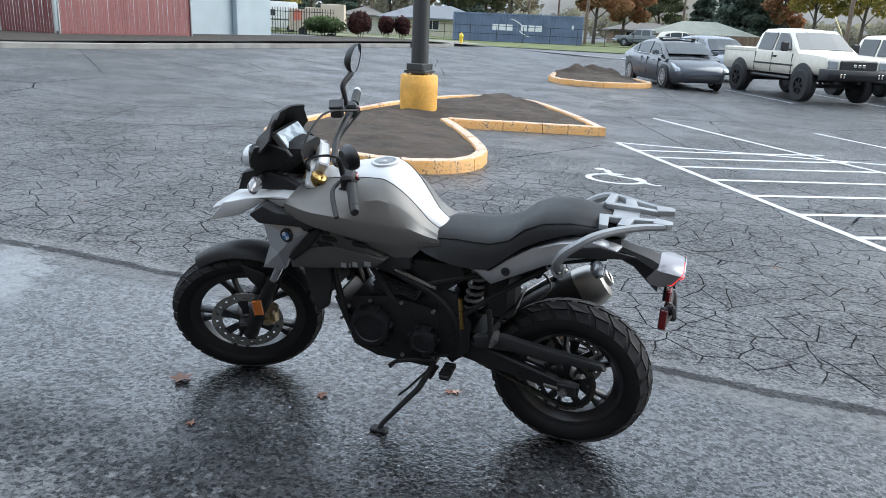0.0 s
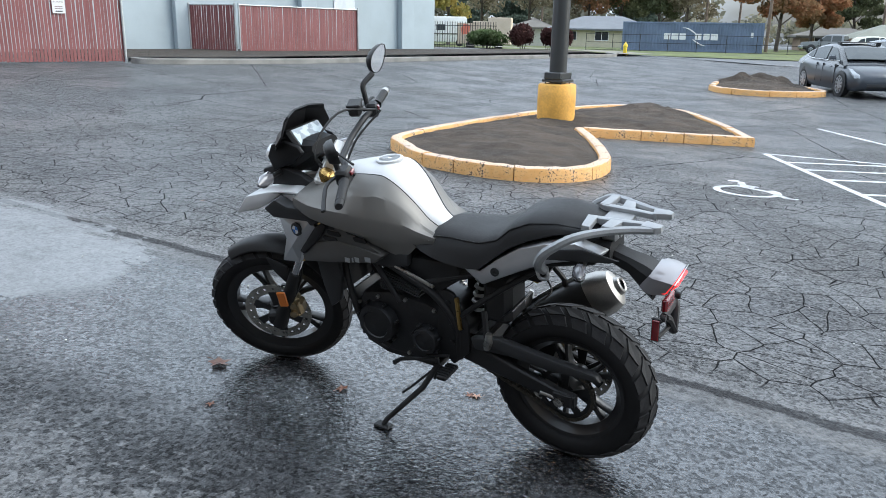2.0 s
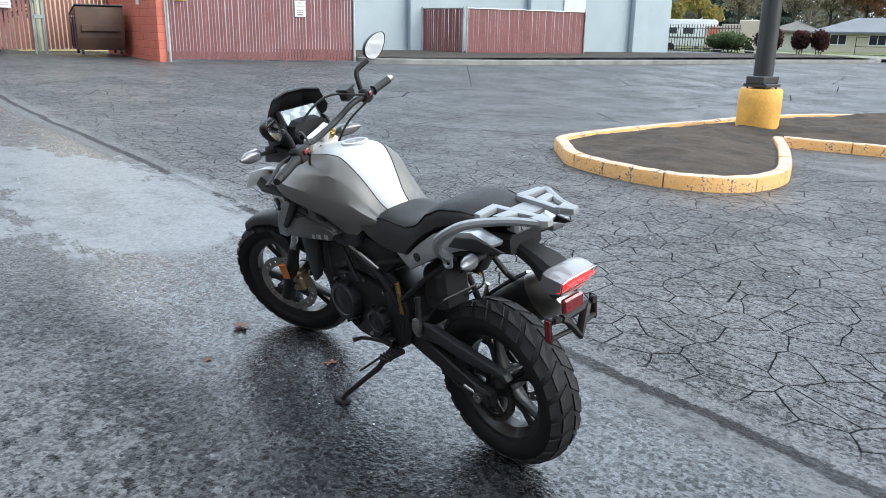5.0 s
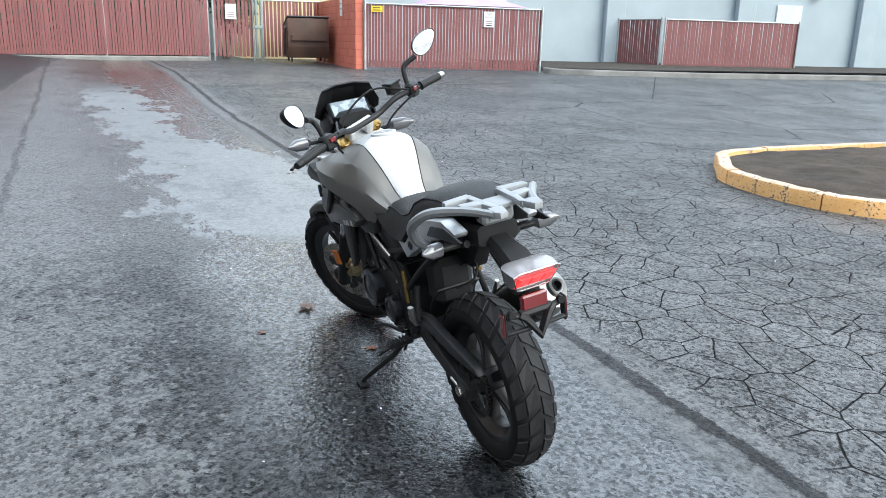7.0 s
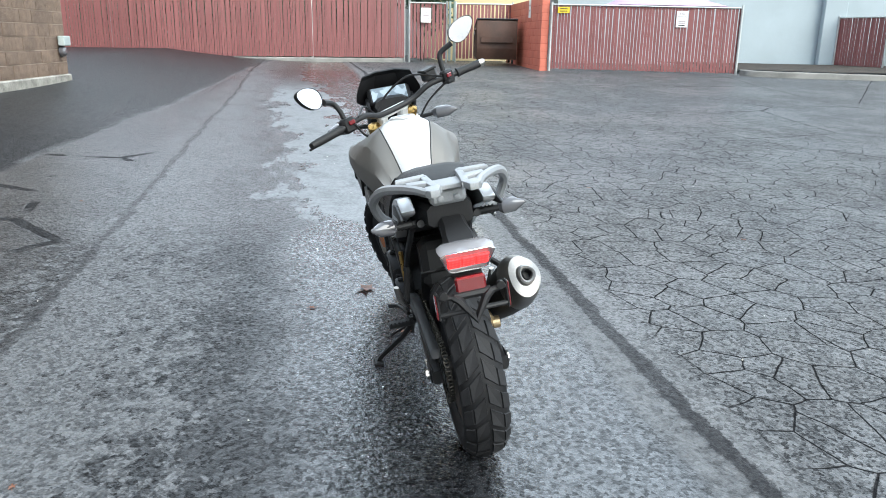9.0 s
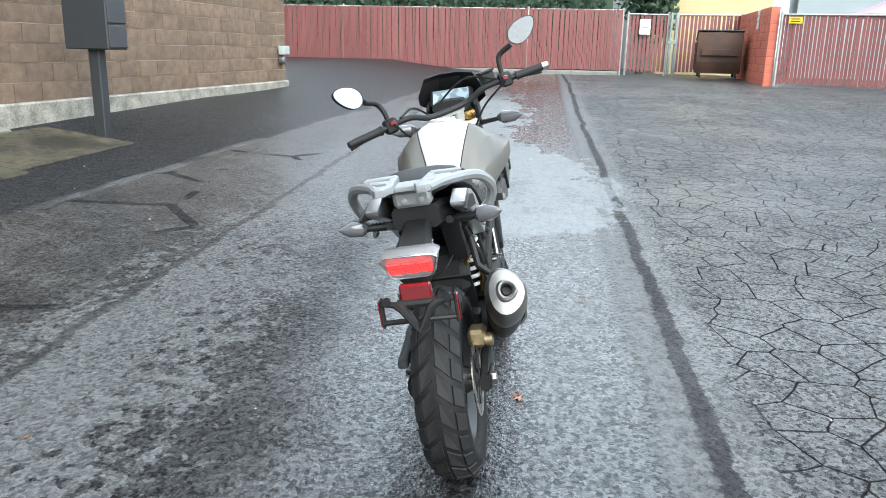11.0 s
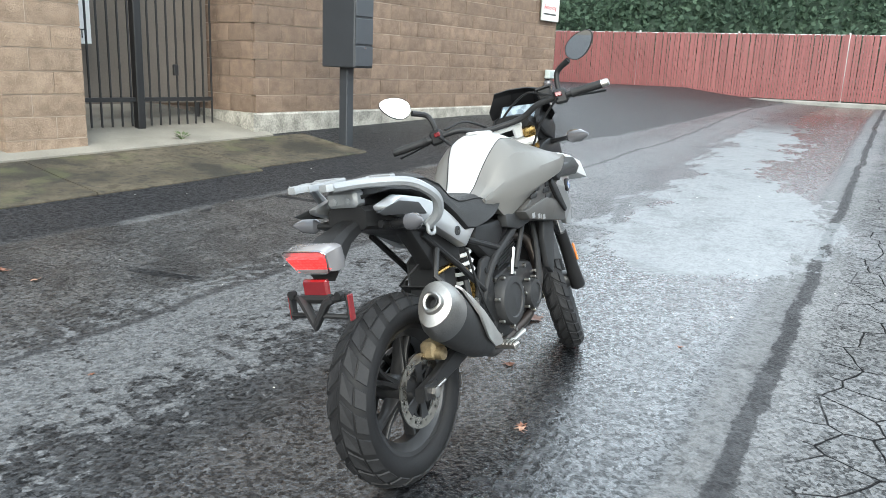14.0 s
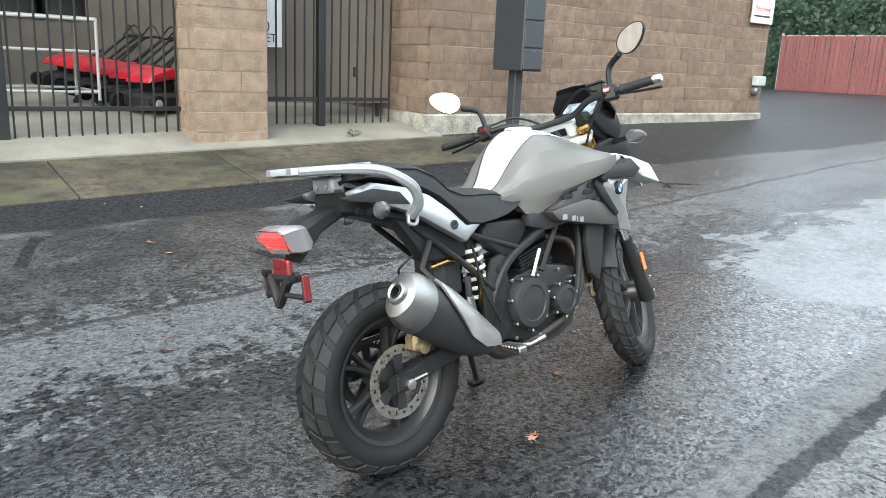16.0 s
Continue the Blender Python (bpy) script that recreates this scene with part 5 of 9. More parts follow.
    rings.append([lap(t) for t in (-1, -0.7, -0.4, 0, 0.4, 0.7, 1)] + [lap(t) - Vector((0.007, 0, 0.004)) for t in (1, 0.7, 0.4, 0, -0.4, -0.7, -1)])
ring_skin(bm, rings)
for s in (1, -1):
    prism(bm, [(1.275, 1.06), (1.245, 1.115), (1.17, 1.135), (1.10, 1.12), (1.08, 1.095), (1.15, 1.04), (1.25, 1.0)], s * 0.098, s * 0.112, bevel=0.004, inset=0.92)
bmesh.ops.recalc_face_normals(bm, faces=bm.faces[:])
mp("windscreen", bm, plain("smoked_screen", (0.010, 0.010, 0.011), 0.5, vary=0.1, Specular_IOR_Level=0.3), cowl, RC, "short dark smoked windscreen", smooth=22)
for s in (1, -1):
    bm = bmesh.new()
    prism(bm, [(1.345, 0.925), (1.315, 1.005), (1.24, 1.03), (1.12, 1.005), (1.02, 0.958), (1.15, 0.950), (1.26, 0.94)], 0.075, 0.105, bevel=0.005, inset=0.93)
    if s < 0:
        flip(bm)
    mp("cowl_cheek", bm, M_BLACKP, cowl, RC, "black cheek under the cowl")
bm = bmesh.new()
dm = RC @ Matrix.Translation((1.135, 0, 1.143)) @ Matrix.Rotation(radians(-51), 4, 'Y')
box(bm, (-0.046, -0.098, -0.04), (0.046, 0.098, 0.0), dm, bevel=0.012)
part("instrument_case", bm, M_BLACKP, cowl)
bm = bmesh.new()
box(bm, (-0.034, -0.080, 0.0), (0.034, 0.080, 0.003), dm)
disp = part("display", bm, M_SCREEN, cowl, "pale grey instrument display", smooth=0)

# front indicators on short stalks
for s in (1, -1):
    bm = bmesh.new()
    tube(bm, [(1.22, s * 0.10, 1.00), (1.185, s * 0.20, 1.012)], [0.012, 0.009], 8)
    ind = mp("indicator", bm, M_BLACKP, None, RC if s < 0 else RC)
    bm = bmesh.new()
    tube(bm, [(1.195, s * 0.190, 1.012), (1.18, s * 0.212, 1.014), (1.165, s * 0.262, 1.017), (1.15, s * 0.300, 1.019)], [0.011, 0.022, 0.020, 0.004], 12, flat=1.3)
    mp("indicator_lens", bm, M_SMOKE, ind, RC, "smoked indicator lens")

# ---- fuel tank and bodywork ----
ST = [  # x, crown z, white half width, edge z, ridge y, ridge z, wall y, wall top z, wall foot z, low y, low z
    (1.070, 0.995, 0.066, 0.980, 0.185, 0.958, 0.214, 0.945, 0.915, 0.190, 0.905),
    (0.980, 1.034, 0.077, 1.012, 0.192, 0.968, 0.236, 0.935, 0.895, 0.190, 0.882),
    (0.900, 1.056, 0.086, 1.030, 0.190, 0.978, 0.236, 0.930, 0.880, 0.186, 0.858),
    (0.820, 1.074, 0.096, 1.045, 0.182, 0.988, 0.224, 0.924, 0.864, 0.178, 0.832),
    (0.750, 1.082, 0.099, 1.052, 0.170, 0.997, 0.207, 0.917, 0.848, 0.170, 0.805),
    (0.705, 1.079, 0.098, 1.048, 0.158, 1.000, 0.194, 0.912, 0.838, 0.163, 0.788),
    (0.650, 1.040, 0.086, 1.008, 0.142, 0.975, 0.177, 0.902, 0.828, 0.155, 0.770),
    (0.600, 0.982, 0.070, 0.952, 0.126, 0.936, 0.160, 0.888, 0.825, 0.147, 0.775),
    (0.550, 0.915, 0.056, 0.890, 0.110, 0.884, 0.145, 0.865, 0.835, 0.138, 0.822),
    (0.495, 0.872, 0.046, 0.855, 0.100, 0.853, 0.132, 0.848, 0.838, 0.128, 0.830)]


def along(rows, n=3):
    """More stations between the given ones, on a smooth line."""
    cols = list(zip(*rows))
    out = []
    last = len(rows) - 1
    for i in range(last):
        for k_ in range(n):
            t = k_ / n
            vals = []
            for c in cols:
                a, b, d, e = c[max(i - 1, 0)], c[i], c[i + 1], c[min(i + 2, last)]
                vals.append(0.5 * (2 * b + (d - a) * t + (2 * a - 5 * b + 4 * d - e) * t * t + (3 * b - a - 3 * d + e) * t ** 3))
            out.append(tuple(vals))
    out.append(tuple(rows[-1]))
    return out


STF = along(ST)
bm = bmesh.new()
rings = [[Vector((x, t * w, zt + (ze - zt) * abs(t) ** 2.6)) for t in (-1, -0.92, -0.8, -0.55, -0.28, 0, 0.28, 0.55, 0.8, 0.92, 1)] + [Vector((x, t * w, zt - 0.06)) for t in (0.8, 0, -0.8)] for x, zt, w, ze, *_ in STF]
ring_skin(bm, rings)
bmesh.ops.recalc_face_normals(bm, faces=bm.faces[:])
tank = mp("fuel_tank", bm, M_WHITE, label="white fuel tank centre panel", smooth=60)
cap = Matrix.Translation((0.752, 0, 1.0765)) @ Matrix.Rotation(radians(4), 4, 'Y') @ Matrix.Rotation(radians(90), 4, 'X')
bm = bmesh.new()
lathe(bm, [(0.0, 0.0), (0.052, 0.0), (0.052, 0.008), (0.046, 0.011), (0.040, 0.009), (0.0, 0.010)], 32, cap)
part("filler_cap", bm, M_WHITE, tank, "white filler cap")
bm = bmesh.new()
lathe(bm, [(0.042, 0.0095), (0.045, 0.0105), (0.048, 0.0095)], 32, cap)
lathe(bm, [(0.022, 0.0098), (0.024, 0.0106), (0.026, 0.0098)], 24, cap)
part("cap_ring", bm, M_RACK, tank)
for s in (1, -1):
    bm = bmesh.new()
    rings = []
    for x, zt, w, ze, ry, rz, wy, wa, wb, ly, lz in STF:
        pts = [(w + 0.002, ze + 0.001), (w + (ry - w) * 0.10, ze - (ze - rz) * 0.02), (w + (ry - w) * 0.55, ze - (ze - rz) * 0.45), (ry - 0.004, rz + 0.002), (ry + 0.005, rz - 0.006),
               (ry + (wy - ry) * 0.62, wa + (rz - wa) * 0.42), (wy - 0.002, wa + 0.008), (wy, wa - 0.006), (wy, wb + 0.010), (wy - 0.004, wb - 0.004), (ly, lz), (ly - 0.05, lz + 0.01), (w * 0.7, wa)]
        rings.append([Vector((x, s * a, b)) for a, b in pts])
    ring_skin(bm, rings)
    bmesh.ops.recalc_face_normals(bm, faces=bm.faces[:])
    side = mp("tank_side", bm, M_BODY, label="metallic grey tank side panel", smooth=24)
    # groove between the white panel and the grey one
    bm = bmesh.new()
    tube(bm, [(x, s * (w + 0.003), ze + 0.0005) for x, zt, w, ze, *_ in STF], 0.0018, 6)
    mp("panel_gap", bm, M_BLACKP, tank)
    # front shroud: two facets meeting at a crease, with the badge
    out = [(1.190, 0.846, 0.180), (1.000, 0.864, 0.212), (0.983, 0.840, 0.205), (1.082, 0.722, 0.190), (1.112, 0.655, 0.180), (1.226, 0.630, 0.155), (1.178, 0.742, 0.168)]
    bm = bmesh.new()
    o = [bm.verts.new((x, s * y, z)) for x, z, y in out]
    i_ = [bm.verts.new((x, s * (y - 0.022), z)) for x, z, y in out]
    crease = [bm.verts.new((x, s * y, z)) for x, z, y in ((1.050, 0.812, 0.219), (1.118, 0.735, 0.206))]
    for q in ((0, 1, 7), (1, 2, 7), (2, 3, 8, 7), (3, 4, 8), (4, 5, 8), (5, 6, 8), (6, 0, 7, 8)):
        bm.faces.new([(o + crease)[k_] for k_ in q])
    bm.faces.new(i_)
    for q in range(7):
        bm.faces.new((o[q], o[(q + 1) % 7], i_[(q + 1) % 7], i_[q]))
    bmesh.ops.recalc_face_normals(bm, faces=bm.faces[:])
    sh = mp("shroud", bm, M_SILVER, label="pale silver front shroud", smooth=8)
    face = Matrix.Translation((1.070, s * 0.216, 0.822)) @ Matrix.Rotation(radians(-8 * s), 4, 'Z')
    bm = bmesh.new()
    lathe(bm, [(0.0, -0.006), (0.027, -0.006), (0.027, 0.004), (0.023, 0.006), (0.0, 0.006)], 28)
    if s < 0:
        flip(bm)
    mp("badge", bm, M_BLACKP, sh, face, label="round black badge")
    for q in range(4):
        bm = bmesh.new()
        a0 = q * math.pi / 2
        bm.faces.new([bm.verts.new((0, s * 0.0068, 0))] + [bm.verts.new((0.017 * math.cos(a0 + i * math.pi / 8), s * 0.0068, 0.017 * math.sin(a0 + i * math.pi / 8))) for i in range(5)])
        bmesh.ops.recalc_face_normals(bm, faces=bm.faces[:])
        mp("badge_quarter", bm, M_BLUE if q % 2 else M_WHITE, sh, face, smooth=0)
    # dark intake box above the shroud, with a tail down its rear edge
    bm = bmesh.new()
    prism(bm, [(1.238, 0.885), (1.168, 0.936), (1.105, 0.914), (0.998, 0.916), (0.945, 0.868), (0.985, 0.845), (1.000, 0.864), (1.190, 0.852)], 0.13, 0.222, bevel=0.008, inset=0.92)
    if s < 0:
        flip(bm)
    duct = mp("intake_duct", bm, M_GREYP, label="dark grey air intake")
    bm = bmesh.new()
    prism(bm, [(0.945, 0.868), (0.985, 0.842), (1.080, 0.722), (1.060, 0.712), (0.985, 0.780), (0.930, 0.852)], 0.15, 0.206, bevel=0.005)
    if s < 0:
        flip(bm)
    mp("duct_tail", bm, M_BLACKP, duct)
    # lower wing running back along the frame, and the vented field above it
    bm = bmesh.new()
    prism(bm, [(1.085, 0.705), (1.000, 0.775), (0.900, 0.800), (0.780, 0.790), (0.670, 0.775), (0.715, 0.735), (0.930, 0.695), (1.082, 0.672)], 0.13, 0.196, bevel=0.006, inset=0.95)
    if s < 0:
        flip(bm)
    wing = mp("lower_wing", bm, M_WING, label="grey lower wing panel")
    bm = bmesh.new()
    prism(bm, [(1.000, 0.900), (0.900, 0.870), (0.760, 0.812), (0.690, 0.778), (0.790, 0.782), (0.900, 0.792), (1.000, 0.770), (0.960, 0.840)], 0.13, 0.190, bevel=0.004, inset=0.98)
    if s < 0:
        flip(bm)
    mp("vent_field", bm, M_WING, side)
    for x0, z, w_ in ((0.868, 0.862, 0.026), (0.820, 0.843, 0.052), (0.782, 0.819, 0.064), (0.922, 0.848, 0.046), (0.905, 0.824, 0.066), (0.925, 0.798, 0.072)):
        bm = bmesh.new()
        prism(bm, [(x0 - w_ / 2, z - 0.004), (x0 - w_ / 2 + 0.010, z + 0.009), (x0 + w_ / 2 - 0.004, z + 0.009), (x0 + w_ / 2, z), (x0 + w_ / 2 - 0.010, z - 0.010), (x0 - w_ / 2 + 0.004, z - 0.010)], 0.186, 0.194, bevel=0.0015)
        if s < 0:
            flip(bm)
        mp("vent", bm, M_BLACKP, side)
    # model lettering as plain bars
    for x0, z0, w_ in ((0.738, 0.737, 0.026), (0.792, 0.726, 0.020), (0.820, 0.721, 0.006), (0.838, 0.716, 0.022)):
        bm = bmesh.new()
        box(bm, (x0, 0.1955, z0), (x0 + w_, 0.1975, z0 + 0.019), bevel=0.0)
        if s < 0:
            flip(bm)
        mp("side_mark", bm, M_SILVER, wing, label="pale mark on the side", smooth=0)
    bm = bmesh.new()
    prism(bm, [(0.86, 0.795), (0.68, 0.785), (0.60, 0.775), (0.60, 0.73), (0.70, 0.705), (0.86, 0.72)], 0.115, 0.155, bevel=0.006)
    if s < 0:
        flip(bm)
    mp("side_cover", bm, M_GREYP)

# dark covers between seat and engine
for s in (1, -1):
    bm = bmesh.new()
    prism(bm, [(0.400, 0.775), (0.60, 0.765), (0.625, 0.72), (0.53, 0.630), (0.48, 0.635), (0.375, 0.715)], 0.085, 0.130, bevel=0.01, inset=0.92)
    if s < 0:
        flip(bm)
    mp("frame_cover", bm, M_BLACKP, label="plain black frame cover")

# beak
bm = bmesh.new()
bk = [(1.525, 0.026, 0.802, 0.012), (1.48, 0.050, 0.834, 0.02), (1.40, 0.080, 0.882, 0.03), (1.31, 0.100, 0.922, 0.04), (1.20, 0.116, 0.953, 0.05), (1.12, 0.126, 0.958, 0.06), (1.03, 0.13, 0.95, 0.06)]
rings = [[Vector((x, t * w, z - th * 0.9 * abs(t) ** 2)) for t in (-1, -0.7, -0.35, 0, 0.35, 0.7, 1)] + [Vector((x, t * w * 0.96, z - 0.012 - th * 0.9 * abs(t) ** 2)) for t in (1, 0.5, 0, -0.5, -1)] for x, w, z, th in bk]
ring_skin(bm, rings)
bmesh.ops.recalc_face_normals(bm, faces=bm.faces[:])
mp("beak", bm, M_WHITE, label="white front beak", smooth=45)
for s in (1, -1):
    bm = bmesh.new()
    prism(bm, [(1.38, 0.895), (1.25, 0.935), (1.13, 0.958), (1.02, 0.962), (0.97, 0.945), (1.06, 0.925), (1.112, 0.912), (1.168, 0.938), (1.246, 0.886), (1.32, 0.843), (1.46, 0.802)], 0.075, 0.172, bevel=0.006, inset=0.93)
    if s < 0:
        flip(bm)
    mp("beak_side", bm, M_WHITE, label="white side of the beak")

# radiator and frame front
bm = bmesh.new()
box(bm, (0.93, -0.13, 0.50), (0.965, 0.13, 0.76), Matrix.Translation((0.05, 0, 0)) @ Matrix.Rotation(radians(0), 4, 'Y'), bevel=0.01)
rad = mp("radiator", bm, M_BLACKP)
for s in (1, -1):
    bm = bmesh.new()
    prism(bm, [(1.06, 0.72), (0.96, 0.77), (0.93, 0.62), (0.95, 0.50), (1.00, 0.46), (1.03, 0.56)], 0.125, 0.15, bevel=0.006)
    if s < 0:
        flip(bm)
    mp("radiator_guard", bm, M_GREYP, rad)

# frame tubes
bm = bmesh.new()
for s in (1, -1):
    tube(bm, [(1.02, s * 0.05, 0.90), (0.86, s * 0.12, 0.80), (0.66, s * 0.135, 0.70), (0.50, s * 0.13, 0.62), (0.42, s * 0.12, 0.50), (0.42, s * 0.11, 0.36)], 0.016, 10, smooth=4)
    tube(bm, [(0.98, s * 0.05, 0.82), (0.93, s * 0.11, 0.62), (0.86, s * 0.13, 0.42), (0.74, s * 0.12, 0.33)], 0.014, 10, smooth=4)
    tube(bm, [(0.56, s * 0.13, 0.66), (0.36, s * 0.12, 0.73), (0.15, s * 0.11, 0.81), (-0.10, s * 0.09, 0.87)], 0.012, 10, smooth=4)
    tube(bm, [(0.44, s * 0.125, 0.52), (0.28, s * 0.115, 0.66), (0.10, s * 0.10, 0.80)], 0.011, 8)
    tube(bm, [(0.80, s * 0.135, 0.76), (0.66, s * 0.14, 0.56)], 0.011, 8)
frame_ = mp("frame", bm, M_BLACKP, label="black tubular frame")
for s in (1, -1):
    bm = bmesh.new()
    prism(bm, [(0.50, 0.66), (0.43, 0.64), (0.37, 0.52), (0.37, 0.40), (0.44, 0.33), (0.52, 0.40), (0.50, 0.52)], 0.105, 0.125, bevel=0.006)
    for x, z in ((0.44, 0.50), (0.40, 0.50), (0.44, 0.43), (0.45, 0.60)):
        lathe(bm, [(0, 0.12), (0.011, 0.12), (0.011, 0.130), (0.0, 0.131)], 10, Matrix.Translation((x, 0, z)))
    if s < 0:
        flip(bm)
    mp("frame_plate", bm, M_BLACKP, frame_)

# ---- engine ----
bm = bmesh.new()
prism(bm, [(0.90, 0.47), (0.86, 0.55), (0.70, 0.58), (0.56, 0.56), (0.46, 0.54), (0.42, 0.44), (0.46, 0.34), (0.60, 0.30), (0.78, 0.30), (0.87, 0.36)], -0.115, 0.115, bevel=0.018)
eng = mp("engine", bm, M_ENGINE, label="black single-cylinder engine")
bm = bmesh.new()
cyl = Matrix.Translation((0.70, 0, 0.55)) @ Matrix.Rotation(radians(-14), 4, 'Y')
box(bm, (-0.08, -0.10, 0.10), (0.085, 0.10, 0.19), cyl, bevel=0.015)
part("cylinder", bm, M_ENGINE, eng, "black cylinder and head")
for i in range(8):
    bm = bmesh.new()
    box(bm, (-0.085 - 0.006 * (i % 2), -0.095, 0.012 * i), (0.085 + 0.006 * (i % 2), 0.095, 0.012 * i + 0.009), cyl, bevel=0.002)
    part("cooling_fin", bm, M_ENGINE, eng)
for s, cx, cz, r0 in ((1, 0.775, 0.44, 0.085), (-1, 0.585, 0.455, 0.095), (1, 0.55, 0.42, 0.055), (-1, 0.78, 0.43, 0.06)):
    bm = bmesh.new()
    lathe(bm, [(0.0, 0.10), (r0, 0.10), (r0, 0.145), (r0 * 0.93, 0.160), (r0 * 0.70, 0.163), (r0 * 0.66, 0.158), (r0 * 0.30, 0.160), (0.0, 0.164)], 36, Matrix.Translation((cx, 0, cz)))
    if s < 0:
        flip(bm)
    cover = part("engine_cover", bm, M_ENGINE if s > 0 else M_GREYP, eng, "round engine side cover")
    for i in range(7):
        a = math.tau * i / 7 + 0.2
        bm = bmesh.new()
        lathe(bm, [(0, 0.13), (0.0065, 0.13), (0.0065, 0.150), (0.004, 0.152), (0.0, 0.152)], 8, Matrix.Translation((cx + (r0 + 0.008) * math.cos(a), 0, cz + (r0 + 0.008) * math.sin(a))))
        if s < 0:
            flip(bm)
        part("bolt", bm, M_STEEL if s < 0 else M_ENGINE, eng)
bm = bmesh.new()
for i in range(12):
    a = math.tau * i / 12
    x, z = 0.65 + 0.26 * math.cos(a), 0.44 + 0.12 * math.sin(a)
    for s in (1, -1):
        lathe(bm, [(0, 0.113 * s), (0.008, 0.113 * s), (0.008, 0.124 * s), (0.0, 0.125 * s)], 8, Matrix.Translation((x, 0, z)))
bmesh.ops.recalc_face_normals(bm, faces=bm.faces[:])
tagged(part("case_bolts", bm, M_STEEL, eng, "small steel case bolts"), kind="stuff")
bm = bmesh.new()
prism(bm, [(0.95, 0.52), (0.93, 0.53), (0.84, 0.35), (0.76, 0.315), (0.52, 0.295), (0.52, 0.27), (0.77, 0.275), (0.87, 0.31)], -0.10, 0.10, bevel=0.008)
mp("skid_plate", bm, M_GREYP, label="dark grey skid plate")
for pts, r in (([(0.66, -0.14, 0.64), (0.60, -0.15, 0.55)], 0.008), ([(0.50, 0.14, 0.66), (0.66, 0.15, 0.72)], 0.007)):
    bm = bmesh.new()
    tube(bm, pts, r, 8)
    mp("coolant_pipe", bm, M_STEEL, eng)
bm = bmesh.new()
tube(bm, [(0.83, -0.02, 0.66), (0.93, -0.07, 0.62), (0.92, -0.11, 0.48), (0.80, -0.12, 0.36), (0.62, -0.10, 0.30), (0.44, -0.12, 0.30), (0.32, -0.16, 0.36)], 0.022, 12, smooth=5)
header = mp("exhaust_pipe", bm, plain("dark_exhaust", (0.06, 0.05, 0.045), 0.4, 0.8), label="dark exhaust header pipe")

# ---- silencer on the right ----
m0, m1 = Vector((0.325, -0.163, 0.362)), Vector((-0.092, -0.228, 0.632))
md = (m1 - m0).normalized()
mu = (Vector((0, 0, 1)) - md * md.z).normalized()
ms = md.cross(mu)


def muff(t, a, b, tilt=0.0):
    c = m0 + md * t
    n = 24
    return [c + mu * (b * math.sin(q) + 0.18 * b * math.sin(q) * math.cos(q)) + ms * (a * math.cos(q)) + md * tilt * math.sin(q) for q in [math.tau * i / n for i in range(n)]]


bm = bmesh.new()
ring_skin(bm, [muff(-0.02, 0.024, 0.024), muff(0.03, 0.045, 0.05), muff(0.10, 0.056, 0.068), muff(0.22, 0.062, 0.080), muff(0.33, 0.064, 0.086), muff(0.385, 0.064, 0.088)])
bmesh.ops.recalc_face_normals(bm, faces=bm.faces[:])
sil = mp("silencer", bm, plain("matt_black_exhaust", (0.03, 0.03, 0.031), 0.5, 0.3, vary=0.15), label="matt black silencer", smooth=50)
bm = bmesh.new()
ring_skin(bm, [muff(0.378, 0.0665, 0.090), muff(0.40, 0.067, 0.091), muff(0.435, 0.065, 0.087), muff(0.475, 0.054, 0.070), muff(0.482, 0.040, 0.046), muff(0.484, 0.034, 0.036), muff(0.500, 0.031, 0.032), muff(0.504, 0.026, 0.027), muff(0.50, 0.020, 0.021), muff(0.46, 0.018, 0.019)])
bmesh.ops.recalc_face_normals(bm, faces=bm.faces[:])
part("end_cap", bm, plain("satin_steel", (0.36, 0.35, 0.335), 0.42, 1.0, vary=0.12, coarse=12, fine=200, bump=0.05), sil, "brushed steel end cap", smooth=30)
bm = bmesh.new()
ring_skin(bm, [muff(0.472, 0.0175, 0.0185), muff(0.500, 0.0175, 0.0185), muff(0.502, 0.015, 0.016), muff(0.475, 0.014, 0.015)])
part("outlet", bm, M_BLACKP, sil, "dark round outlet")
bm = bmesh.new()
sec = []
for t, lo, hi in ((0.0, 100, 175), (0.08, 90, 200), (0.18, 88, 195), (0.28, 92, 165), (0.36, 98, 120)):
    a_, b_ = 0.060 + 0.018 * min(1, t / 0.2), 0.064 + 0.036 * min(1, t / 0.25)
    row = []
    for i in range(6):
        q = radians(lo + (hi - lo) * i / 5)
        c = m0 + md * t
        row.append((c, q, a_, b_))
    sec.append(row)
rings = []
for row in sec:
    o = [c + mu * (b * math.sin(q)) - ms * (-a * math.cos(q)) for c, q, a, b in row]
    i_ = [c + mu * ((b - 0.008) * math.sin(q)) - ms * (-(a - 0.008) * math.cos(q)) for c, q, a, b in reversed(row)]
    rings.append(o + i_)
ring_skin(bm, rings)
bmesh.ops.recalc_face_normals(bm, faces=bm.faces[:])
part("heat_shield", bm, plain("shield_steel", (0.55, 0.54, 0.52), 0.42, 1.0, vary=0.12, coarse=12, fine=200, bump=0.05), sil, "brushed steel heat shield", smooth=45)
bm = bmesh.new()
tube(bm, [m0 + md * 0.30 + mu * 0.085, Vector((0.10, -0.13, 0.66)), Vector((0.16, -0.11, 0.74))], 0.011, 8)
mp("silencer_bracket", bm, M_BLACKP, sil)

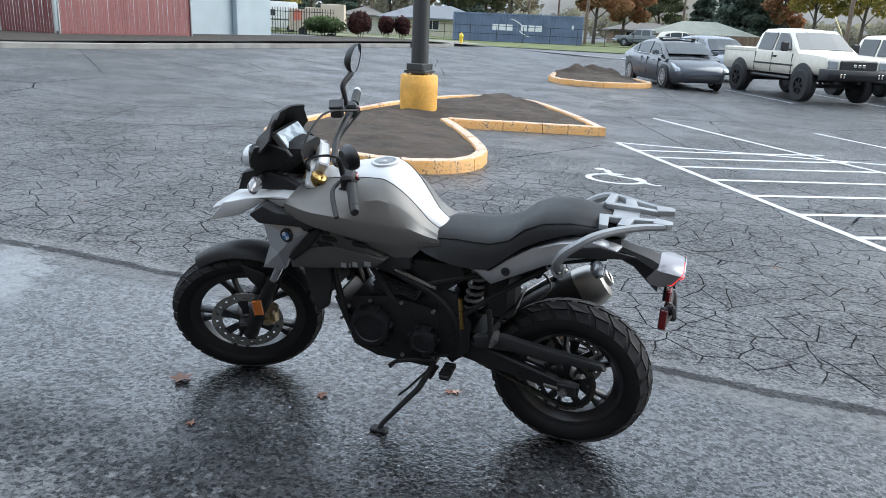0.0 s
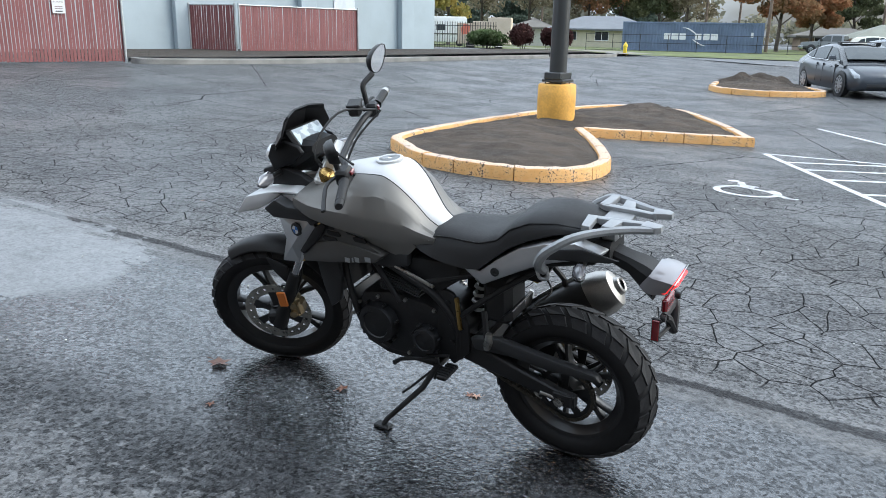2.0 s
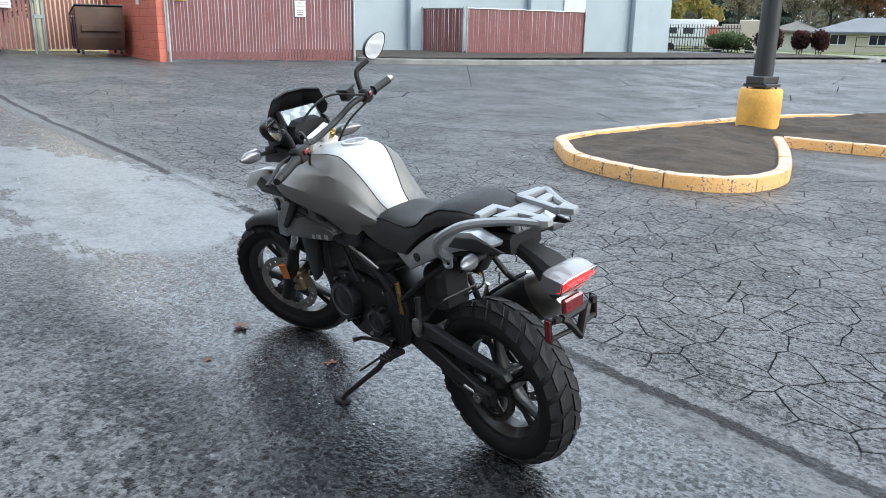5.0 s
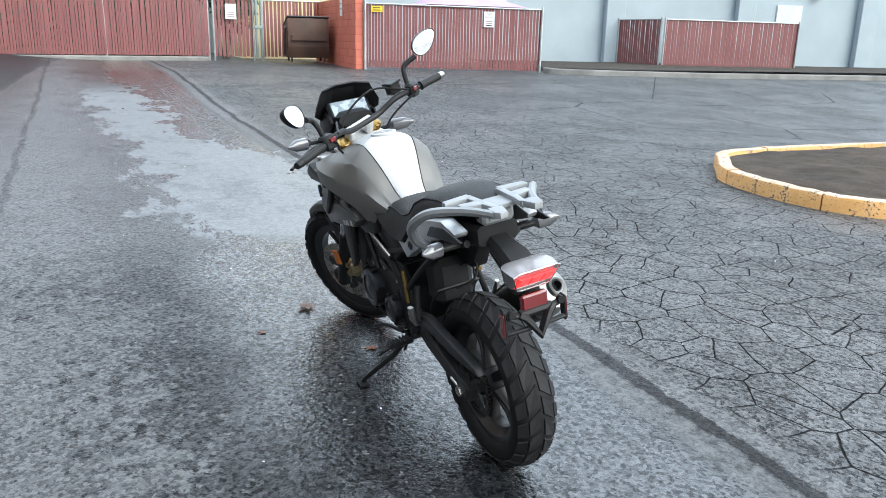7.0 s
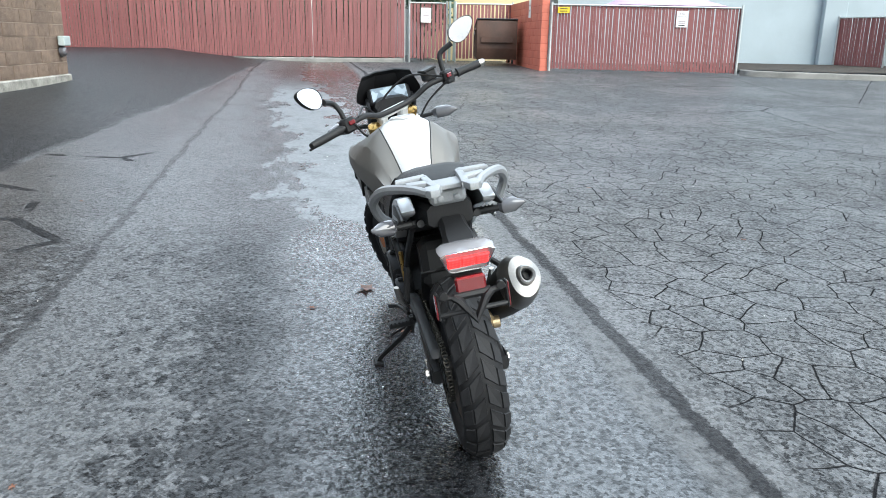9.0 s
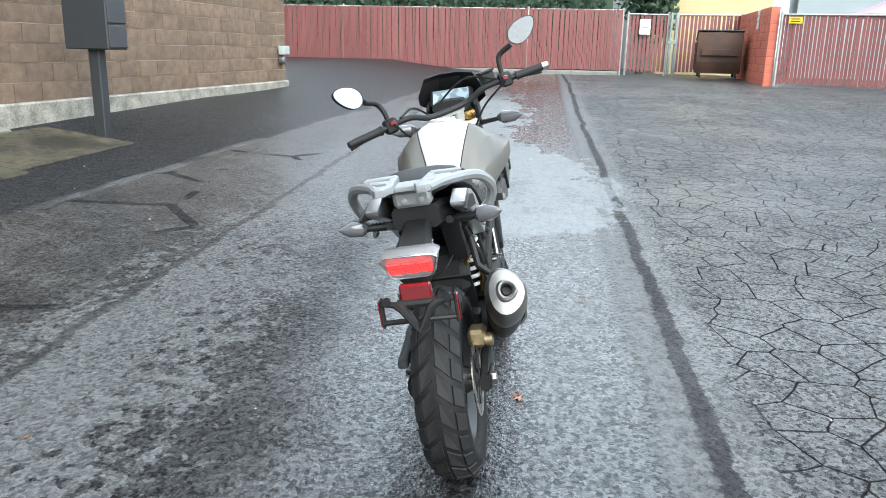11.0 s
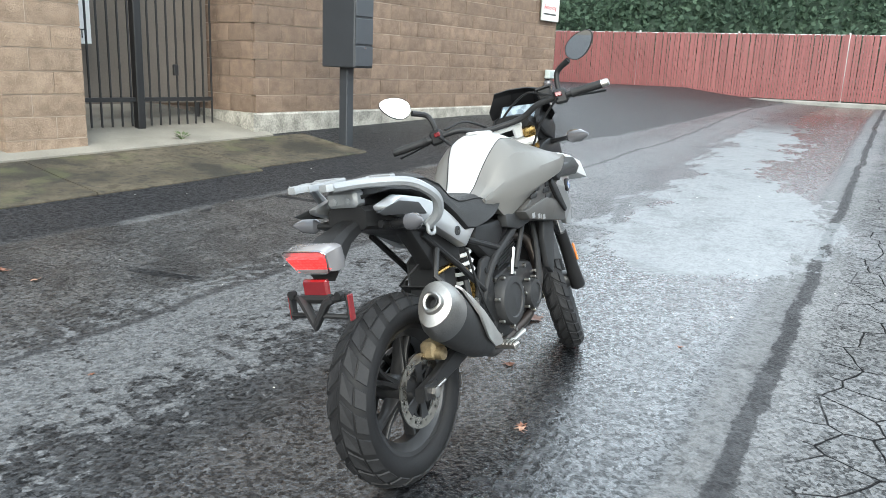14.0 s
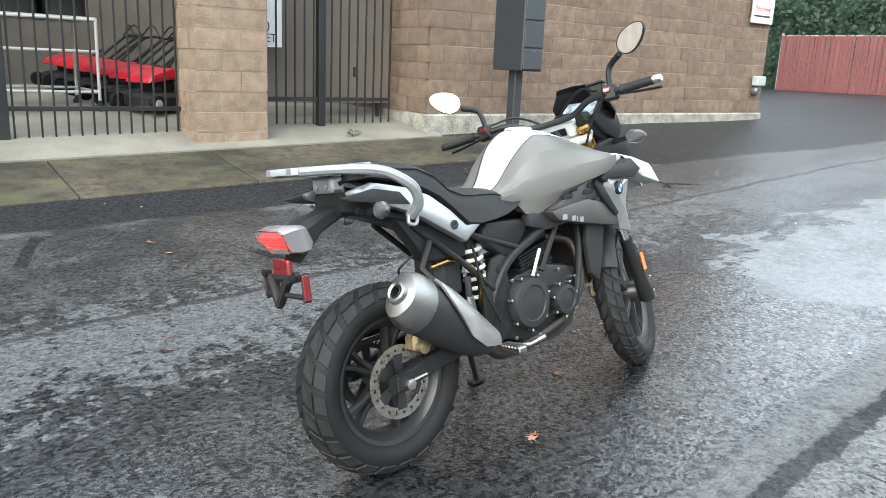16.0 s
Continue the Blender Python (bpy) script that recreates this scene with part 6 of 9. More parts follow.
# ---- swing arm, chain drive, shock ----
bm = bmesh.new()
for s in (1, -1):
    rings = []
    for x, z, hh, y in ((0.44, 0.40, 0.045, 0.085), (0.30, 0.385, 0.042, 0.105), (0.14, 0.355, 0.032, 0.115), (0.02, 0.325, 0.028, 0.115), (-0.055, 0.315, 0.024, 0.115)):
        rings.append([Vector((x, s * y + a * 0.016, z + b * hh)) for a, b in ((-1, -0.8), (-0.6, -1), (0.6, -1), (1, -0.8), (1, 0.8), (0.6, 1), (-0.6, 1), (-1, 0.8))])
    ring_skin(bm, rings)
box(bm, (0.30, -0.10, 0.36), (0.40, 0.10, 0.44), bevel=0.02)
bmesh.ops.recalc_face_normals(bm, faces=bm.faces[:])
arm = mp("swing_arm", bm, M_BLACKP, label="black swing arm")
for s in (1, -1):
    bm = bmesh.new()
    box(bm, (-0.05, 0.128, 0.292), (0.028, 0.137, 0.346), bevel=0.006)
    if s < 0:
        flip(bm)
    blk = mp("axle_block", bm, M_BLACKP, arm, label="dark axle block")
    for what in (0, 1):
        bm = bmesh.new()
        if what:
            tube(bm, [(0.02, 0.133, 0.319), (0.075, 0.133, 0.325)], 0.006, 8)
        else:
            lathe(bm, [(0, 0.12), (0.019, 0.12), (0.019, 0.148), (0.012, 0.150), (0.0, 0.150)], 6, Matrix.Translation((0.0, 0, 0.311)))
        if s < 0:
            flip(bm)
        mp(("axle_nut", "adjuster")[what], bm, M_STEEL, arm)
bm = bmesh.new()
prism(bm, [(0.36, 0.475), (0.24, 0.50), (0.05, 0.475), (-0.13, 0.455), (-0.15, 0.43), (0.05, 0.425), (0.20, 0.44), (0.34, 0.43)], 0.10, 0.135, bevel=0.008)
mp("chain_guard", bm, M_GREYP, arm, label="dark grey chain guard")
bm = bmesh.new()
lathe(bm, [(0.088, 0.078), (0.103, 0.078), (0.103, 0.084), (0.088, 0.084)], 44, Matrix.Translation((0, 0, 0.311)), closed=True)
for i in range(44):
    a = math.tau * i / 44
    box(bm, (-0.004, 0.079, 0.10), (0.004, 0.083, 0.111), Matrix.Translation((0, 0, 0.311)) @ Matrix.Rotation(a, 4, 'Y'))
for i in range(5):
    prism(bm, [(-0.012, 0.03), (0.012, 0.03), (0.016, 0.092), (-0.016, 0.092)], 0.078, 0.084, Matrix.Translation((0, 0, 0.311)) @ Matrix.Rotation(math.tau * i / 5, 4, 'Y'))
bmesh.ops.recalc_face_normals(bm, faces=bm.faces[:])
part("sprocket", bm, plain("dark_sprocket", (0.05, 0.05, 0.05), 0.4, 0.8), rear, "dark steel rear sprocket")
bm = bmesh.new()
loop = []
fx, fz, fr, rx_, rz_, rr_ = 0.47, 0.42, 0.036, 0.0, 0.311, 0.108
for i in range(12):
    a = radians(-95 + 190 * i / 11)
    loop.append((fx + fr * math.cos(a), fz + fr * math.sin(a)))
for i in range(24):
    a = radians(98 + 170 * i / 23)
    loop.append((rx_ + rr_ * math.cos(a), rz_ + rr_ * math.sin(a)))
loop.append(loop[0])
pts, acc = [], 0.0
for (ax, az), (bx, bz) in zip(loop, loop[1:]):
    d = math.hypot(bx - ax, bz - az)
    n = max(1, round(d / 0.0159))
    for i in range(n):
        pts.append((ax + (bx - ax) * i / n, az + (bz - az) * i / n, math.atan2(bz - az, bx - ax)))
for i, (x, z, a) in enumerate(pts):
    o = 0.009 if i % 2 else 0.006
    for s in (1, -1):
        box(bm, (-0.0085, s * o - 0.0012, -0.0065), (0.0085, s * o + 0.0012, 0.0065), Matrix.Translation((x, 0.081, z)) @ Matrix.Rotation(-a, 4, 'Y'))
    tube(bm, [(x, 0.073, z), (x, 0.089, z)], 0.0045, 6)
tagged(mp("chain", bm, plain("oiled_chain", (0.10, 0.09, 0.075), 0.38, 0.9, vary=0.3), arm, label="oiled drive chain", smooth=0), kind="stuff")
bm = bmesh.new()
s0, s1 = Vector((0.420, -0.065, 0.46)), Vector((0.365, -0.065, 0.72))
pts = []
for i in range(73):
    f = i / 72
    a = math.tau * 6 * f
    c = s0.lerp(s1, 0.12 + 0.76 * f)
    pts.append(c + Vector((0.040 * math.cos(a), 0.040 * math.sin(a), 0)))
tube(bm, pts, 0.0075, 8)
shock = mp("shock_spring", bm, plain("white_spring", (0.62, 0.63, 0.63), 0.4, vary=0.1), label="white shock absorber spring")
bm = bmesh.new()
tube(bm, [s0, s0.lerp(s1, 0.5)], 0.02, 12)
tube(bm, [s0.lerp(s1, 0.4), s1], 0.028, 12)
mp("damper", bm, M_BLACKP, shock)
bm = bmesh.new()
tube(bm, [(0.38, -0.10, 0.48), (0.36, -0.11, 0.60), (0.28, -0.10, 0.66), (0.18, -0.08, 0.65)], 0.008, 8, smooth=5)
mp("gold_pipe", bm, M_GOLD, label="gold-coloured pipe")
bm = bmesh.new()
tube(bm, [(0.40, 0.13, 0.50), (0.41, 0.13, 0.63)], 0.009, 8)
mp("gold_pipe", bm, M_GOLD, label="gold-coloured pipe")
bm = bmesh.new()
rings = []
for i in range(9):
    f = i / 8
    a = radians(78 + 36 * (1 - f))
    rad_ = 0.352
    rings.append([Vector((0.0 + rad_ * math.cos(a - radians(60)) , y, 0.319 + rad_ * math.sin(a - radians(60)))) for y in (-0.085, -0.06, 0, 0.06, 0.085)] + [Vector((0.0 + (rad_ - 0.006) * math.cos(a - radians(60)), y, 0.319 + (rad_ - 0.006) * math.sin(a - radians(60)))) for y in (0.085, 0, -0.085)])
ring_skin(bm, rings)
box(bm, (0.22, -0.075, 0.52), (0.34, 0.075, 0.70), Matrix.Translation((0.0, 0, 0)) , bevel=0.025)
bmesh.ops.recalc_face_normals(bm, faces=bm.faces[:])
mp("rear_hugger", bm, M_GREYP, arm, label="dark grey inner mudguard")
# rear caliper
bm = bmesh.new()
box(bm, (0.045, -0.125, 0.395), (0.125, -0.065, 0.455), bevel=0.012)
lathe(bm, [(0, -0.12), (0.022, -0.12), (0.022, -0.145), (0.015, -0.148), (0.0, -0.148)], 16, Matrix.Translation((0.07, 0, 0.415)))
bmesh.ops.recalc_face_normals(bm, faces=bm.faces[:])
mp("rear_caliper", bm, M_BRONZE, arm, label="bronze rear brake caliper")

# ---- seat ----
bm = bmesh.new()
sst = [(0.585, 0.110, 0.842, 0.826, 0.146), (0.54, 0.118, 0.862, 0.800, 0.152), (0.49, 0.112, 0.884, 0.784, 0.156), (0.43, 0.116, 0.890, 0.775, 0.159), (0.36, 0.125, 0.893, 0.770, 0.160), (0.30, 0.132, 0.900, 0.779, 0.160), (0.235, 0.137, 0.925, 0.838, 0.157), (0.185, 0.133, 0.972, 0.880, 0.151), (0.12, 0.124, 1.002, 0.916, 0.144), (0.03, 0.112, 1.012, 0.948, 0.130), (-0.05, 0.098, 1.004, 0.962, 0.112), (-0.11, 0.075, 0.987, 0.958, 0.09), (-0.135, 0.05, 0.972, 0.956, 0.06)]
rings = []
for x, wt, zt, zb, wb in sst:
    half = [(0, zt), (wt * 0.45, zt - 0.002), (wt * 0.8, zt - 0.010), (wt, zt - 0.026), (wt + (wb - wt) * 0.6, zt - (zt - zb) * 0.6), (wb, zb + 0.006), (wb - 0.012, zb)]
    ring = [Vector((x, a, b)) for a, b in half] + [Vector((x, -a, b)) for a, b in reversed(half[1:])]
    rings.append(ring)
ring_skin(bm, rings)
bmesh.ops.recalc_face_normals(bm, faces=bm.faces[:])
seat = mp("seat", bm, M_SEAT, label="black stepped vinyl seat", smooth=60)
bm = bmesh.new()
for s in (1, -1):
    tube(bm, [(x, s * (wt + 0.001), zt - 0.024) for x, wt, zt, zb, wb in sst[1:-1]], 0.0022, 5)
mp("seat_seam", bm, M_SEAT, seat)

# side panels, tail unit
for s in (1, -1):
    bm = bmesh.new()
    prism(bm, [(0.395, 0.778), (0.302, 0.713), (0.235, 0.752), (0.104, 0.826), (0.02, 0.862), (-0.08, 0.893), (-0.145, 0.915), (-0.155, 0.932), (-0.06, 0.953), (0.05, 0.930), (0.15, 0.893), (0.24, 0.832), (0.31, 0.772)], 0.105, 0.150, bevel=0.007, inset=0.94)
    if s < 0:
        flip(bm)
    pan = mp("tail_panel", bm, M_SILVER, label="silver tail side panel")
    bm = bmesh.new()
    lathe(bm, [(0, 0.148), (0.016, 0.148), (0.016, 0.154), (0.008, 0.155), (0.006, 0.151), (0.0, 0.151)], 18, Matrix.Translation((0.238, 0, 0.785)))
    if s < 0:
        flip(bm)
    mp("panel_screw", bm, M_GREYP, pan)
    bm = bmesh.new()
    prism(bm, [(0.06, 0.872), (-0.17, 0.905), (-0.20, 0.918), (-0.08, 0.935), (0.02, 0.915)], 0.149, 0.158, bevel=0.003)
    if s < 0:
        flip(bm)
    mp("panel_crease", bm, M_GREYP, pan)
bm = bmesh.new()
tst = [(0.36, 0.10, 0.83, 0.74), (0.24, 0.105, 0.86, 0.745), (0.10, 0.10, 0.90, 0.80), (-0.04, 0.085, 0.925, 0.845), (-0.14, 0.07, 0.93, 0.862)]
rings = [[Vector((x, a * w, (zt + zb) / 2 + b * (zt - zb) / 2)) for a, b in ((-0.8, 1), (0.8, 1), (1, 0.6), (1, -0.7), (0.8, -1), (-0.8, -1), (-1, -0.7), (-1, 0.6))] for x, w, zt, zb in tst]
ring_skin(bm, rings)
bmesh.ops.recalc_face_normals(bm, faces=bm.faces[:])
tail = mp("tail_unit", bm, M_BLACKP, label="black tail undertray")
bm = bmesh.new()
prism(bm, [(0.02, 0.85), (0.33, 0.79), (0.33, 0.665), (0.15, 0.672), (0.125, 0.715)], -0.098, -0.035, bevel=0.008)
mp("inner_box", bm, M_BLACKP, tail, label="black box under the tail")
bm = bmesh.new()
tst = [(-0.08, 0.048, 0.905, 0.855), (-0.16, 0.040, 0.897, 0.852), (-0.235, 0.042, 0.876, 0.82), (-0.29, 0.052, 0.862, 0.77), (-0.325, 0.052, 0.845, 0.74)]
rings = [[Vector((x, a * w, (zt + zb) / 2 + b * (zt - zb) / 2)) for a, b in ((-0.7, 1), (0.7, 1), (1, 0.5), (1, -0.6), (0.7, -1), (-0.7, -1), (-1, -0.6), (-1, 0.5))] for x, w, zt, zb in tst]
ring_skin(bm, rings)
bmesh.ops.recalc_face_normals(bm, faces=bm.faces[:])
hang = mp("plate_carrier", bm, M_BLACKP, xf=REAR, label="black number plate carrier arm")
# tail lamp: silver bezel, red lens
bm = bmesh.new()
rings = []
for x, w, zt, zb in ((-0.300, 0.070, 0.850, 0.790), (-0.315, 0.080, 0.852, 0.770), (-0.345, 0.083, 0.851, 0.766), (-0.380, 0.078, 0.842, 0.772)):
    zm, hz = (zt + zb) / 2, (zt - zb) / 2
    rings.append([Vector((x + (-0.02 * b), a * w, zm + b * hz)) for a, b in ((-1, 0.75), (-0.8, 1), (0.8, 1), (1, 0.75), (0.72, -0.85), (0.55, -1), (-0.55, -1), (-0.72, -0.85))])
ring_skin(bm, rings)
bmesh.ops.recalc_face_normals(bm, faces=bm.faces[:])
tl = mp("tail_lamp", bm, M_LAMPBODY, xf=REAR, label="clear tail lamp housing")
bm = bmesh.new()
edge_ = [Vector((-0.386 - 0.02 * b, a * 0.0785, 0.807 + b * 0.0355)) for a, b in ((-1, 0.75), (-0.8, 1), (0.8, 1), (1, 0.75), (0.72, -0.85), (0.55, -1), (-0.55, -1), (-0.72, -0.85), (-1, 0.75))]
tube(bm, edge_, 0.0024, 6)
mp("lamp_border", bm, M_CHROME, tl, xf=REAR, label="thin bright border")
bm = bmesh.new()
for c_ in (-1, 0, 1):
    rings = []
    for x, sc in ((-0.365, 1.0), (-0.383, 1.0), (-0.389, 0.82)):
        rings.append([Vector((x - 0.018 * b, c_ * 0.041 + a * 0.0203 * sc, 0.803 + b * 0.021 * sc)) for a, b in ((-1, 1), (1, 1), (0.95, -0.9), (-0.95, -0.9))])
    ring_skin(bm, rings)
bmesh.ops.recalc_face_normals(bm, faces=bm.faces[:])
mp("tail_lens", bm, M_TAIL, tl, xf=REAR, label="lit red tail lens", smooth=20)
bm = bmesh.new()
box(bm, (-0.375, -0.045, 0.705), (-0.355, 0.045, 0.755), bevel=0.006)
mp("rear_reflector", bm, M_REDREF, hang, xf=REAR, label="dark red rear reflector")
# plate bracket: open triangle with side plates
bm = bmesh.new()
br = [(-0.372, 0.055, 0.700), (-0.380, 0.040, 0.690), (-0.388, 0.0, 0.625), (-0.380, -0.040, 0.690), (-0.372, -0.055, 0.700)]
tube(bm, br, 0.017, 8, flat=0.8)
tube(bm, [(-0.37, -0.055, 0.700), (-0.37, 0.055, 0.700)], 0.014, 8)
for s in (1, -1):
    tube(bm, [(-0.372, s * 0.04, 0.695), (-0.366, s * 0.10, 0.705)], 0.010, 8)
    tube(bm, [(-0.383, s * 0.022, 0.655), (-0.366, s * 0.10, 0.648)], 0.008, 8)
    lathe(bm, [(0, 0.0), (0.012, 0.0), (0.012, 0.016), (0, 0.016)], 12, Matrix.Translation((-0.368, s * 0.085, 0.712)) @ Matrix.Rotation(radians(90), 4, 'Z'))
bmesh.ops.recalc_face_normals(bm, faces=bm.faces[:])
brk = mp("plate_bracket", bm, M_BLACKP, xf=REAR, label="black open plate bracket")
for s in (1, -1):
    bm = bmesh.new()
    box(bm, (-0.372, s * 0.104 - 0.004, 0.632), (-0.345, s * 0.104 + 0.004, 0.718), bevel=0.003)
    mp("side_plate", bm, M_BLACKP, brk, REAR)
    bm = bmesh.new()
    y0 = s * 0.109
    box(bm, (-0.371, y0 - 0.0025, 0.637), (-0.347, y0 + 0.0025, 0.713), bevel=0.002)
    mp("side_reflector", bm, M_REDREF, brk, xf=REAR, label="red side reflector")
# rear indicators
for s in (1, -1):
    bm = bmesh.new()
    tube(bm, [(-0.10, s * 0.06, 0.862), (-0.125, s * 0.17, 0.868)], [0.014, 0.011], 10)
    for i in range(4):
        tube(bm, [(-0.112, s * (0.11 + 0.012 * i), 0.8655), (-0.113, s * (0.115 + 0.012 * i), 0.8655)], 0.0145, 10)
    ind = mp("indicator", bm, M_BLACKP, xf=REAR)
    bm = bmesh.new()
    tube(bm, [(-0.118, s * 0.165, 0.868), (-0.125, s * 0.180, 0.870), (-0.138, s * 0.215, 0.874), (-0.150, s * 0.245, 0.878)], [0.012, 0.023, 0.021, 0.004], 12, flat=1.15)
    mp("indicator_lens", bm, M_SMOKE, ind, xf=REAR, label="smoked indicator lens")

# ---- luggage rack with grab handles ----
bm = bmesh.new()
slab(bm, [(-0.115, -0.048), (-0.115, 0.048), (-0.205, 0.052), (-0.225, 0.038), (-0.225, -0.038), (-0.205, -0.052)], 0.972, 0.986, bevel=0.004)
for s in (1, -1):
    # open frame of each side: front bar, inner bar, cross bar and the tip
    slab(bm, [(-0.065, s * 0.045), (-0.080, s * 0.128), (-0.115, s * 0.130), (-0.108, s * 0.045)], 0.984, 1.002, bevel=0.004)
    slab(bm, [(-0.075, s * 0.040), (-0.08, s * 0.062), (-0.22, s * 0.055), (-0.31, s * 0.045), (-0.31, s * 0.026), (-0.22, s * 0.034)], 0.982, 1.000, bevel=0.004)
    slab(bm, [(-0.160, s * 0.045), (-0.150, s * 0.108), (-0.195, s * 0.105), (-0.215, s * 0.045)], 0.984, 1.000, bevel=0.004)
    slab(bm, [(-0.295, s * 0.026), (-0.285, s * 0.068), (-0.345, s * 0.072), (-0.365, s * 0.062), (-0.365, s * 0.040), (-0.33, s * 0.034)], 0.984, 1.004, bevel=0.004)
    box(bm, (-0.17, s * 0.03 - 0.01, 0.915), (-0.12, s * 0.03 + 0.01, 0.978), bevel=0.005)
bmesh.ops.recalc_face_normals(bm, faces=bm.faces[:])
RACK = Matrix(((0.81, 0, 0, -0.003), (0, 1.12, 0, 0), (0, 0, 1, 0.012), (0, 0, 0, 1)))
rack = mp("luggage_rack", bm, M_RACK, xf=RACK, label="grey cast luggage rack")
bm = bmesh.new()
box(bm, (-0.19, -0.05, 0.918), (-0.13, 0.05, 0.968), bevel=0.010)
for y in (-0.022, 0.022):
    lathe(bm, [(0, 0.0), (0.010, 0.0), (0.010, 0.008), (0.006, 0.010), (0.0, 0.010)], 12, Matrix.Translation((-0.188, y, 0.938)) @ Matrix.Rotation(radians(90), 4, 'Z'))
mp("rack_mount", bm, M_RACK, rack, RACK)
for s in (1, -1):
    bm = bmesh.new()
    tube(bm, [(-0.275, s * 0.072, 1.002), (-0.20, s * 0.098, 1.001), (-0.12, s * 0.145, 0.996), (-0.06, s * 0.186, 0.984), (-0.01, s * 0.210, 0.955), (0.030, s * 0.216, 0.920), (0.052, s * 0.198, 0.872), (0.050, s * 0.160, 0.838)], [0.012, 0.013, 0.013, 0.0135, 0.014, 0.014, 0.014, 0.017], 8, flat=1.1, smooth=4)
    mp("grab_handle", bm, M_RACK, rack, label="grey cast grab handle")
    bm = bmesh.new()
    tube(bm, [(0.040, s * 0.165, 0.848), (0.030, s * 0.173, 0.818), (0.058, s * 0.173, 0.812), (0.075, s * 0.165, 0.84)], 0.006, 8, smooth=4)
    mp("luggage_hook", bm, M_RACK, rack)

# ---- foot pegs, stand, pedals ----
for x, y, z, s, rear_peg in ((0.44, 0.13, 0.325, 1, False), (0.44, 0.13, 0.325, -1, False)):
    bm = bmesh.new()
    box(bm, (x - 0.02, s * 0.13 - 0.005, z - 0.010), (x + 0.02, s * 0.225, z + 0.010) if s > 0 else (x + 0.02, s * 0.13 + 0.005, z + 0.010), bevel=0.004) if s > 0 else box(bm, (x - 0.02, -0.225, z - 0.010), (x + 0.02, -0.125, z + 0.010), bevel=0.004)
    for i in range(6):
        yy = s * (0.14 + 0.015 * i)
        box(bm, (x - 0.022, yy - 0.003, z + 0.008), (x + 0.022, yy + 0.003, z + 0.016))
    mp("foot_peg", bm, M_STEEL if s < 0 else M_BLACKP, label="ridged foot peg")
for s in (1, -1):
    bm = bmesh.new()
    tube(bm, [(0.30, s * 0.125, 0.60), (0.275, s * 0.15, 0.47)], [0.011, 0.013], 8)
    mp("peg_hanger", bm, M_BLACKP)
    bm = bmesh.new()
    tube(bm, [(0.275, s * 0.155, 0.465), (0.262, s * 0.172, 0.50), (0.252, s * 0.18, 0.548)], [0.013, 0.017, 0.012], 10, flat=0.7)
    mp("passenger_peg", bm, M_STEEL, label="folded steel passenger peg")
bm = bmesh.new()
foot = BIKE.inverted() @ Vector((-1.10, 2.44, ground_z(-1.10, 2.44) + 0.012))
tube(bm, [(0.52, 0.11, 0.30), (0.56, 0.17, 0.215), (foot.x - 0.01, foot.y - 0.01, foot.z + 0.02), foot], [0.013, 0.012, 0.0105, 0.0105], 10)
stand = mp("side_stand", bm, M_BLACKP, label="black side stand")
bm = bmesh.new()
box(bm, (-0.035, -0.02, -0.006), (0.035, 0.025, 0.006), Matrix.Translation(foot + Vector((0, 0.0, -0.004))) @ Matrix.Rotation(LEANING, 4, 'X'), bevel=0.004)
mp("stand_foot", bm, M_BLACKP, stand)
bm = bmesh.new()
tube(bm, [(0.54, 0.13, 0.275), (0.60, 0.20, 0.22), (0.63, 0.215, 0.195)], 0.005, 6)
tube(bm, [(0.50, 0.12, 0.30), (0.53, 0.13, 0.24)], 0.007, 6)
mp("stand_spring", bm, M_BLACKP, stand)
bm = bmesh.new()
tube(bm, [(0.50, 0.135, 0.335), (0.60, 0.15, 0.325), (0.66, 0.165, 0.315), (0.67, 0.20, 0.315)], [0.008, 0.008, 0.008, 0.010], 8)
tube(bm, [(0.56, 0.14, 0.345), (0.45, 0.14, 0.375)], 0.006, 6)
mp("gear_lever", bm, M_BLACKP, label="black gear lever")
bm = bmesh.new()
tube(bm, [(0.44, -0.14, 0.33), (0.55, -0.155, 0.31), (0.62, -0.165, 0.325)], [0.009, 0.009, 0.012], 8)
mp("brake_pedal", bm, M_STEEL, label="steel brake pedal")
bm = bmesh.new()
tube(bm, [(0.23, -0.02, 0.66), (0.16, -0.05, 0.70), (0.10, -0.02, 0.66), (0.14, 0.04, 0.62)], 0.004, 6, smooth=5)
tube(bm, [(0.34, -0.12, 0.70), (0.36, -0.14, 0.55), (0.42, -0.15, 0.42)], 0.005, 6, smooth=5)
mp("wiring", bm, M_BLACKP)

# ---- things by the shop ----
M_BOXGREY = paint("dark_grey_box", (0.030, 0.033, 0.038), 0.45, 0.1)
mb = thing("drop_box", pose(-5.3, -2.0, 0), "dark grey steel drop box on a post", "drop box")
zg = ground_z(-5.3, -2.0)
bm = bmesh.new()
box(bm, (-0.06, -0.06, zg - 0.05), (0.06, 0.06, 1.29), bevel=0.008)
part("post", bm, M_BOXGREY, mb)
bm = bmesh.new()
box(bm, (-0.18, -0.26, 1.28), (0.14, 0.24, 2.25), bevel=0.012)
bx = part("case", bm, M_BOXGREY, mb)
for z0, z1 in ((1.30, 1.52), (1.54, 1.82), (1.84, 2.2)):
    bm = bmesh.new()
    box(bm, (-0.165, 0.24, z0), (0.125, 0.252, z1), bevel=0.005)
    part("door", bm, paint("box_door", (0.045, 0.05, 0.058), 0.4, 0.1), mb)
bm = bmesh.new()
lathe(bm, [(0, 0.25), (0.01, 0.25), (0.01, 0.262), (0, 0.262)], 10, Matrix.Translation((-0.02, 0, 1.50)))
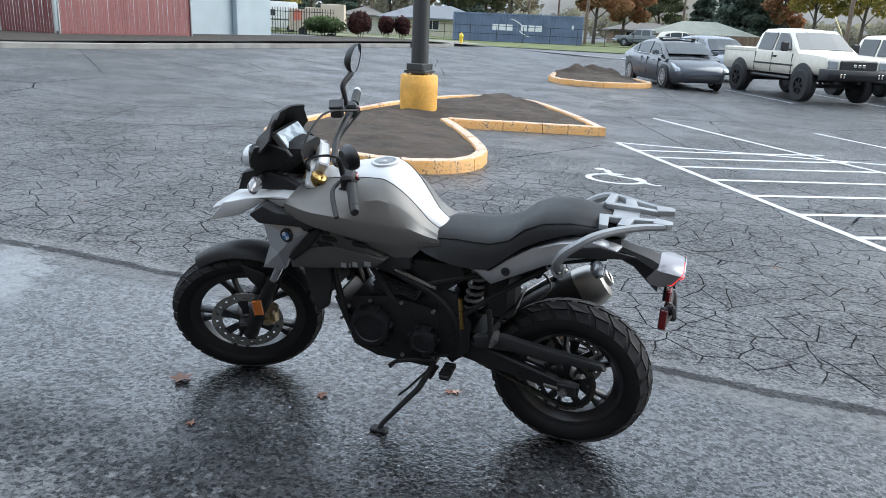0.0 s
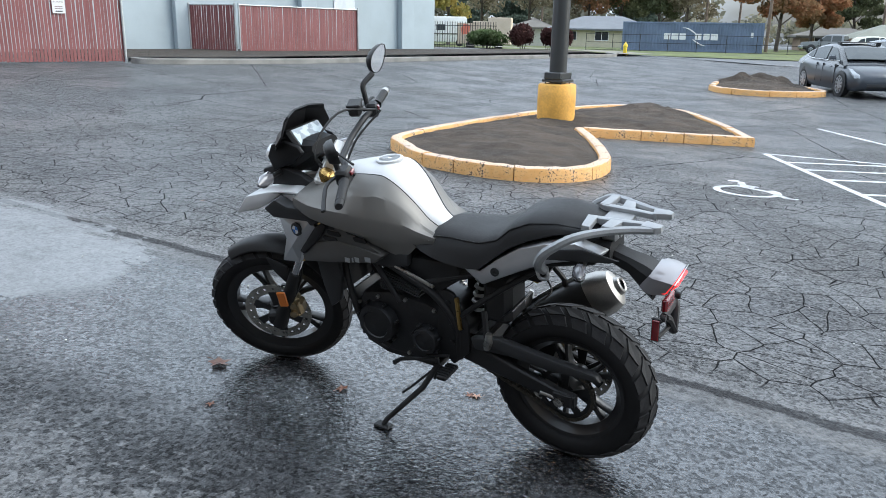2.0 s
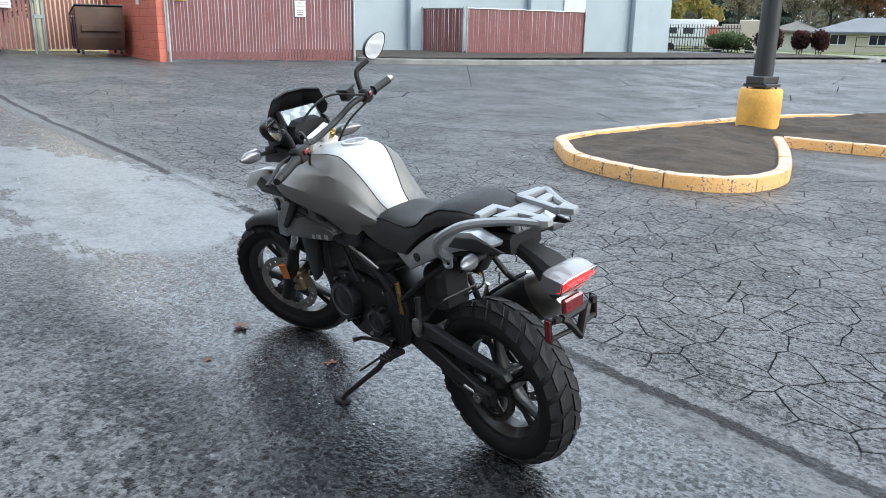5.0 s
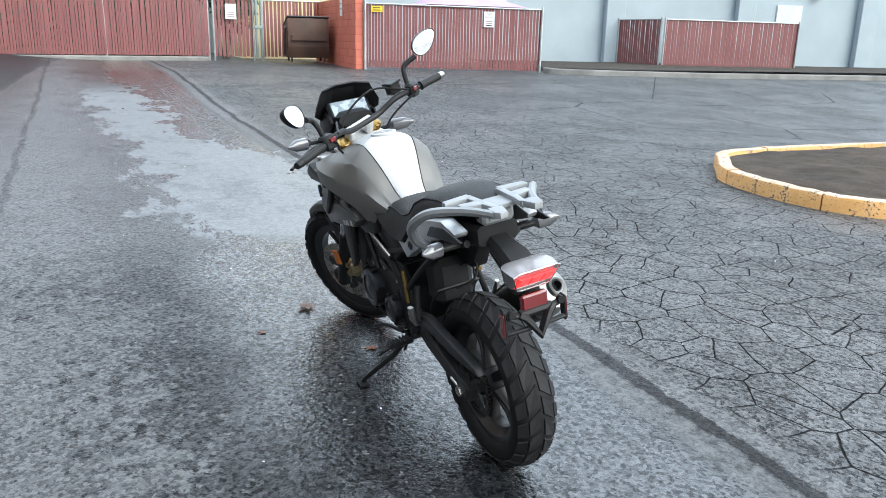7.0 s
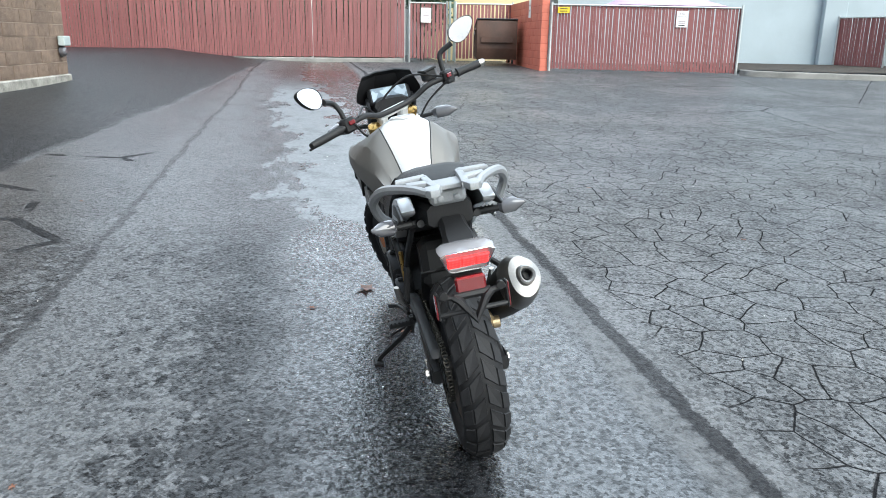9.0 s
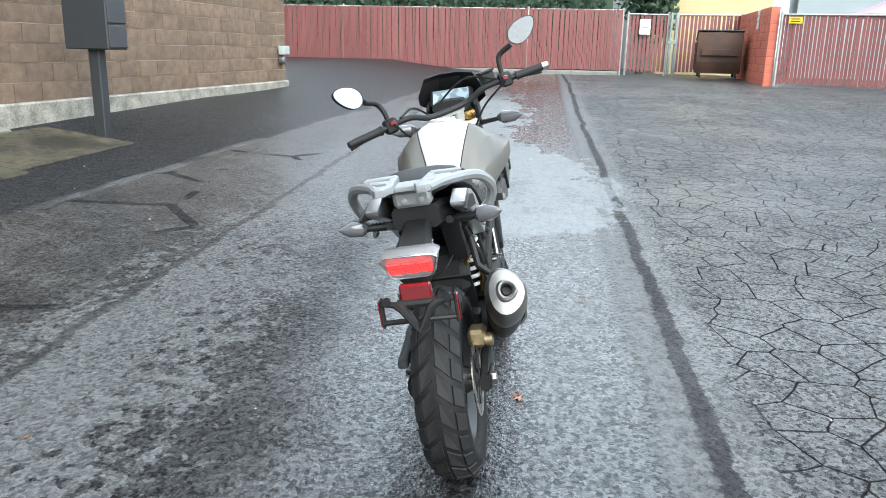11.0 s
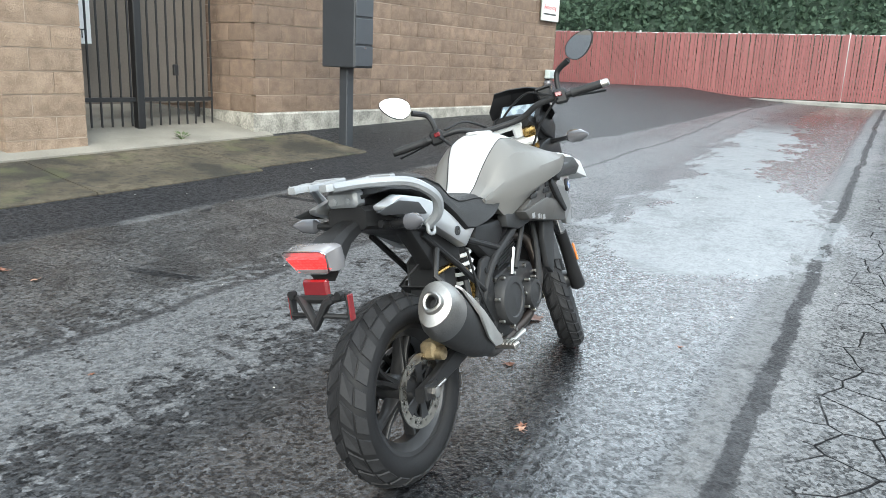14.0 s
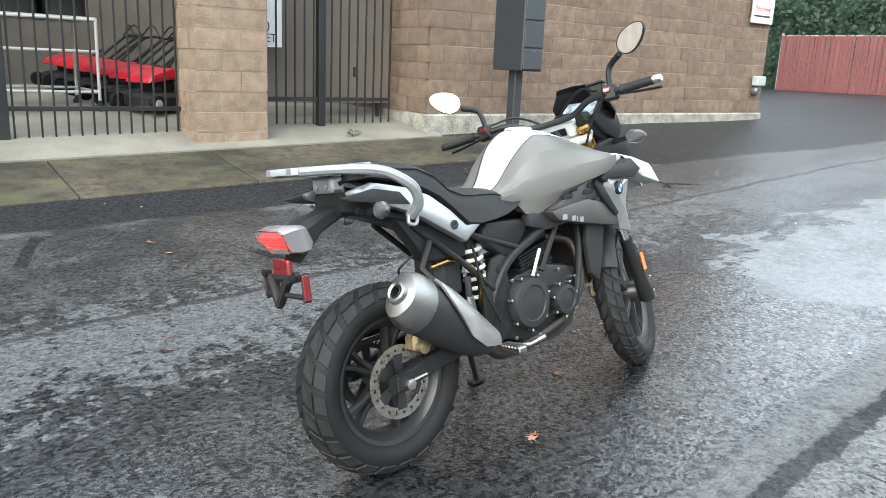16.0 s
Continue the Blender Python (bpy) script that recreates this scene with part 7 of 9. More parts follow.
part("lock", bm, M_CHROME, mb)

M_SIGNW = plain("white_sign", (0.72, 0.72, 0.72), 0.45, vary=0.06)
M_SIGNR = plain("sign_red_ink", (0.45, 0.03, 0.03), 0.5)
M_INK = plain("sign_black_ink", (0.03, 0.03, 0.03), 0.5)


def words(parent, text, size, material, m, width=None):
    cu = bpy.data.curves.new("words", "FONT")
    cu.body, cu.size, cu.align_x, cu.align_y, cu.extrude = text, size, 'CENTER', 'CENTER', 0.001
    tmp = bpy.data.objects.new("words", cu)
    scene.collection.objects.link(tmp)
    me = bpy.data.meshes.new_from_object(tmp.evaluated_get(bpy.context.evaluated_depsgraph_get()))
    bpy.data.objects.remove(tmp)
    me.materials.clear()
    me.materials.append(material)
    ob = new("lettering", me)
    ob.parent = parent
    ob.matrix_basis = m
    return ob


sg = thing("wall_sign", pose(-11.62, WALL_Y + 0.03, 2.46), "white framed sign with red lettering on the block wall", "sign")
bm = bmesh.new()
box(bm, (-0.33, 0.0, -0.24), (0.33, 0.02, 0.40), bevel=0.004)
part("board", bm, M_SIGNW, sg)
bm = bmesh.new()
for a in ((-0.33, -0.24, 0.33, -0.20), (-0.33, 0.36, 0.33, 0.40), (-0.33, -0.20, -0.29, 0.36), (0.29, -0.20, 0.33, 0.36)):
    box(bm, (a[0], 0.0, a[1]), (a[2], 0.032, a[3]), bevel=0.003)
part("frame", bm, plain("pale_frame", (0.55, 0.55, 0.53), 0.5), sg)
words(sg, "Receiving", 0.125, M_SIGNR, Matrix.Translation((0, 0.0225, 0.0)) @ Matrix.Rotation(radians(180), 4, 'Z') @ Matrix.Rotation(radians(90), 4, 'X'))
bm = bmesh.new()
box(bm, (-0.20, 0.021, 0.15), (0.20, 0.0235, 0.21))
part("lettering_bar", bm, M_SIGNR, sg, smooth=0)
bm = bmesh.new()
box(bm, (-0.24, 0.021, -0.135), (0.24, 0.0235, -0.105))
part("underline", bm, M_INK, sg, smooth=0)

mt = thing("meter_box", pose(-11.72, WALL_Y + 0.02, 1.25), "pale grey electricity meter box with a round dial", "meter")
bm = bmesh.new()
box(bm, (-0.17, 0, -0.06), (0.10, 0.11, 0.10), bevel=0.012)
part("case", bm, plain("meter_grey", (0.40, 0.45, 0.44), 0.5), mt)
bm = bmesh.new()
lathe(bm, [(0, 0.0), (0.075, 0.0), (0.075, 0.07), (0.05, 0.10), (0, 0.10)], 20, Matrix.Translation((0.02, 0, -0.15)))
part("dial", bm, M_SMOKE, mt, "round glass dial")
bm = bmesh.new()
box(bm, (-0.02, 0, -0.24), (0.07, 0.05, -0.07), bevel=0.008)
part("socket", bm, M_GREYP, mt)

# ---- yard behind the gates ----
M_BANNER = plain("banner_white", (0.68, 0.68, 0.68), 0.6, vary=0.05)
bn = thing("banner", pose(-2.78, -3.46, 0.0), "white printed banner hanging behind the iron gate", "banner")
bm = bmesh.new()
rings = []
for i in range(7):
    x = 0.35 - 0.64 * i / 6
    y = 0.012 * math.sin(i * 1.7)
    rings.append([Vector((x, y, 1.40 + 0.02 * i / 6)), Vector((x, y + 0.004, 1.40 + 0.02 * i / 6)), Vector((x, y + 0.004, 2.9)), Vector((x, y, 2.9))])
ring_skin(bm, rings)
bmesh.ops.recalc_face_normals(bm, faces=bm.faces[:])
part("cloth", bm, M_BANNER, bn)
back = Matrix.Rotation(radians(180), 4, 'Z') @ Matrix.Rotation(radians(90), 4, 'X')
words(bn, "000", 0.15, M_INK, Matrix.Translation((-0.02, 0.028, 1.63)) @ back)
words(bn, "RY.NET", 0.13, M_INK, Matrix.Translation((0.0, 0.028, 1.51)) @ back)
bm = bmesh.new()
prism(bm, [(-0.06, 1.88), (0.10, 1.88), (0.10, 1.73), (0.0, 1.73)], 0.027, 0.03)
part("print_block", bm, M_INK, bn, "dark printed shape", smooth=0)
bm = bmesh.new()
prism(bm, [(-0.05, 2.10), (0.10, 2.13), (0.10, 1.98), (0.0, 1.96), (-0.06, 2.0)], 0.027, 0.03)
part("print_block", bm, M_SIGNR, bn, "red printed shape", smooth=0)

bm = bmesh.new()
box(bm, (-4.64, -3.72, 0.80), (-2.45, -3.66, 3.2), bevel=0.004)
scr_ = tagged(part("privacy_screen", bm, plain("taupe_screen", (0.15, 0.128, 0.108), 0.8, vary=0.12, coarse=1.5, fine=50)), "taupe screen boards behind the iron gate", "screen")
bm = bmesh.new()
tube(bm, [(-4.5, -3.69, 0.45), (-4.5, -3.69, 0.81)], 0.03, 8)
part("screen_leg", bm, M_IRON, scr_)
bm = bmesh.new()
tube(bm, [(-2.6, -3.69, 0.45), (-2.6, -3.69, 0.81)], 0.03, 8)
part("screen_leg", bm, M_IRON, scr_)

M_MRED = paint("mower_red", (0.42, 0.010, 0.025), 0.3, 0.5)


def mower():
    g = thing("lawn_mower", pose(-2.2, -5.9, 0.53, 0, 0, 0), "red push lawn mower with black handle", "lawn mower", "row of mowers in the yard")
    bm = bmesh.new()
    rings = []
    for z, sx, sy in ((0.07, 0.42, 0.27), (0.17, 0.42, 0.27), (0.215, 0.36, 0.23), (0.23, 0.2, 0.14)):
        rings.append([Vector((sx * math.copysign(abs(math.cos(t)) ** 0.6, math.cos(t)), sy * math.copysign(abs(math.sin(t)) ** 0.6, math.sin(t)), z)) for t in [math.tau * i / 20 for i in range(20)]])
    ring_skin(bm, rings)
    bmesh.ops.recalc_face_normals(bm, faces=bm.faces[:])
    part("deck", bm, M_BLACKP, g, "black deck")
    bm = bmesh.new()
    prism(bm, [(-0.30, 0.36), (-0.26, 0.44), (0.0, 0.50), (0.28, 0.42), (0.36, 0.32), (0.0, 0.36)], -0.20, 0.20, bevel=0.03)
    part("engine_cover", bm, M_MRED, g, "glossy red engine cover")
    bm = bmesh.new()
    lathe(bm, [(0, 0.22), (0.14, 0.22), (0.15, 0.30), (0.13, 0.36), (0.06, 0.40), (0, 0.40)], 18, Matrix.Rotation(radians(90), 4, 'X'))
    box(bm, (-0.10, -0.20, 0.22), (0.10, 0.0, 0.34), bevel=0.02)
    part("engine", bm, M_BLACKP, g)
    for x in (-0.36, 0.36):
        for s in (1, -1):
            bm = bmesh.new()
            r = 0.10 if x > 0 else 0.125
            lathe(bm, [(0, s * 0.27), (r * 0.55, s * 0.27), (r * 0.6, s * 0.275), (r, s * 0.275), (r, s * 0.325), (r * 0.62, s * 0.33), (r * 0.5, s * 0.322), (0, s * 0.325)], 20, Matrix.Translation((x, 0, r)))
            bmesh.ops.recalc_face_normals(bm, faces=bm.faces[:])
            wh = part("wheel", bm, M_TYRE, g)
            bm = bmesh.new()
            lathe(bm, [(0, s * 0.326), (r * 0.55, s * 0.326), (r * 0.5, s * 0.333), (0, s * 0.336)], 16, Matrix.Translation((x, 0, r)))
            bmesh.ops.recalc_face_normals(bm, faces=bm.faces[:])
            part("hub_cap", bm, plain("grey_hub", (0.45, 0.45, 0.46), 0.5) if "grey_hub" not in bpy.data.materials else bpy.data.materials["grey_hub"], wh)
    bm = bmesh.new()
    for s in (1, -1):
        tube(bm, [(-0.34, s * 0.22, 0.30), (-0.72, s * 0.22, 0.55), (-1.12, s * 0.20, 0.80)], 0.022, 8, smooth=3)
    tube(bm, [(-1.12, 0.20, 0.80), (-1.16, 0.0, 0.83), (-1.12, -0.20, 0.80)], 0.02, 8, smooth=3)
    tube(bm, [(-1.08, 0.19, 0.82), (-1.12, 0.0, 0.99), (-1.08, -0.19, 0.82)], 0.012, 6, smooth=3)
    part("handle", bm, M_BLACKP, g, "black folding handle")
    bm = bmesh.new()
    box(bm, (-0.82, -0.18, 0.12), (-0.42, 0.18, 0.42), Matrix.Translation((0, 0, 0.02)), bevel=0.06)
    part("grass_bag", bm, M_SEAT, g, "black grass bag")
    return g


g0 = mower()
def in_yard(x, y, turn=0.0):
    return pose(x, y, ground_z(x, y) + 0.05, 0, 0, turn)


g0.matrix_basis = in_yard(-2.05, -4.55, 28)
for i in range(1, 7):
    copy_thing(g0, in_yard(-2.05 + 0.02 * i, -4.55 - 0.66 * i, 28 + (i % 3 - 1) * 4))

M_CART = plain("white_cart_tube", (0.44, 0.44, 0.43), 0.4, vary=0.08)
ct = thing("stock_cart", in_yard(-0.9, -5.0), "white tubular stock cart with covered goods", "cart")
for x in (-0.5, 0.5):
    for y in (-0.75, 0.35):
        bm = bmesh.new()
        tube(bm, [(x, y, 0.12), (x, y, 1.02)], 0.018, 8)
        part("upright", bm, M_CART, ct)
        bm = bmesh.new()
        lathe(bm, [(0, -0.015), (0.05, -0.015), (0.05, 0.015), (0, 0.015)], 14, Matrix.Translation((x, y, 0.05)))
        box(bm, (x - 0.02, y - 0.02, 0.06), (x + 0.02, y + 0.02, 0.13), bevel=0.004)
        part("castor", bm, M_GREYP, ct)
for z in (0.22, 0.66, 1.0):
    for a, b in (((-0.5, -0.75), (0.5, -0.75)), ((-0.5, 0.35), (0.5, 0.35)), ((-0.5, -0.75), (-0.5, 0.35)), ((0.5, -0.75), (0.5, 0.35))):
        bm = bmesh.new()
        tube(bm, [(*a, z), (*b, z)], 0.016, 8)
        part("rail", bm, M_CART, ct)
bm = bmesh.new()
box(bm, (-0.5, -0.75, 1.015), (0.5, 0.35, 1.03))
part("shelf", bm, M_CART, ct)
for i, x in enumerate((-0.26, 0.24)):
    cv = thing("covered_grill", pose(-0.9 + x, -5.2, ground_z(-0.9, -5.0) + 1.08), "goods under a black fitted cover on the cart", "covered goods", "covered goods on the cart")
    bm = bmesh.new()
    rings = []
    for z, sc, w in ((0.0, 1.0, 0.0), (0.16, 1.0, 0.02), (0.2, 1.04, 0.02), (0.5, 1.0, 0.04), (0.85, 0.9, 0.05), (1.0, 0.7, 0.03), (1.03, 0.3, 0.0)):
        rings.append([Vector((0.23 * sc * math.copysign(abs(math.cos(t)) ** 0.5, math.cos(t)) + w * math.sin(5 * t + z * 4) * 0.4, 0.40 * sc * math.copysign(abs(math.sin(t)) ** 0.5, math.sin(t)) + w * math.cos(4 * t + z) * 0.4, z)) for t in [math.tau * q / 28 for q in range(28)]])
    ring_skin(bm, rings)
    bmesh.ops.recalc_face_normals(bm, faces=bm.faces[:])
    part("cover", bm, M_SEAT, cv, smooth=60)
# white machine and tyres further in
ap = thing("white_machine", in_yard(0.55, -7.4), "pale boxed machine standing in the yard", "machine")
bm = bmesh.new()
box(bm, (-0.5, -0.4, 0.0), (0.5, 0.4, 0.85), bevel=0.04)
part("casing", bm, M_CART, ap)
bm = bmesh.new()
box(bm, (-0.4, 0.4, 0.5), (0.4, 0.42, 0.75), bevel=0.01)
part("panel", bm, M_GREYP, ap)

# ---- small things on the ground ----


def leaf_mesh(seed, mat_):
    bm = bmesh.new()
    rnd = random.Random(seed)
    c = bm.verts.new((0, 0, 0.006))
    pts = []
    for i in range(10):
        a = math.tau * i / 10
        r = (0.05 if i % 2 == 0 else 0.022) * rnd.uniform(0.75, 1.15)
        pts.append(bm.verts.new((r * math.cos(a), r * math.sin(a), 0.004 + rnd.uniform(0, 0.012))))
    for i in range(10):
        bm.faces.new((c, pts[i], pts[(i + 1) % 10]))
    tube(bm, [(0, 0, 0.005), (-0.045, 0.008, 0.006), (-0.07, 0.0, 0.01)], 0.0015, 4)
    bmesh.ops.recalc_face_normals(bm, faces=bm.faces[:])
    return mesh_of("fallen_leaf", bm, mat_, 0)


M_LEAFR = plain("wet_brown_leaf", (0.16, 0.065, 0.035), 0.5, vary=0.4, coarse=20, fine=150)
M_LEAFP = plain("pale_leaf", (0.34, 0.20, 0.14), 0.55, vary=0.3, coarse=20, fine=150)
for i, (x, y, s) in enumerate(((-2.04, 2.37, 1.3), (-1.45, 2.57, 0.7), (-1.0, 2.9, 0.5), (-0.97, 2.91, 0.55), (-0.58, -0.29, 0.9), (-0.63, -0.01, 0.7), (-1.75, 2.1, 0.5), (-2.2, 3.1, 0.45), (-3.9, 0.2, 0.5), (-3.2, 5.1, 0.6), (0.3, 6.2, 0.6), (-4.9, 4.4, 0.5), (-0.2, 1.3, 0.4))):
    ob = new("fallen_leaf", leaf_mesh(i, M_LEAFP if i in (3, 5) else M_LEAFR))
    ob.matrix_basis = on_ground(x, y, i * 77) @ Matrix.Scale(s, 4)
    tagged(ob, "wet fallen leaf lying on the asphalt", "leaf", "fallen leaves")

M_WEED = plain("weed_green", (0.07, 0.10, 0.03), 0.7, vary=0.3)
wd = thing("weed", on_ground(-3.63, -2.80, 0, 0.02), "small weed growing from a concrete joint", "plant")
rnd = random.Random(5)
for i in range(9):
    a, h = rnd.uniform(0, 6.28), rnd.uniform(0.06, 0.13)
    bm = bmesh.new()
    tube(bm, [(0, 0, 0), (0.03 * math.cos(a), 0.03 * math.sin(a), h * 0.6), (0.09 * math.cos(a), 0.09 * math.sin(a), h)], [0.003, 0.0025, 0.001], 4)
    bm.faces.new([bm.verts.new((0.05 * math.cos(a + d) * k_ + 0.03 * math.cos(a), 0.05 * math.sin(a + d) * k_ + 0.03 * math.sin(a), h * 0.6 + 0.02 * k_)) for d, k_ in ((0, 0), (0.5, 0.8), (0, 1.5), (-0.5, 0.8))])
    part("stem", bm, M_WEED, wd, smooth=0)

# ---- plants in the distance ----


def leaf_cloud(name, blobs, n, size, material, seed, parent=None, kind=""):
    """Many small leaf cards in a set of ellipsoids (centre, radii), thicker at the outside."""
    rng = np.random.default_rng(seed)
    vol = np.array([b[1][0] * b[1][1] * b[1][2] for b in blobs]) ** (2 / 3)
    which = rng.choice(len(blobs), n, p=vol / vol.sum())
    d = rng.normal(size=(n, 3))
    d /= np.linalg.norm(d, axis=1)[:, None]
    rad = rng.uniform(0.35, 1.0, n) ** 0.5 * rng.uniform(0.88, 1.12, n)
    c = np.array([b[0] for b in blobs])[which] + d * np.array([b[1] for b in blobs])[which] * rad[:, None]
    u = rng.normal(size=(n, 3))
    u /= np.linalg.norm(u, axis=1)[:, None]
    v = np.cross(u, rng.normal(size=(n, 3)))
    v /= np.linalg.norm(v, axis=1)[:, None]
    s = size * rng.uniform(0.6, 1.4, n)[:, None]
    verts = np.stack([c - u * s * 0.6, c + v * s * 0.4, c + u * s * 0.6, c - v * s * 0.4], 1).reshape(-1, 3)
    me = bpy.data.meshes.new(name)
    me.from_pydata(verts.tolist(), [], [(4 * i, 4 * i + 1, 4 * i + 2, 4 * i + 3) for i in range(n)])
    me.materials.append(material)
    ob = new(name, me)
    if parent is not None:
        ob.parent = parent
    return tagged(ob, kind=kind)


def leaf_mat(name, a, b, c=None):
    k = Nodes(name)
    r = k.add("NewGeometry", "Random Per Island")
    col = k.mix(k.ramp(r, 0, 1, 0, 1, False), a, b)
    col = k.mix(k.ramp(k.noise(k.pos(), 0.7, 3), 0.4, 0.6), col, c or tuple(0.6 * v for v in a))
    k.principled(col, 0.8, 0, None, Specular_IOR_Level=0.15)
    thin = k.t.nodes.new("ShaderNodeBsdfTranslucent")
    k.put(thin.inputs["Color"], col)
    both = k.t.nodes.new("ShaderNodeMixShader")
    both.inputs[0].default_value = 0.45
    k.t.links.new(k.out.inputs[0].links[0].from_socket, both.inputs[1])
    k.t.links.new(thin.outputs[0], both.inputs[2])
    k.t.links.new(both.outputs[0], k.out.inputs[0])
    return k.m


L_ORANGE = leaf_mat("orange_leaves", (0.34, 0.16, 0.09), (0.42, 0.24, 0.13), (0.27, 0.18, 0.10))
L_YELLOW = leaf_mat("yellow_leaves", (0.50, 0.38, 0.10), (0.42, 0.34, 0.12), (0.30, 0.28, 0.10))
L_GREEN = leaf_mat("dull_green_leaves", (0.13, 0.15, 0.08), (0.19, 0.20, 0.11))
L_BARE = leaf_mat("sparse_brown_leaves", (0.30, 0.26, 0.18), (0.40, 0.35, 0.25))
L_DARK = leaf_mat("dark_conifer", (0.09, 0.12, 0.095), (0.14, 0.175, 0.135))
L_HEDGE = leaf_mat("cedar_hedge", (0.085, 0.135, 0.095), (0.12, 0.18, 0.125), (0.08, 0.125, 0.09))
L_PURPLE = leaf_mat("purple_shrub", (0.085, 0.040, 0.038), (0.125, 0.062, 0.055))
L_SHRUB = leaf_mat("variegated_shrub", (0.07, 0.11, 0.04), (0.22, 0.26, 0.14))
M_BARK = plain("bark", (0.10, 0.082, 0.065), 0.9, vary=0.35, coarse=3, fine=30, bump=0.7, depth=0.02)


def tree(x, y, h, r, leaves, label, seed, n=2600, trunk=0.22, low=0.32, size=0.32):
    g = thing("tree", on_ground(x, y), label, "tree", "trees behind the road")
    rnd = random.Random(seed)
    bm = bmesh.new()
    tube(bm, [(0, 0, -0.1), (rnd.uniform(-.1, .1), rnd.uniform(-.1, .1), h * 0.3), (rnd.uniform(-.3, .3), rnd.uniform(-.3, .3), h * 0.6), (rnd.uniform(-.3, .3), 0, h * 0.92)], [trunk, trunk * 0.8, trunk * 0.5, 0.03], 9, smooth=3)
    blobs = []
    for i in range(12):
        a = i * 2.4 + rnd.uniform(-.3, .3)
        z = h * (low + (0.95 - low) * (i + 0.5) / 12)
        reach = r * (1.0 - 0.55 * abs((z / h - 0.6) / 0.5)) * rnd.uniform(0.65, 1.1)
        tip = Vector((reach * 0.75 * math.cos(a), reach * 0.75 * math.sin(a), z + 0.1 * h * rnd.random()))
        tube(bm, [(0, 0, z * 0.75), tip * 0.5 + Vector((0, 0, z * 0.42)), tip], [trunk * 0.35, trunk * 0.22, 0.015], 6)
        blobs.append((tuple(tip), (reach * 0.55, reach * 0.55, h * 0.09)))
    part("trunk", bm, M_BARK, g, smooth=60)
    leaf_cloud("crown", blobs, n, size, leaves, seed, g)
    return g


def conifer(x, y, h, r, label, seed, n=7000):
    g = thing("tree", on_ground(x, y), label, "tree", "trees behind the road")
    bm = bmesh.new()
    tube(bm, [(0, 0, -0.1), (0, 0, h)], [0.28, 0.03], 8)
    rnd = random.Random(seed)
    blobs = []
    for i in range(26):
        f = i / 25
        z = h * (0.12 + 0.86 * f)
        rr = r * (1 - f) + 0.15
        a = i * 2.39
        tip = Vector((rr * 0.6 * math.cos(a), rr * 0.6 * math.sin(a), z - 0.15 * rr))
        tube(bm, [(0, 0, z), tip], [0.06, 0.012], 5)
        blobs.append((tuple(tip), (rr * 0.6, rr * 0.6, h * 0.05)))
    part("trunk", bm, M_BARK, g)
    leaf_cloud("crown", blobs, n, 0.42, L_DARK, seed, g)
    return g


def bush(x, y, sx, sy, sz, leaves, label, seed, n=1500, size=0.10):
    g = thing("bush", on_ground(x, y, 0, 0.1), label, "bush", "shrubs in the bed")
    bm = bmesh.new()
    rnd = random.Random(seed)
    for i in range(6):
        a = i * 1.05
        tube(bm, [(0.1 * math.cos(a), 0.1 * math.sin(a), -0.1), (sx * 0.5 * math.cos(a), sy * 0.5 * math.sin(a), sz * 0.9)], [0.025, 0.008], 5)
    part("stems", bm, M_BARK, g)
    blobs = [((rnd.uniform(-.45, .45) * sx, rnd.uniform(-.45, .45) * sy, sz * rnd.uniform(0.55, 0.8)), (sx * 0.6, sy * 0.6, sz * 0.42)) for _ in range(7)]
    leaf_cloud("leaves", blobs, n, size, leaves, seed, g)
    return g


def bearing(b, far):
    """The x of a far thing seen from the lane at one slope of x over y."""
    return 0.3 + far * b


for i, (b, far, h, r, leaves, lab) in enumerate((
        (-0.237, 84, 9.5, 3.9, L_ORANGE, "orange-leaved autumn tree beside the container"), (-0.200, 90, 8.0, 3.0, L_ORANGE, "smaller orange-brown tree beside the container"),
        (-0.158, 108, 8.5, 3.6, L_GREEN, "dull green tree behind the houses"), (-0.016, 97, 9.0, 2.6, L_ORANGE, "rusty autumn tree by the houses"),
        (0.015, 92, 11, 3.9, L_YELLOW, "yellow autumn tree by the houses"), (0.065, 90, 11, 4.6, L_YELLOW, "yellow autumn tree beyond the trucks"),
        (-0.722, 72, 10, 2.9, L_YELLOW, "yellow autumn tree beside the grey building"), (-0.79, 78, 11, 3.4, L_YELLOW, "yellow-brown tree behind the grey building"),
        (-0.660, 86, 13, 4.0, L_BARE, "nearly bare brown tree in the distance"), (-0.580, 92, 13, 4.5, L_BARE, "nearly bare brown tree behind the houses"),
        (-0.530, 97, 12, 4.4, L_BARE, "nearly bare tree behind the houses"), (-0.485, 100, 12, 4.2, L_ORANGE, "faded orange tree behind the houses"),
        (-0.385, 100, 11, 4.2, L_GREEN, "dull green tree behind the container"), (-0.350, 98, 12, 3.6, L_BARE, "thin bare tree behind the container"), (-0.440, 104, 12, 4.2, L_GREEN, "dull green tree behind the container"))):
    tree(bearing(b, far), far, h, r, leaves, lab, 20 + i, n=6500 if leaves is not L_BARE else 4200)
for i, (b, far, h, r) in enumerate(((-0.064, 100, 13, 3.8), (-0.040, 103, 13, 3.6), (-0.105, 112, 10, 2.3), (-0.415, 112, 14, 4.2), (-0.610, 112, 14, 4.4), (-0.690, 116, 14, 4.2))):
    conifer(bearing(b, far), far, h, r, "dark green conifer in the distance", 60 + i)

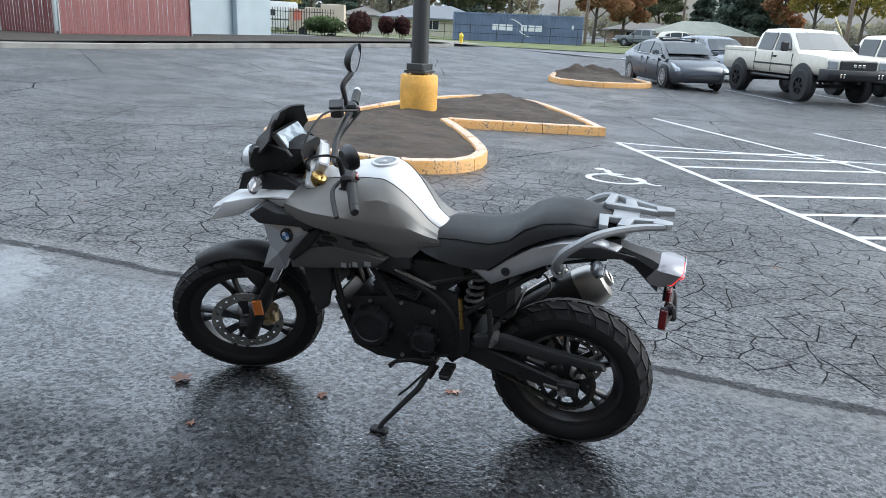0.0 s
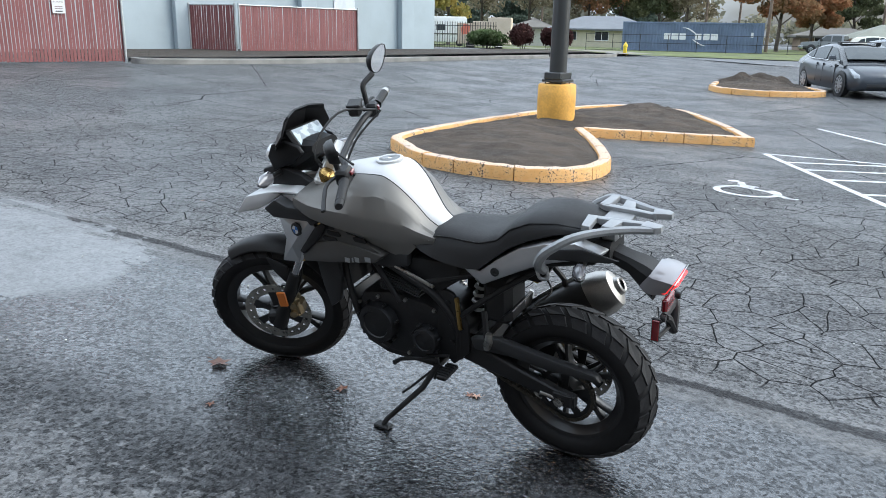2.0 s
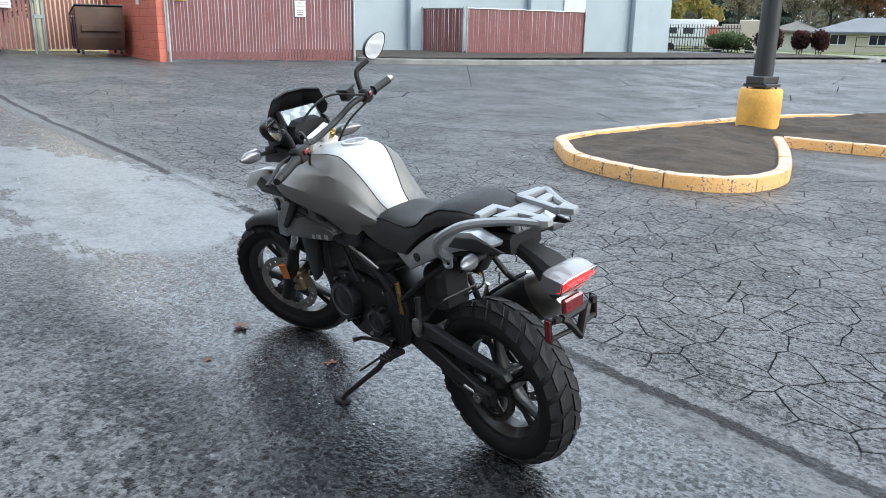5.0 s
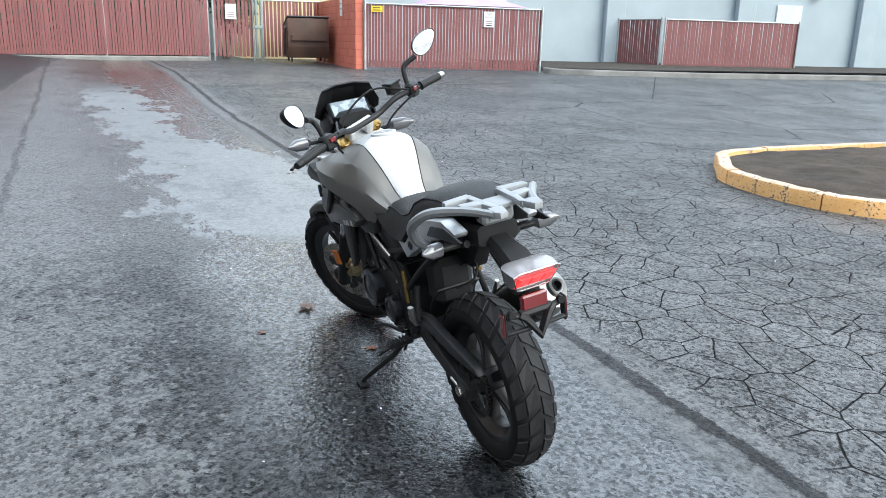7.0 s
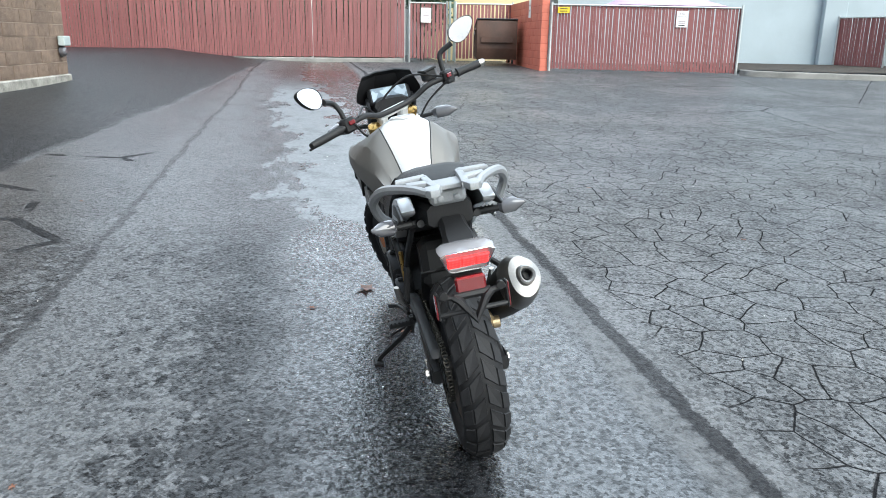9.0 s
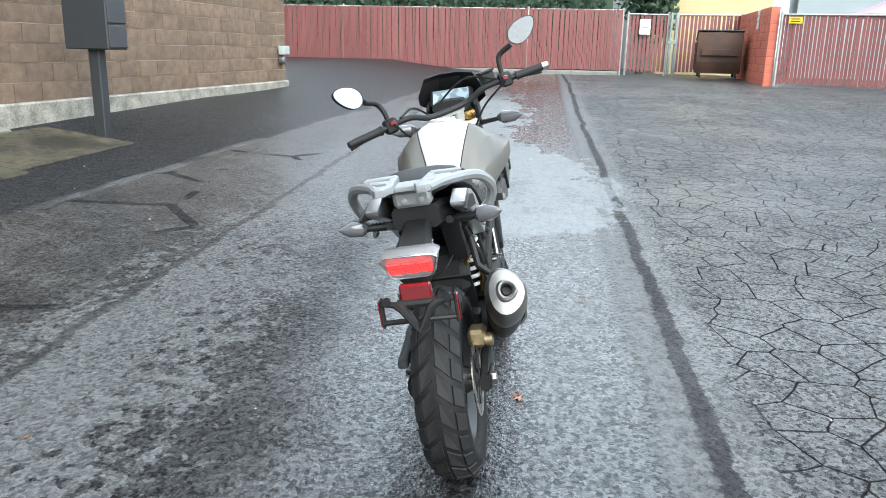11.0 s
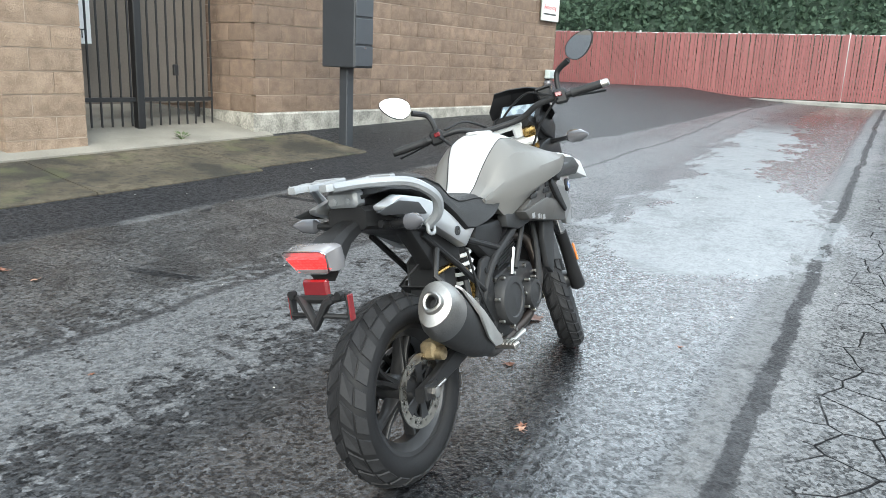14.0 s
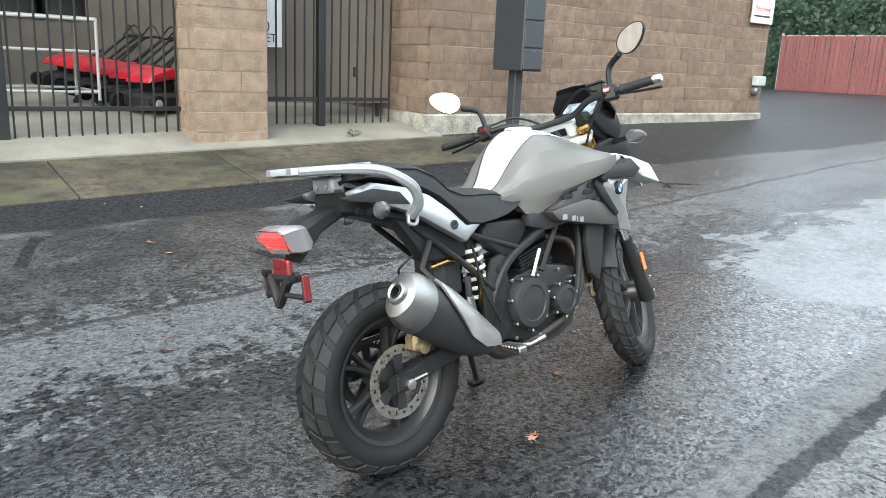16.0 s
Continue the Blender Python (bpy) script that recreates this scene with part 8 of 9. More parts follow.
# far tree line
blobs = []
rnd = random.Random(9)
for i in range(70):
    x = -190 + 300 * i / 70
    tall = 0.55 if x > -56 else 2.1
    blobs.append(((x, 170 + rnd.uniform(-8, 8), 4.2 * tall), (4.5, 4, tall * rnd.uniform(4.0, 6.6))))
tagged(leaf_cloud("far_woods", blobs, 26000, 1.1, leaf_mat("hazy_woods", (0.22, 0.22, 0.15), (0.32, 0.29, 0.19), (0.25, 0.24, 0.19)), 77), "hazy line of distant autumn woods", "woods", kind="stuff")

# cedar hedge behind the red fence
blobs = []
for i in range(26):
    y = -13.5 + 0.64 * i
    blobs.append(((-24.9, y, 2.4), (0.75, 0.42, 2.3)))
    blobs.append(((-24.9, y + 0.2, 4.1), (0.55, 0.34, 1.6)))
hd = tagged(leaf_cloud("hedge", blobs, 26000, 0.15, L_HEDGE, 3), "tall dense green cedar hedge behind the fence", "hedge", kind="stuff")
# darker green box fills the hedge, standing for shade between the leaves
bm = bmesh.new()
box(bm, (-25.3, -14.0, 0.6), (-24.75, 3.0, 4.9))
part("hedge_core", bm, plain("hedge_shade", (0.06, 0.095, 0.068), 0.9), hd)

for x, y, sx, sy, sz, lv, lab, n in ((-22.1, 35.0, 1.25, 0.8, 0.85, L_SHRUB, "low variegated green hedge by the building", 5200), (-21.0, 36.8, 0.72, 0.7, 1.12, L_PURPLE, "rounded dark red shrub in the bed", 4600), (-19.95, 37.7, 0.5, 0.6, 1.0, L_PURPLE, "clipped dark purple shrub in the bed", 3200), (-19.25, 38.2, 0.5, 0.6, 1.0, L_PURPLE, "clipped dark purple shrub in the bed", 3200)):
    bush(x, y, sx, sy, sz, lv, lab, int(-x * 10), n)

# ---- hydrant ----
M_HYD = plain("hydrant_yellow", (0.70, 0.52, 0.03), 0.45, vary=0.1)
hy = thing("fire_hydrant", on_ground(-16.15, 39.1, 20, 0.0), "bright yellow fire hydrant by the road", "fire hydrant")
bm = bmesh.new()
lathe(bm, [(0, 0), (0.15, 0), (0.15, 0.05), (0.10, 0.06), (0.10, 0.42), (0.13, 0.44), (0.13, 0.48), (0.11, 0.52), (0.07, 0.60), (0.03, 0.62), (0.03, 0.68), (0, 0.68)], 20, Matrix.Rotation(radians(90), 4, 'X'))
part("barrel", bm, M_HYD, hy)
for s in (1, -1):
    bm = bmesh.new()
    lathe(bm, [(0, s * 0.08), (0.055, s * 0.08), (0.055, s * 0.19), (0.02, s * 0.20), (0, s * 0.20)], 14, Matrix.Translation((0, 0, 0.36)))
    bmesh.ops.recalc_face_normals(bm, faces=bm.faces[:])
    part("outlet", bm, M_HYD, hy)

# ---- iron fence by the grey building corner ----
fe = thing("iron_fence", on_ground(-25.3, 34.5), "low black iron picket fence by the grey building", "fence")
bm = bmesh.new()
box(bm, (-0.012, -0.012, 0.0), (0.012, 0.012, 1.35))
pm = mesh_of("picket", bm, M_IRON, 0)
for i in range(26):
    piece("picket", pm, fe, pose(0.13 * i, 0.05 * i, 0.05))
for z in (0.2, 1.2):
    bm = bmesh.new()
    tube(bm, [(0, 0, z), (3.3, 1.27, z)], 0.018, 6)
    part("rail", bm, M_IRON, fe)

# ---- rubbish bin, notices, canopy, cream building ----
M_BIN = plain("brown_bin_steel", (0.085, 0.045, 0.03), 0.55, vary=0.3, coarse=2, fine=40, bump=0.25)
dm_ = thing("dumpster", pose(-22.62, 6.15, 0.70, 0, 0, -3), "brown steel dumpster with black plastic lids", "dumpster")
bm = bmesh.new()
prism(bm, [(-0.62, 0.12), (0.45, 0.12), (0.52, 0.45), (0.52, 1.28), (-0.62, 1.05), (-0.62, 0.5)], -0.62, 0.62, Matrix(), bevel=0.015)
part("bin", bm, M_BIN, dm_)
for x in (-0.45, 0.0, 0.4):
    bm = bmesh.new()
    box(bm, (x - 0.03, -0.65, 0.2), (x + 0.03, -0.622, 1.0), bevel=0.006)
    part("rib", bm, M_BIN, dm_)
bm = bmesh.new()
box(bm, (0.523, -0.5, 0.62), (0.60, 0.5, 0.80), bevel=0.01)
part("fork_pocket", bm, M_BIN, dm_)
M_LID = plain("black_lid", (0.03, 0.032, 0.035), 0.5)
for s in (-1, 1):
    bm = bmesh.new()
    lid = Matrix.Translation((-0.05, s * 0.32, 1.185)) @ Matrix.Rotation(radians(-11.5), 4, 'Y')
    box(bm, (-0.66, -0.315, 0), (0.62, 0.315, 0.035), lid, bevel=0.012)
    for i in range(6):
        box(bm, (-0.6, -0.27 + 0.1 * i, 0.035), (0.56, -0.24 + 0.1 * i, 0.055), lid, bevel=0.006)
    part("lid", bm, M_LID, dm_, "ribbed black plastic lid")
for x in (-0.5, 0.42):
    for y in (-0.5, 0.5):
        bm = bmesh.new()
        lathe(bm, [(0, y - 0.03), (0.06, y - 0.03), (0.06, y + 0.03), (0, y + 0.03)], 14, Matrix.Translation((x, 0, 0.06)))
        part("castor", bm, M_GREYP, dm_)
for x, y0, z, w_, h_ in ((-0.5, -0.628, 0.86, 0.10, 0.12), (-0.18, -0.628, 0.80, 0.15, 0.24), (0.2, -0.628, 0.92, 0.08, 0.12)):
    bm = bmesh.new()
    box(bm, (x, y0 - 0.004, z), (x + w_, y0, z + h_))
    part("sticker", bm, M_SIGNW, dm_, "white sticker", smooth=0)


def notice(name, m, w, h, bars, label, board=None):
    g = thing(name, m, label, "sign")
    bm = bmesh.new()
    box(bm, (-w / 2, -0.004, -h / 2), (w / 2, 0.004, h / 2), bevel=0.002)
    part("board", bm, board or M_SIGNW, g)
    for z, bw, bh, mt_ in bars:
        bm = bmesh.new()
        box(bm, (-bw / 2, -0.0075, z - bh / 2), (bw / 2, -0.0045, z + bh / 2))
        part("lettering_bar", bm, mt_, g, smooth=0)
    return g


M_DIM = plain("faded_ink", (0.30, 0.24, 0.24), 0.6)
nt = notice("notice", pose(-18.70, 10.58, 2.02, 0, 0, 78.5), 0.30, 0.42, ((-0.05, 0.18, 0.02, M_DIM), (-0.10, 0.18, 0.02, M_DIM), (-0.16, 0.16, 0.025, M_INK)), "white no parking notice wired to the red fence")
words(nt, "NO", 0.085, M_DIM, Matrix.Translation((0, -0.006, 0.14)) @ Matrix.Rotation(radians(90), 4, 'X'))
words(nt, "PARKING", 0.055, M_DIM, Matrix.Translation((0, -0.006, 0.06)) @ Matrix.Rotation(radians(90), 4, 'X'))
nt = notice("notice", pose(-24.02, 4.05, 2.15, 0, 0, 96), 0.34, 0.46, ((-0.02, 0.2, 0.03, M_DIM), (-0.09, 0.22, 0.025, M_DIM), (-0.15, 0.22, 0.02, M_DIM)), "white notice on the slatted gate")
words(nt, "NO", 0.09, M_DIM, Matrix.Translation((0, -0.006, 0.10)) @ Matrix.Rotation(radians(90), 4, 'X'))
notice("notice", pose(-19.33, 7.5, 2.22, 0, 0, 78.5), 0.32, 0.16, ((0.03, 0.2, 0.02, M_INK), (-0.03, 0.2, 0.02, M_INK)), "small yellow notice on the red fence", M_HYD)
notice("notice", pose(-21.2, 6.93, 2.3, 0, 0, 0), 0.30, 0.50, ((0.1, 0.2, 0.03, M_DIM), (-0.05, 0.2, 0.03, M_DIM)), "tall white notice on the orange wall")

M_GALVG = plain("greenish_gate_steel", (0.32, 0.38, 0.36), 0.5, 0.5)
gp_ = thing("gate_posts", pose(-24.2, 4.85, 0.70), "greenish steel gate posts with latch", "gate post")
for dx, dy in ((0, 0), (-0.05, 0.16)):
    bm = bmesh.new()
    tube(bm, [(dx, dy, 0), (dx, dy, 1.9)], 0.045, 12)
    part("post", bm, M_GALVG, gp_)
bm = bmesh.new()
box(bm, (-0.02, -0.08, 0.95), (0.07, 0.2, 1.05), bevel=0.01)
part("latch", bm, M_GALVG, gp_)

bm = bmesh.new()
box(bm, (-36, 4.6, 0.4), (-26.5, 8.2, 6.5))
cream = tagged(part("wall_cream_building", bm, plain("cream_render", (0.62, 0.52, 0.30), 0.8, vary=0.08, coarse=1), smooth=0), "cream rendered building behind the gate", "building", kind="structure")
cv = thing("canopy", pose(-21.9, 11.0, 0.6), "pale lilac pop-up canopy inside the enclosure", "canopy")
bm = bmesh.new()
vs = [bm.verts.new(p) for p in ((-1.5, -1.6, 1.85), (1.5, -1.6, 1.85), (1.5, 1.6, 1.85), (-1.5, 1.6, 1.85), (0, 0, 2.75))]
for i in range(4):
    bm.faces.new((vs[i], vs[(i + 1) % 4], vs[4]))
bmesh.ops.subdivide_edges(bm, edges=bm.edges[:], cuts=3, use_grid_fill=True)
for v in bm.verts:
    q = max(abs(v.co.x) / 1.5, abs(v.co.y) / 1.6)
    v.co.z -= 0.12 * math.sin(math.pi * q)
bmesh.ops.solidify(bm, geom=bm.faces[:], thickness=0.01)
part("roof_cloth", bm, plain("lilac_cloth", (0.42, 0.30, 0.42), 0.7, vary=0.08), cv, "lilac cloth roof", smooth=60)
for x in (-1.45, 1.45):
    for y in (-1.55, 1.55):
        bm = bmesh.new()
        tube(bm, [(x, y, 0), (x, y, 1.87)], 0.02, 8)
        part("leg", bm, M_CART, cv)

# ---- container with plain shapes for its marks ----
M_CONT = plain("container_blue", (0.135, 0.175, 0.255), 0.55, vary=0.16, coarse=0.7, fine=20)
cn = thing("shipping_container", pose(-23.9, 71.2, 0.14, 0, 0, 17), "blue corrugated shipping container with white marks", "shipping container")
half = 6.1
bm = bmesh.new()
rings = []
n = 44
for i in range(n):
    x0 = -half + 0.1 + (2 * half - 0.2) * i / n
    p = (2 * half - 0.2) / n
    for f, d in ((0.0, 0.0), (0.30, 0.0), (0.45, 0.05), (0.85, 0.05)):
        rings.append([Vector((x0 + f * p, d, 0.15)), Vector((x0 + f * p, d, 2.45)), Vector((x0 + f * p, 2.4, 2.45)), Vector((x0 + f * p, 2.4, 0.15))])
ring_skin(bm, rings)
bmesh.ops.recalc_face_normals(bm, faces=bm.faces[:])
part("corrugated_wall", bm, M_CONT, cn, smooth=0)
for a, b in (((-half, -0.02, 0.0), (half, 0.12, 0.16)), ((-half, -0.02, 2.43), (half, 0.12, 2.58)), ((-half, -0.02, 0.16), (-half + 0.14, 0.14, 2.43)), ((half - 0.14, -0.02, 0.16), (half, 0.14, 2.43))):
    bm = bmesh.new()
    box(bm, a, b, bevel=0.01)
    part("frame_bar", bm, M_CONT, cn)
for i, (x, w_) in enumerate(((-2.35, 0.55), (-1.7, 0.6), (-1.0, 0.55), (0.35, 0.55), (1.05, 0.55), (1.7, 0.6))):
    bm = bmesh.new()
    box(bm, (x, -0.012, 1.05), (x + w_, -0.004, 1.60))
    part("white_bar", bm, M_SIGNW, cn, "white bar in place of a letter", smooth=0)
bm = bmesh.new()
for s, c in ((1, Vector((-0.15, -0.012, 1.55))), (-1, Vector((0.75, -0.012, 1.1)))):
    pts = [c + Vector((s * 1.0 * (f - 0.5) * -1.2, 0, s * 0.55 * math.sin(math.pi * f * 0.5))) for f in [i / 8 for i in range(9)]]
    tube(bm, pts, [0.02, 0.05, 0.06, 0.06, 0.05, 0.05, 0.04, 0.03, 0.015], 6)
part("white_swoosh", bm, M_SIGNW, cn, "white curved stripe", smooth=0)
bm = bmesh.new()
box(bm, (half - 1.05, -0.012, 1.35), (half - 0.85, -0.004, 1.75))
part("white_mark", bm, M_SIGNW, cn, smooth=0)
ff = thing("wire_fence", pose(-31.5, 65.6, 0.12, 0, 0, 13), "thin dark wire fence before the container", "fence")
bm = bmesh.new()
tube(bm, [(0, 0, 0), (0, 0, 1.5)], 0.03, 6)
pm = mesh_of("post", bm, M_IRON)
for i in range(9):
    piece("post", pm, ff, pose(2.4 * i, 0, 0))
for z in (0.1, 0.75, 1.45):
    bm = bmesh.new()
    tube(bm, [(0, 0, z), (19.2, 0, z)], 0.02, 5)
    part("rail", bm, M_IRON, ff)

# ---- houses ----
M_ROOF = plain("grey_shingle", (0.16, 0.17, 0.185), 0.85, vary=0.12, coarse=1, fine=15, bump=0.3)
M_ROOFP = plain("pale_shingle", (0.25, 0.26, 0.22), 0.85, vary=0.12, coarse=1, fine=15, bump=0.3)
M_ROOFB = plain("brown_grey_shingle", (0.135, 0.125, 0.11), 0.85, vary=0.15, coarse=1, fine=15, bump=0.3)
M_DARKWIN = Nodes("dark_window").principled((0.03, 0.035, 0.04), 0.08)


def house(x, y, length, depth, wall_h, roof_h, wall_mat, roof_mat, label, turn=0, windows=4, z=0.0):
    g = thing("house", pose(x, y, z, 0, 0, turn), label, "house", "houses behind the road")
    bm = bmesh.new()
    box(bm, (-length / 2, 0, 0), (length / 2, depth, wall_h))
    part("wall", bm, wall_mat, g, smooth=0)
    bm = bmesh.new()
    e = 0.6
    z0, z1 = wall_h - 0.05, wall_h + roof_h
    a = [(-length / 2 - e, -e, z0), (length / 2 + e, -e, z0), (length / 2 + e, depth + e, z0), (-length / 2 - e, depth + e, z0)]
    b = [(-length / 2 + depth * 0.42, depth / 2, z1), (length / 2 - depth * 0.42, depth / 2, z1)]
    va, vb = [bm.verts.new(p) for p in a], [bm.verts.new(p) for p in b]
    vc = [bm.verts.new((p[0], p[1], p[2] - 0.18)) for p in a]
    bm.faces.new((va[0], va[1], vb[1], vb[0]))
    bm.faces.new((va[1], va[2], vb[1]))
    bm.faces.new((va[2], va[3], vb[0], vb[1]))
    bm.faces.new((va[3], va[0], vb[0]))
    for i in range(4):
        bm.faces.new((va[i], vc[i], vc[(i + 1) % 4], va[(i + 1) % 4]))
    bm.faces.new(vc)
    bmesh.ops.recalc_face_normals(bm, faces=bm.faces[:])
    part("roof", bm, roof_mat, g, smooth=0)
    for i in range(windows):
        wx = -length / 2 + length * (i + 0.6) / (windows + 0.2)
        bm = bmesh.new()
        for q in ((-0.75, 0.9, 0.75, 0.96), (-0.75, 1.84, 0.75, 1.9), (-0.75, 0.96, -0.69, 1.84), (0.69, 0.96, 0.75, 1.84), (-0.03, 0.96, 0.03, 1.84)):
            box(bm, (wx + q[0], -0.05, q[1]), (wx + q[2], 0.0, q[3]))
        wn = part("window", bm, M_SIGNW, g, smooth=0)
        bm = bmesh.new()
        box(bm, (wx - 0.69, -0.02, 0.96), (wx + 0.69, -0.004, 1.84))
        part("pane", bm, M_DARKWIN, wn, smooth=0)
    return g


house(-36.6, 79.6, 11, 8, 2.2, 1.35, plain("cream_siding", (0.55, 0.50, 0.37), 0.7, vary=0.08), M_ROOF, "low cream house with blue-grey shingle roof", turn=25, windows=3, z=-0.05)
house(-43.7, 76.6, 4.4, 6, 2.2, 0.95, plain("pale_siding", (0.55, 0.53, 0.45), 0.7, vary=0.08), M_ROOFB, "low pale garage with a brown-grey roof", turn=27, windows=0)
house(-8.7, 91, 10.5, 8, 2.1, 1.45, plain("brown_siding", (0.20, 0.14, 0.10), 0.8, vary=0.1), M_ROOFP, "low brown house with wide pale roof", turn=20, windows=4, z=-0.55)
house(-16.2, 97, 8, 6, 2.05, 0.85, plain("tan_siding", (0.26, 0.19, 0.14), 0.8, vary=0.1), M_ROOFB, "low tan house with dark roof", turn=20, windows=2, z=-0.2)
fb = thing("board_fence", pose(-12.9, 83.6, -0.25, 0, 0, 8), "brown wooden board fence beside a house", "fence")
bm = bmesh.new()
box(bm, (-0.12, -0.02, 0), (0.12, 0.02, 1.82), bevel=0.004)
pm = mesh_of("board", bm, piece_mat("brown_board", (0.13, 0.085, 0.055), (0.20, 0.14, 0.10), 0.85))
for i in range(44):
    piece("board", pm, fb, pose(0.25 * i, 0, 0))

# ---- utility poles and wires ----
M_WOOD = plain("pole_wood", (0.16, 0.12, 0.09), 0.9, vary=0.25, coarse=3, fine=30)
tops = []
for b, far in ((0.050, 62), (0.17, 70), (-0.129, 106), (-0.56, 110), (-0.325, 96), (-0.285, 112), (-0.248, 78)):
    x = bearing(b, far)
    up_ = thing("utility_pole", on_ground(x, far), "weathered wooden utility pole with wires", "utility pole", "utility poles")
    bm = bmesh.new()
    tube(bm, [(0, 0, -0.2), (0.02, 0, 10.5)], [0.17, 0.11], 10)
    part("pole", bm, M_WOOD, up_)
    bm = bmesh.new()
    box(bm, (-1.1, -0.06, 9.7), (1.1, 0.06, 9.82), bevel=0.01)
    part("crossarm", bm, M_WOOD, up_)
    tops.append(Vector((x, far, 9.9 + ground_z(x, far))))
wr = thing("overhead_wires", None, "thin dark overhead wires between poles", "wires")
for a, b in ((0, 1), (0, 2), (2, 5), (5, 4), (4, 3)):
    for o in (-0.9, 0.0, 0.9):
        bm = bmesh.new()
        p, q = tops[a] + Vector((o, 0, 0)), tops[b] + Vector((o, 0, 0))
        tube(bm, [p.lerp(q, i / 8) - Vector((0, 0, 1.2 * 4 * (i / 8) * (1 - i / 8))) for i in range(9)], 0.02, 4)
        part("wire", bm, M_IRON, wr)
# white camper and a beige panelled trailer beyond the bed
cv_ = thing("camper_van", on_ground(-46.5, 64.0, 35), "white camper van parked beyond the road", "camper van", "parked vehicles")
bm = bmesh.new()
prism(bm, [(-2.9, 0.45), (1.5, 0.45), (2.6, 0.5), (2.75, 1.0), (2.1, 1.25), (1.95, 1.9), (2.4, 2.05), (2.4, 2.7), (2.2, 2.85), (-2.9, 2.85)], -1.1, 1.1, bevel=0.06)
part("body", bm, M_SIGNW, cv_)
for x0, x1 in ((-2.3, -1.2), (-0.6, 0.3)):
    bm = bmesh.new()
    box(bm, (x0, -1.125, 1.55), (x1, -1.095, 2.1), bevel=0.01)
    part("side_window", bm, M_DARKWIN, cv_)
bm = bmesh.new()
box(bm, (-2.85, -1.13, 1.15), (1.9, -1.10, 1.28))
part("stripe", bm, M_ROOFB, cv_, "brown stripe along the side")
for x in (-1.7, 1.7):
    bm = bmesh.new()
    lathe(bm, [(0.0, -1.12), (0.2, -1.12), (0.36, -1.1), (0.36, -0.85), (0.0, -0.85)], 20, pose(x, 0, 0.36))
    part("wheel", bm, M_TYRE, cv_)
M_BEIGE = piece_mat("weathered_beige_panel", (0.42, 0.35, 0.27), (0.52, 0.44, 0.35), 0.8, 2, 30, 0.2, 0.004, 0.12)
bt = thing("trailer", on_ground(-36.4, 56.5, 27), "beige panelled trailer with a faded red mark", "trailer")
for i, (x0, x1, z1) in enumerate(((-2.3, -1.05, 2.15), (-1.03, 0.25, 2.3), (0.27, 2.2, 2.62))):
    bm = bmesh.new()
    box(bm, (x0, -0.9, 0.45), (x1, 0.9, z1), bevel=0.04)
    part("panel_box", bm, M_BEIGE, bt)
bm = bmesh.new()
slab(bm, [(-1.9, 0), (-1.3, 0.1), (-1.2, 0.75), (-1.75, 0.9), (-2.0, 0.5)], 0.0, 0.012, Matrix.Translation((0, -0.9, 1.2)) @ Matrix.Rotation(radians(90), 4, 'X'))
part("red_mark", bm, M_ORANGE, bt, "faded red painted mark")
for x in (-1.2, 1.2):
    bm = bmesh.new()
    lathe(bm, [(0.0, -0.92), (0.2, -0.92), (0.36, -0.9), (0.36, -0.7), (0.0, -0.7)], 20, pose(x, 0, 0.36))
    part("wheel", bm, M_TYRE, bt)


# shrub and grey siding wall behind the gate
bush(-25.9, 4.0, 1.1, 1.3, 4.6, L_HEDGE, "tall dark drooping shrub behind the gate", 91, n=2600, size=0.20)
bm = bmesh.new()
box(bm, (-34.3, -6.0, 0.3), (-34.0, 4.5, 5.4))
sid = tagged(part("wall_siding", bm, plain("pale_grey_siding", (0.42, 0.44, 0.45), 0.7, vary=0.06), smooth=0), "pale grey boarded wall behind the shrub", "wall", kind="structure")
bm = bmesh.new()
box(bm, (-33.99, -6.0, 0), (-33.97, 4.5, 0.15))
board_me = mesh_of("board", bm, plain("grey_board", (0.45, 0.47, 0.48), 0.7, vary=0.06), 0)
for i in range(28):
    piece("board", board_me, sid, Matrix.Translation((0, 0, 0.5 + 0.17 * i)))


# clods and a broken stump in the far island
def clod_mesh(seed):
    rnd = random.Random(seed)
    bm = bmesh.new()
    bmesh.ops.create_icosphere(bm, subdivisions=2, radius=1.0)
    for v in bm.verts:
        v.co *= 0.75 + 0.45 * noise.noise(v.co * 1.6 + Vector((seed, 0, 0))) + rnd.uniform(-0.05, 0.05)
    return mesh_of("clod", bm, M_SOIL, 60)


for i, (x, y, sx, sz) in enumerate(((-5.4, 15.9, 0.17, 0.10), (-5.1, 16.1, 0.11, 0.07), (-5.7, 15.7, 0.10, 0.06))):
    ob = new("soil_clod", clod_mesh(i))
    ob.matrix_basis = on_ground(x, y, 40 * i, 0.20) @ Matrix.Diagonal((sx, sx * 0.8, sz, 1))
    tagged(ob, "dark clod of soil lying in the island", "soil", "soil clods")


# loose grit and small pale chips
rnd = random.Random(41)
bm = bmesh.new()
for i in range(150):
    x, y = rnd.uniform(-9, 2.2), rnd.uniform(-2.6, 9.0)
    r = rnd.uniform(0.003, 0.009)
    c = Vector((x, y, ground_z(x, y) + r * 0.5))
    vs = [bm.verts.new(c + Vector(d) * r * rnd.uniform(0.7, 1.3)) for d in ((1, 0, 0), (0, 1, 0), (-1, 0, 0), (0, -1, 0), (0, 0, 0.7), (0, 0, -0.7))]
    for a, b in ((0, 1), (1, 2), (2, 3), (3, 0)):
        bm.faces.new((vs[a], vs[b], vs[4]))
        bm.faces.new((vs[b], vs[a], vs[5]))
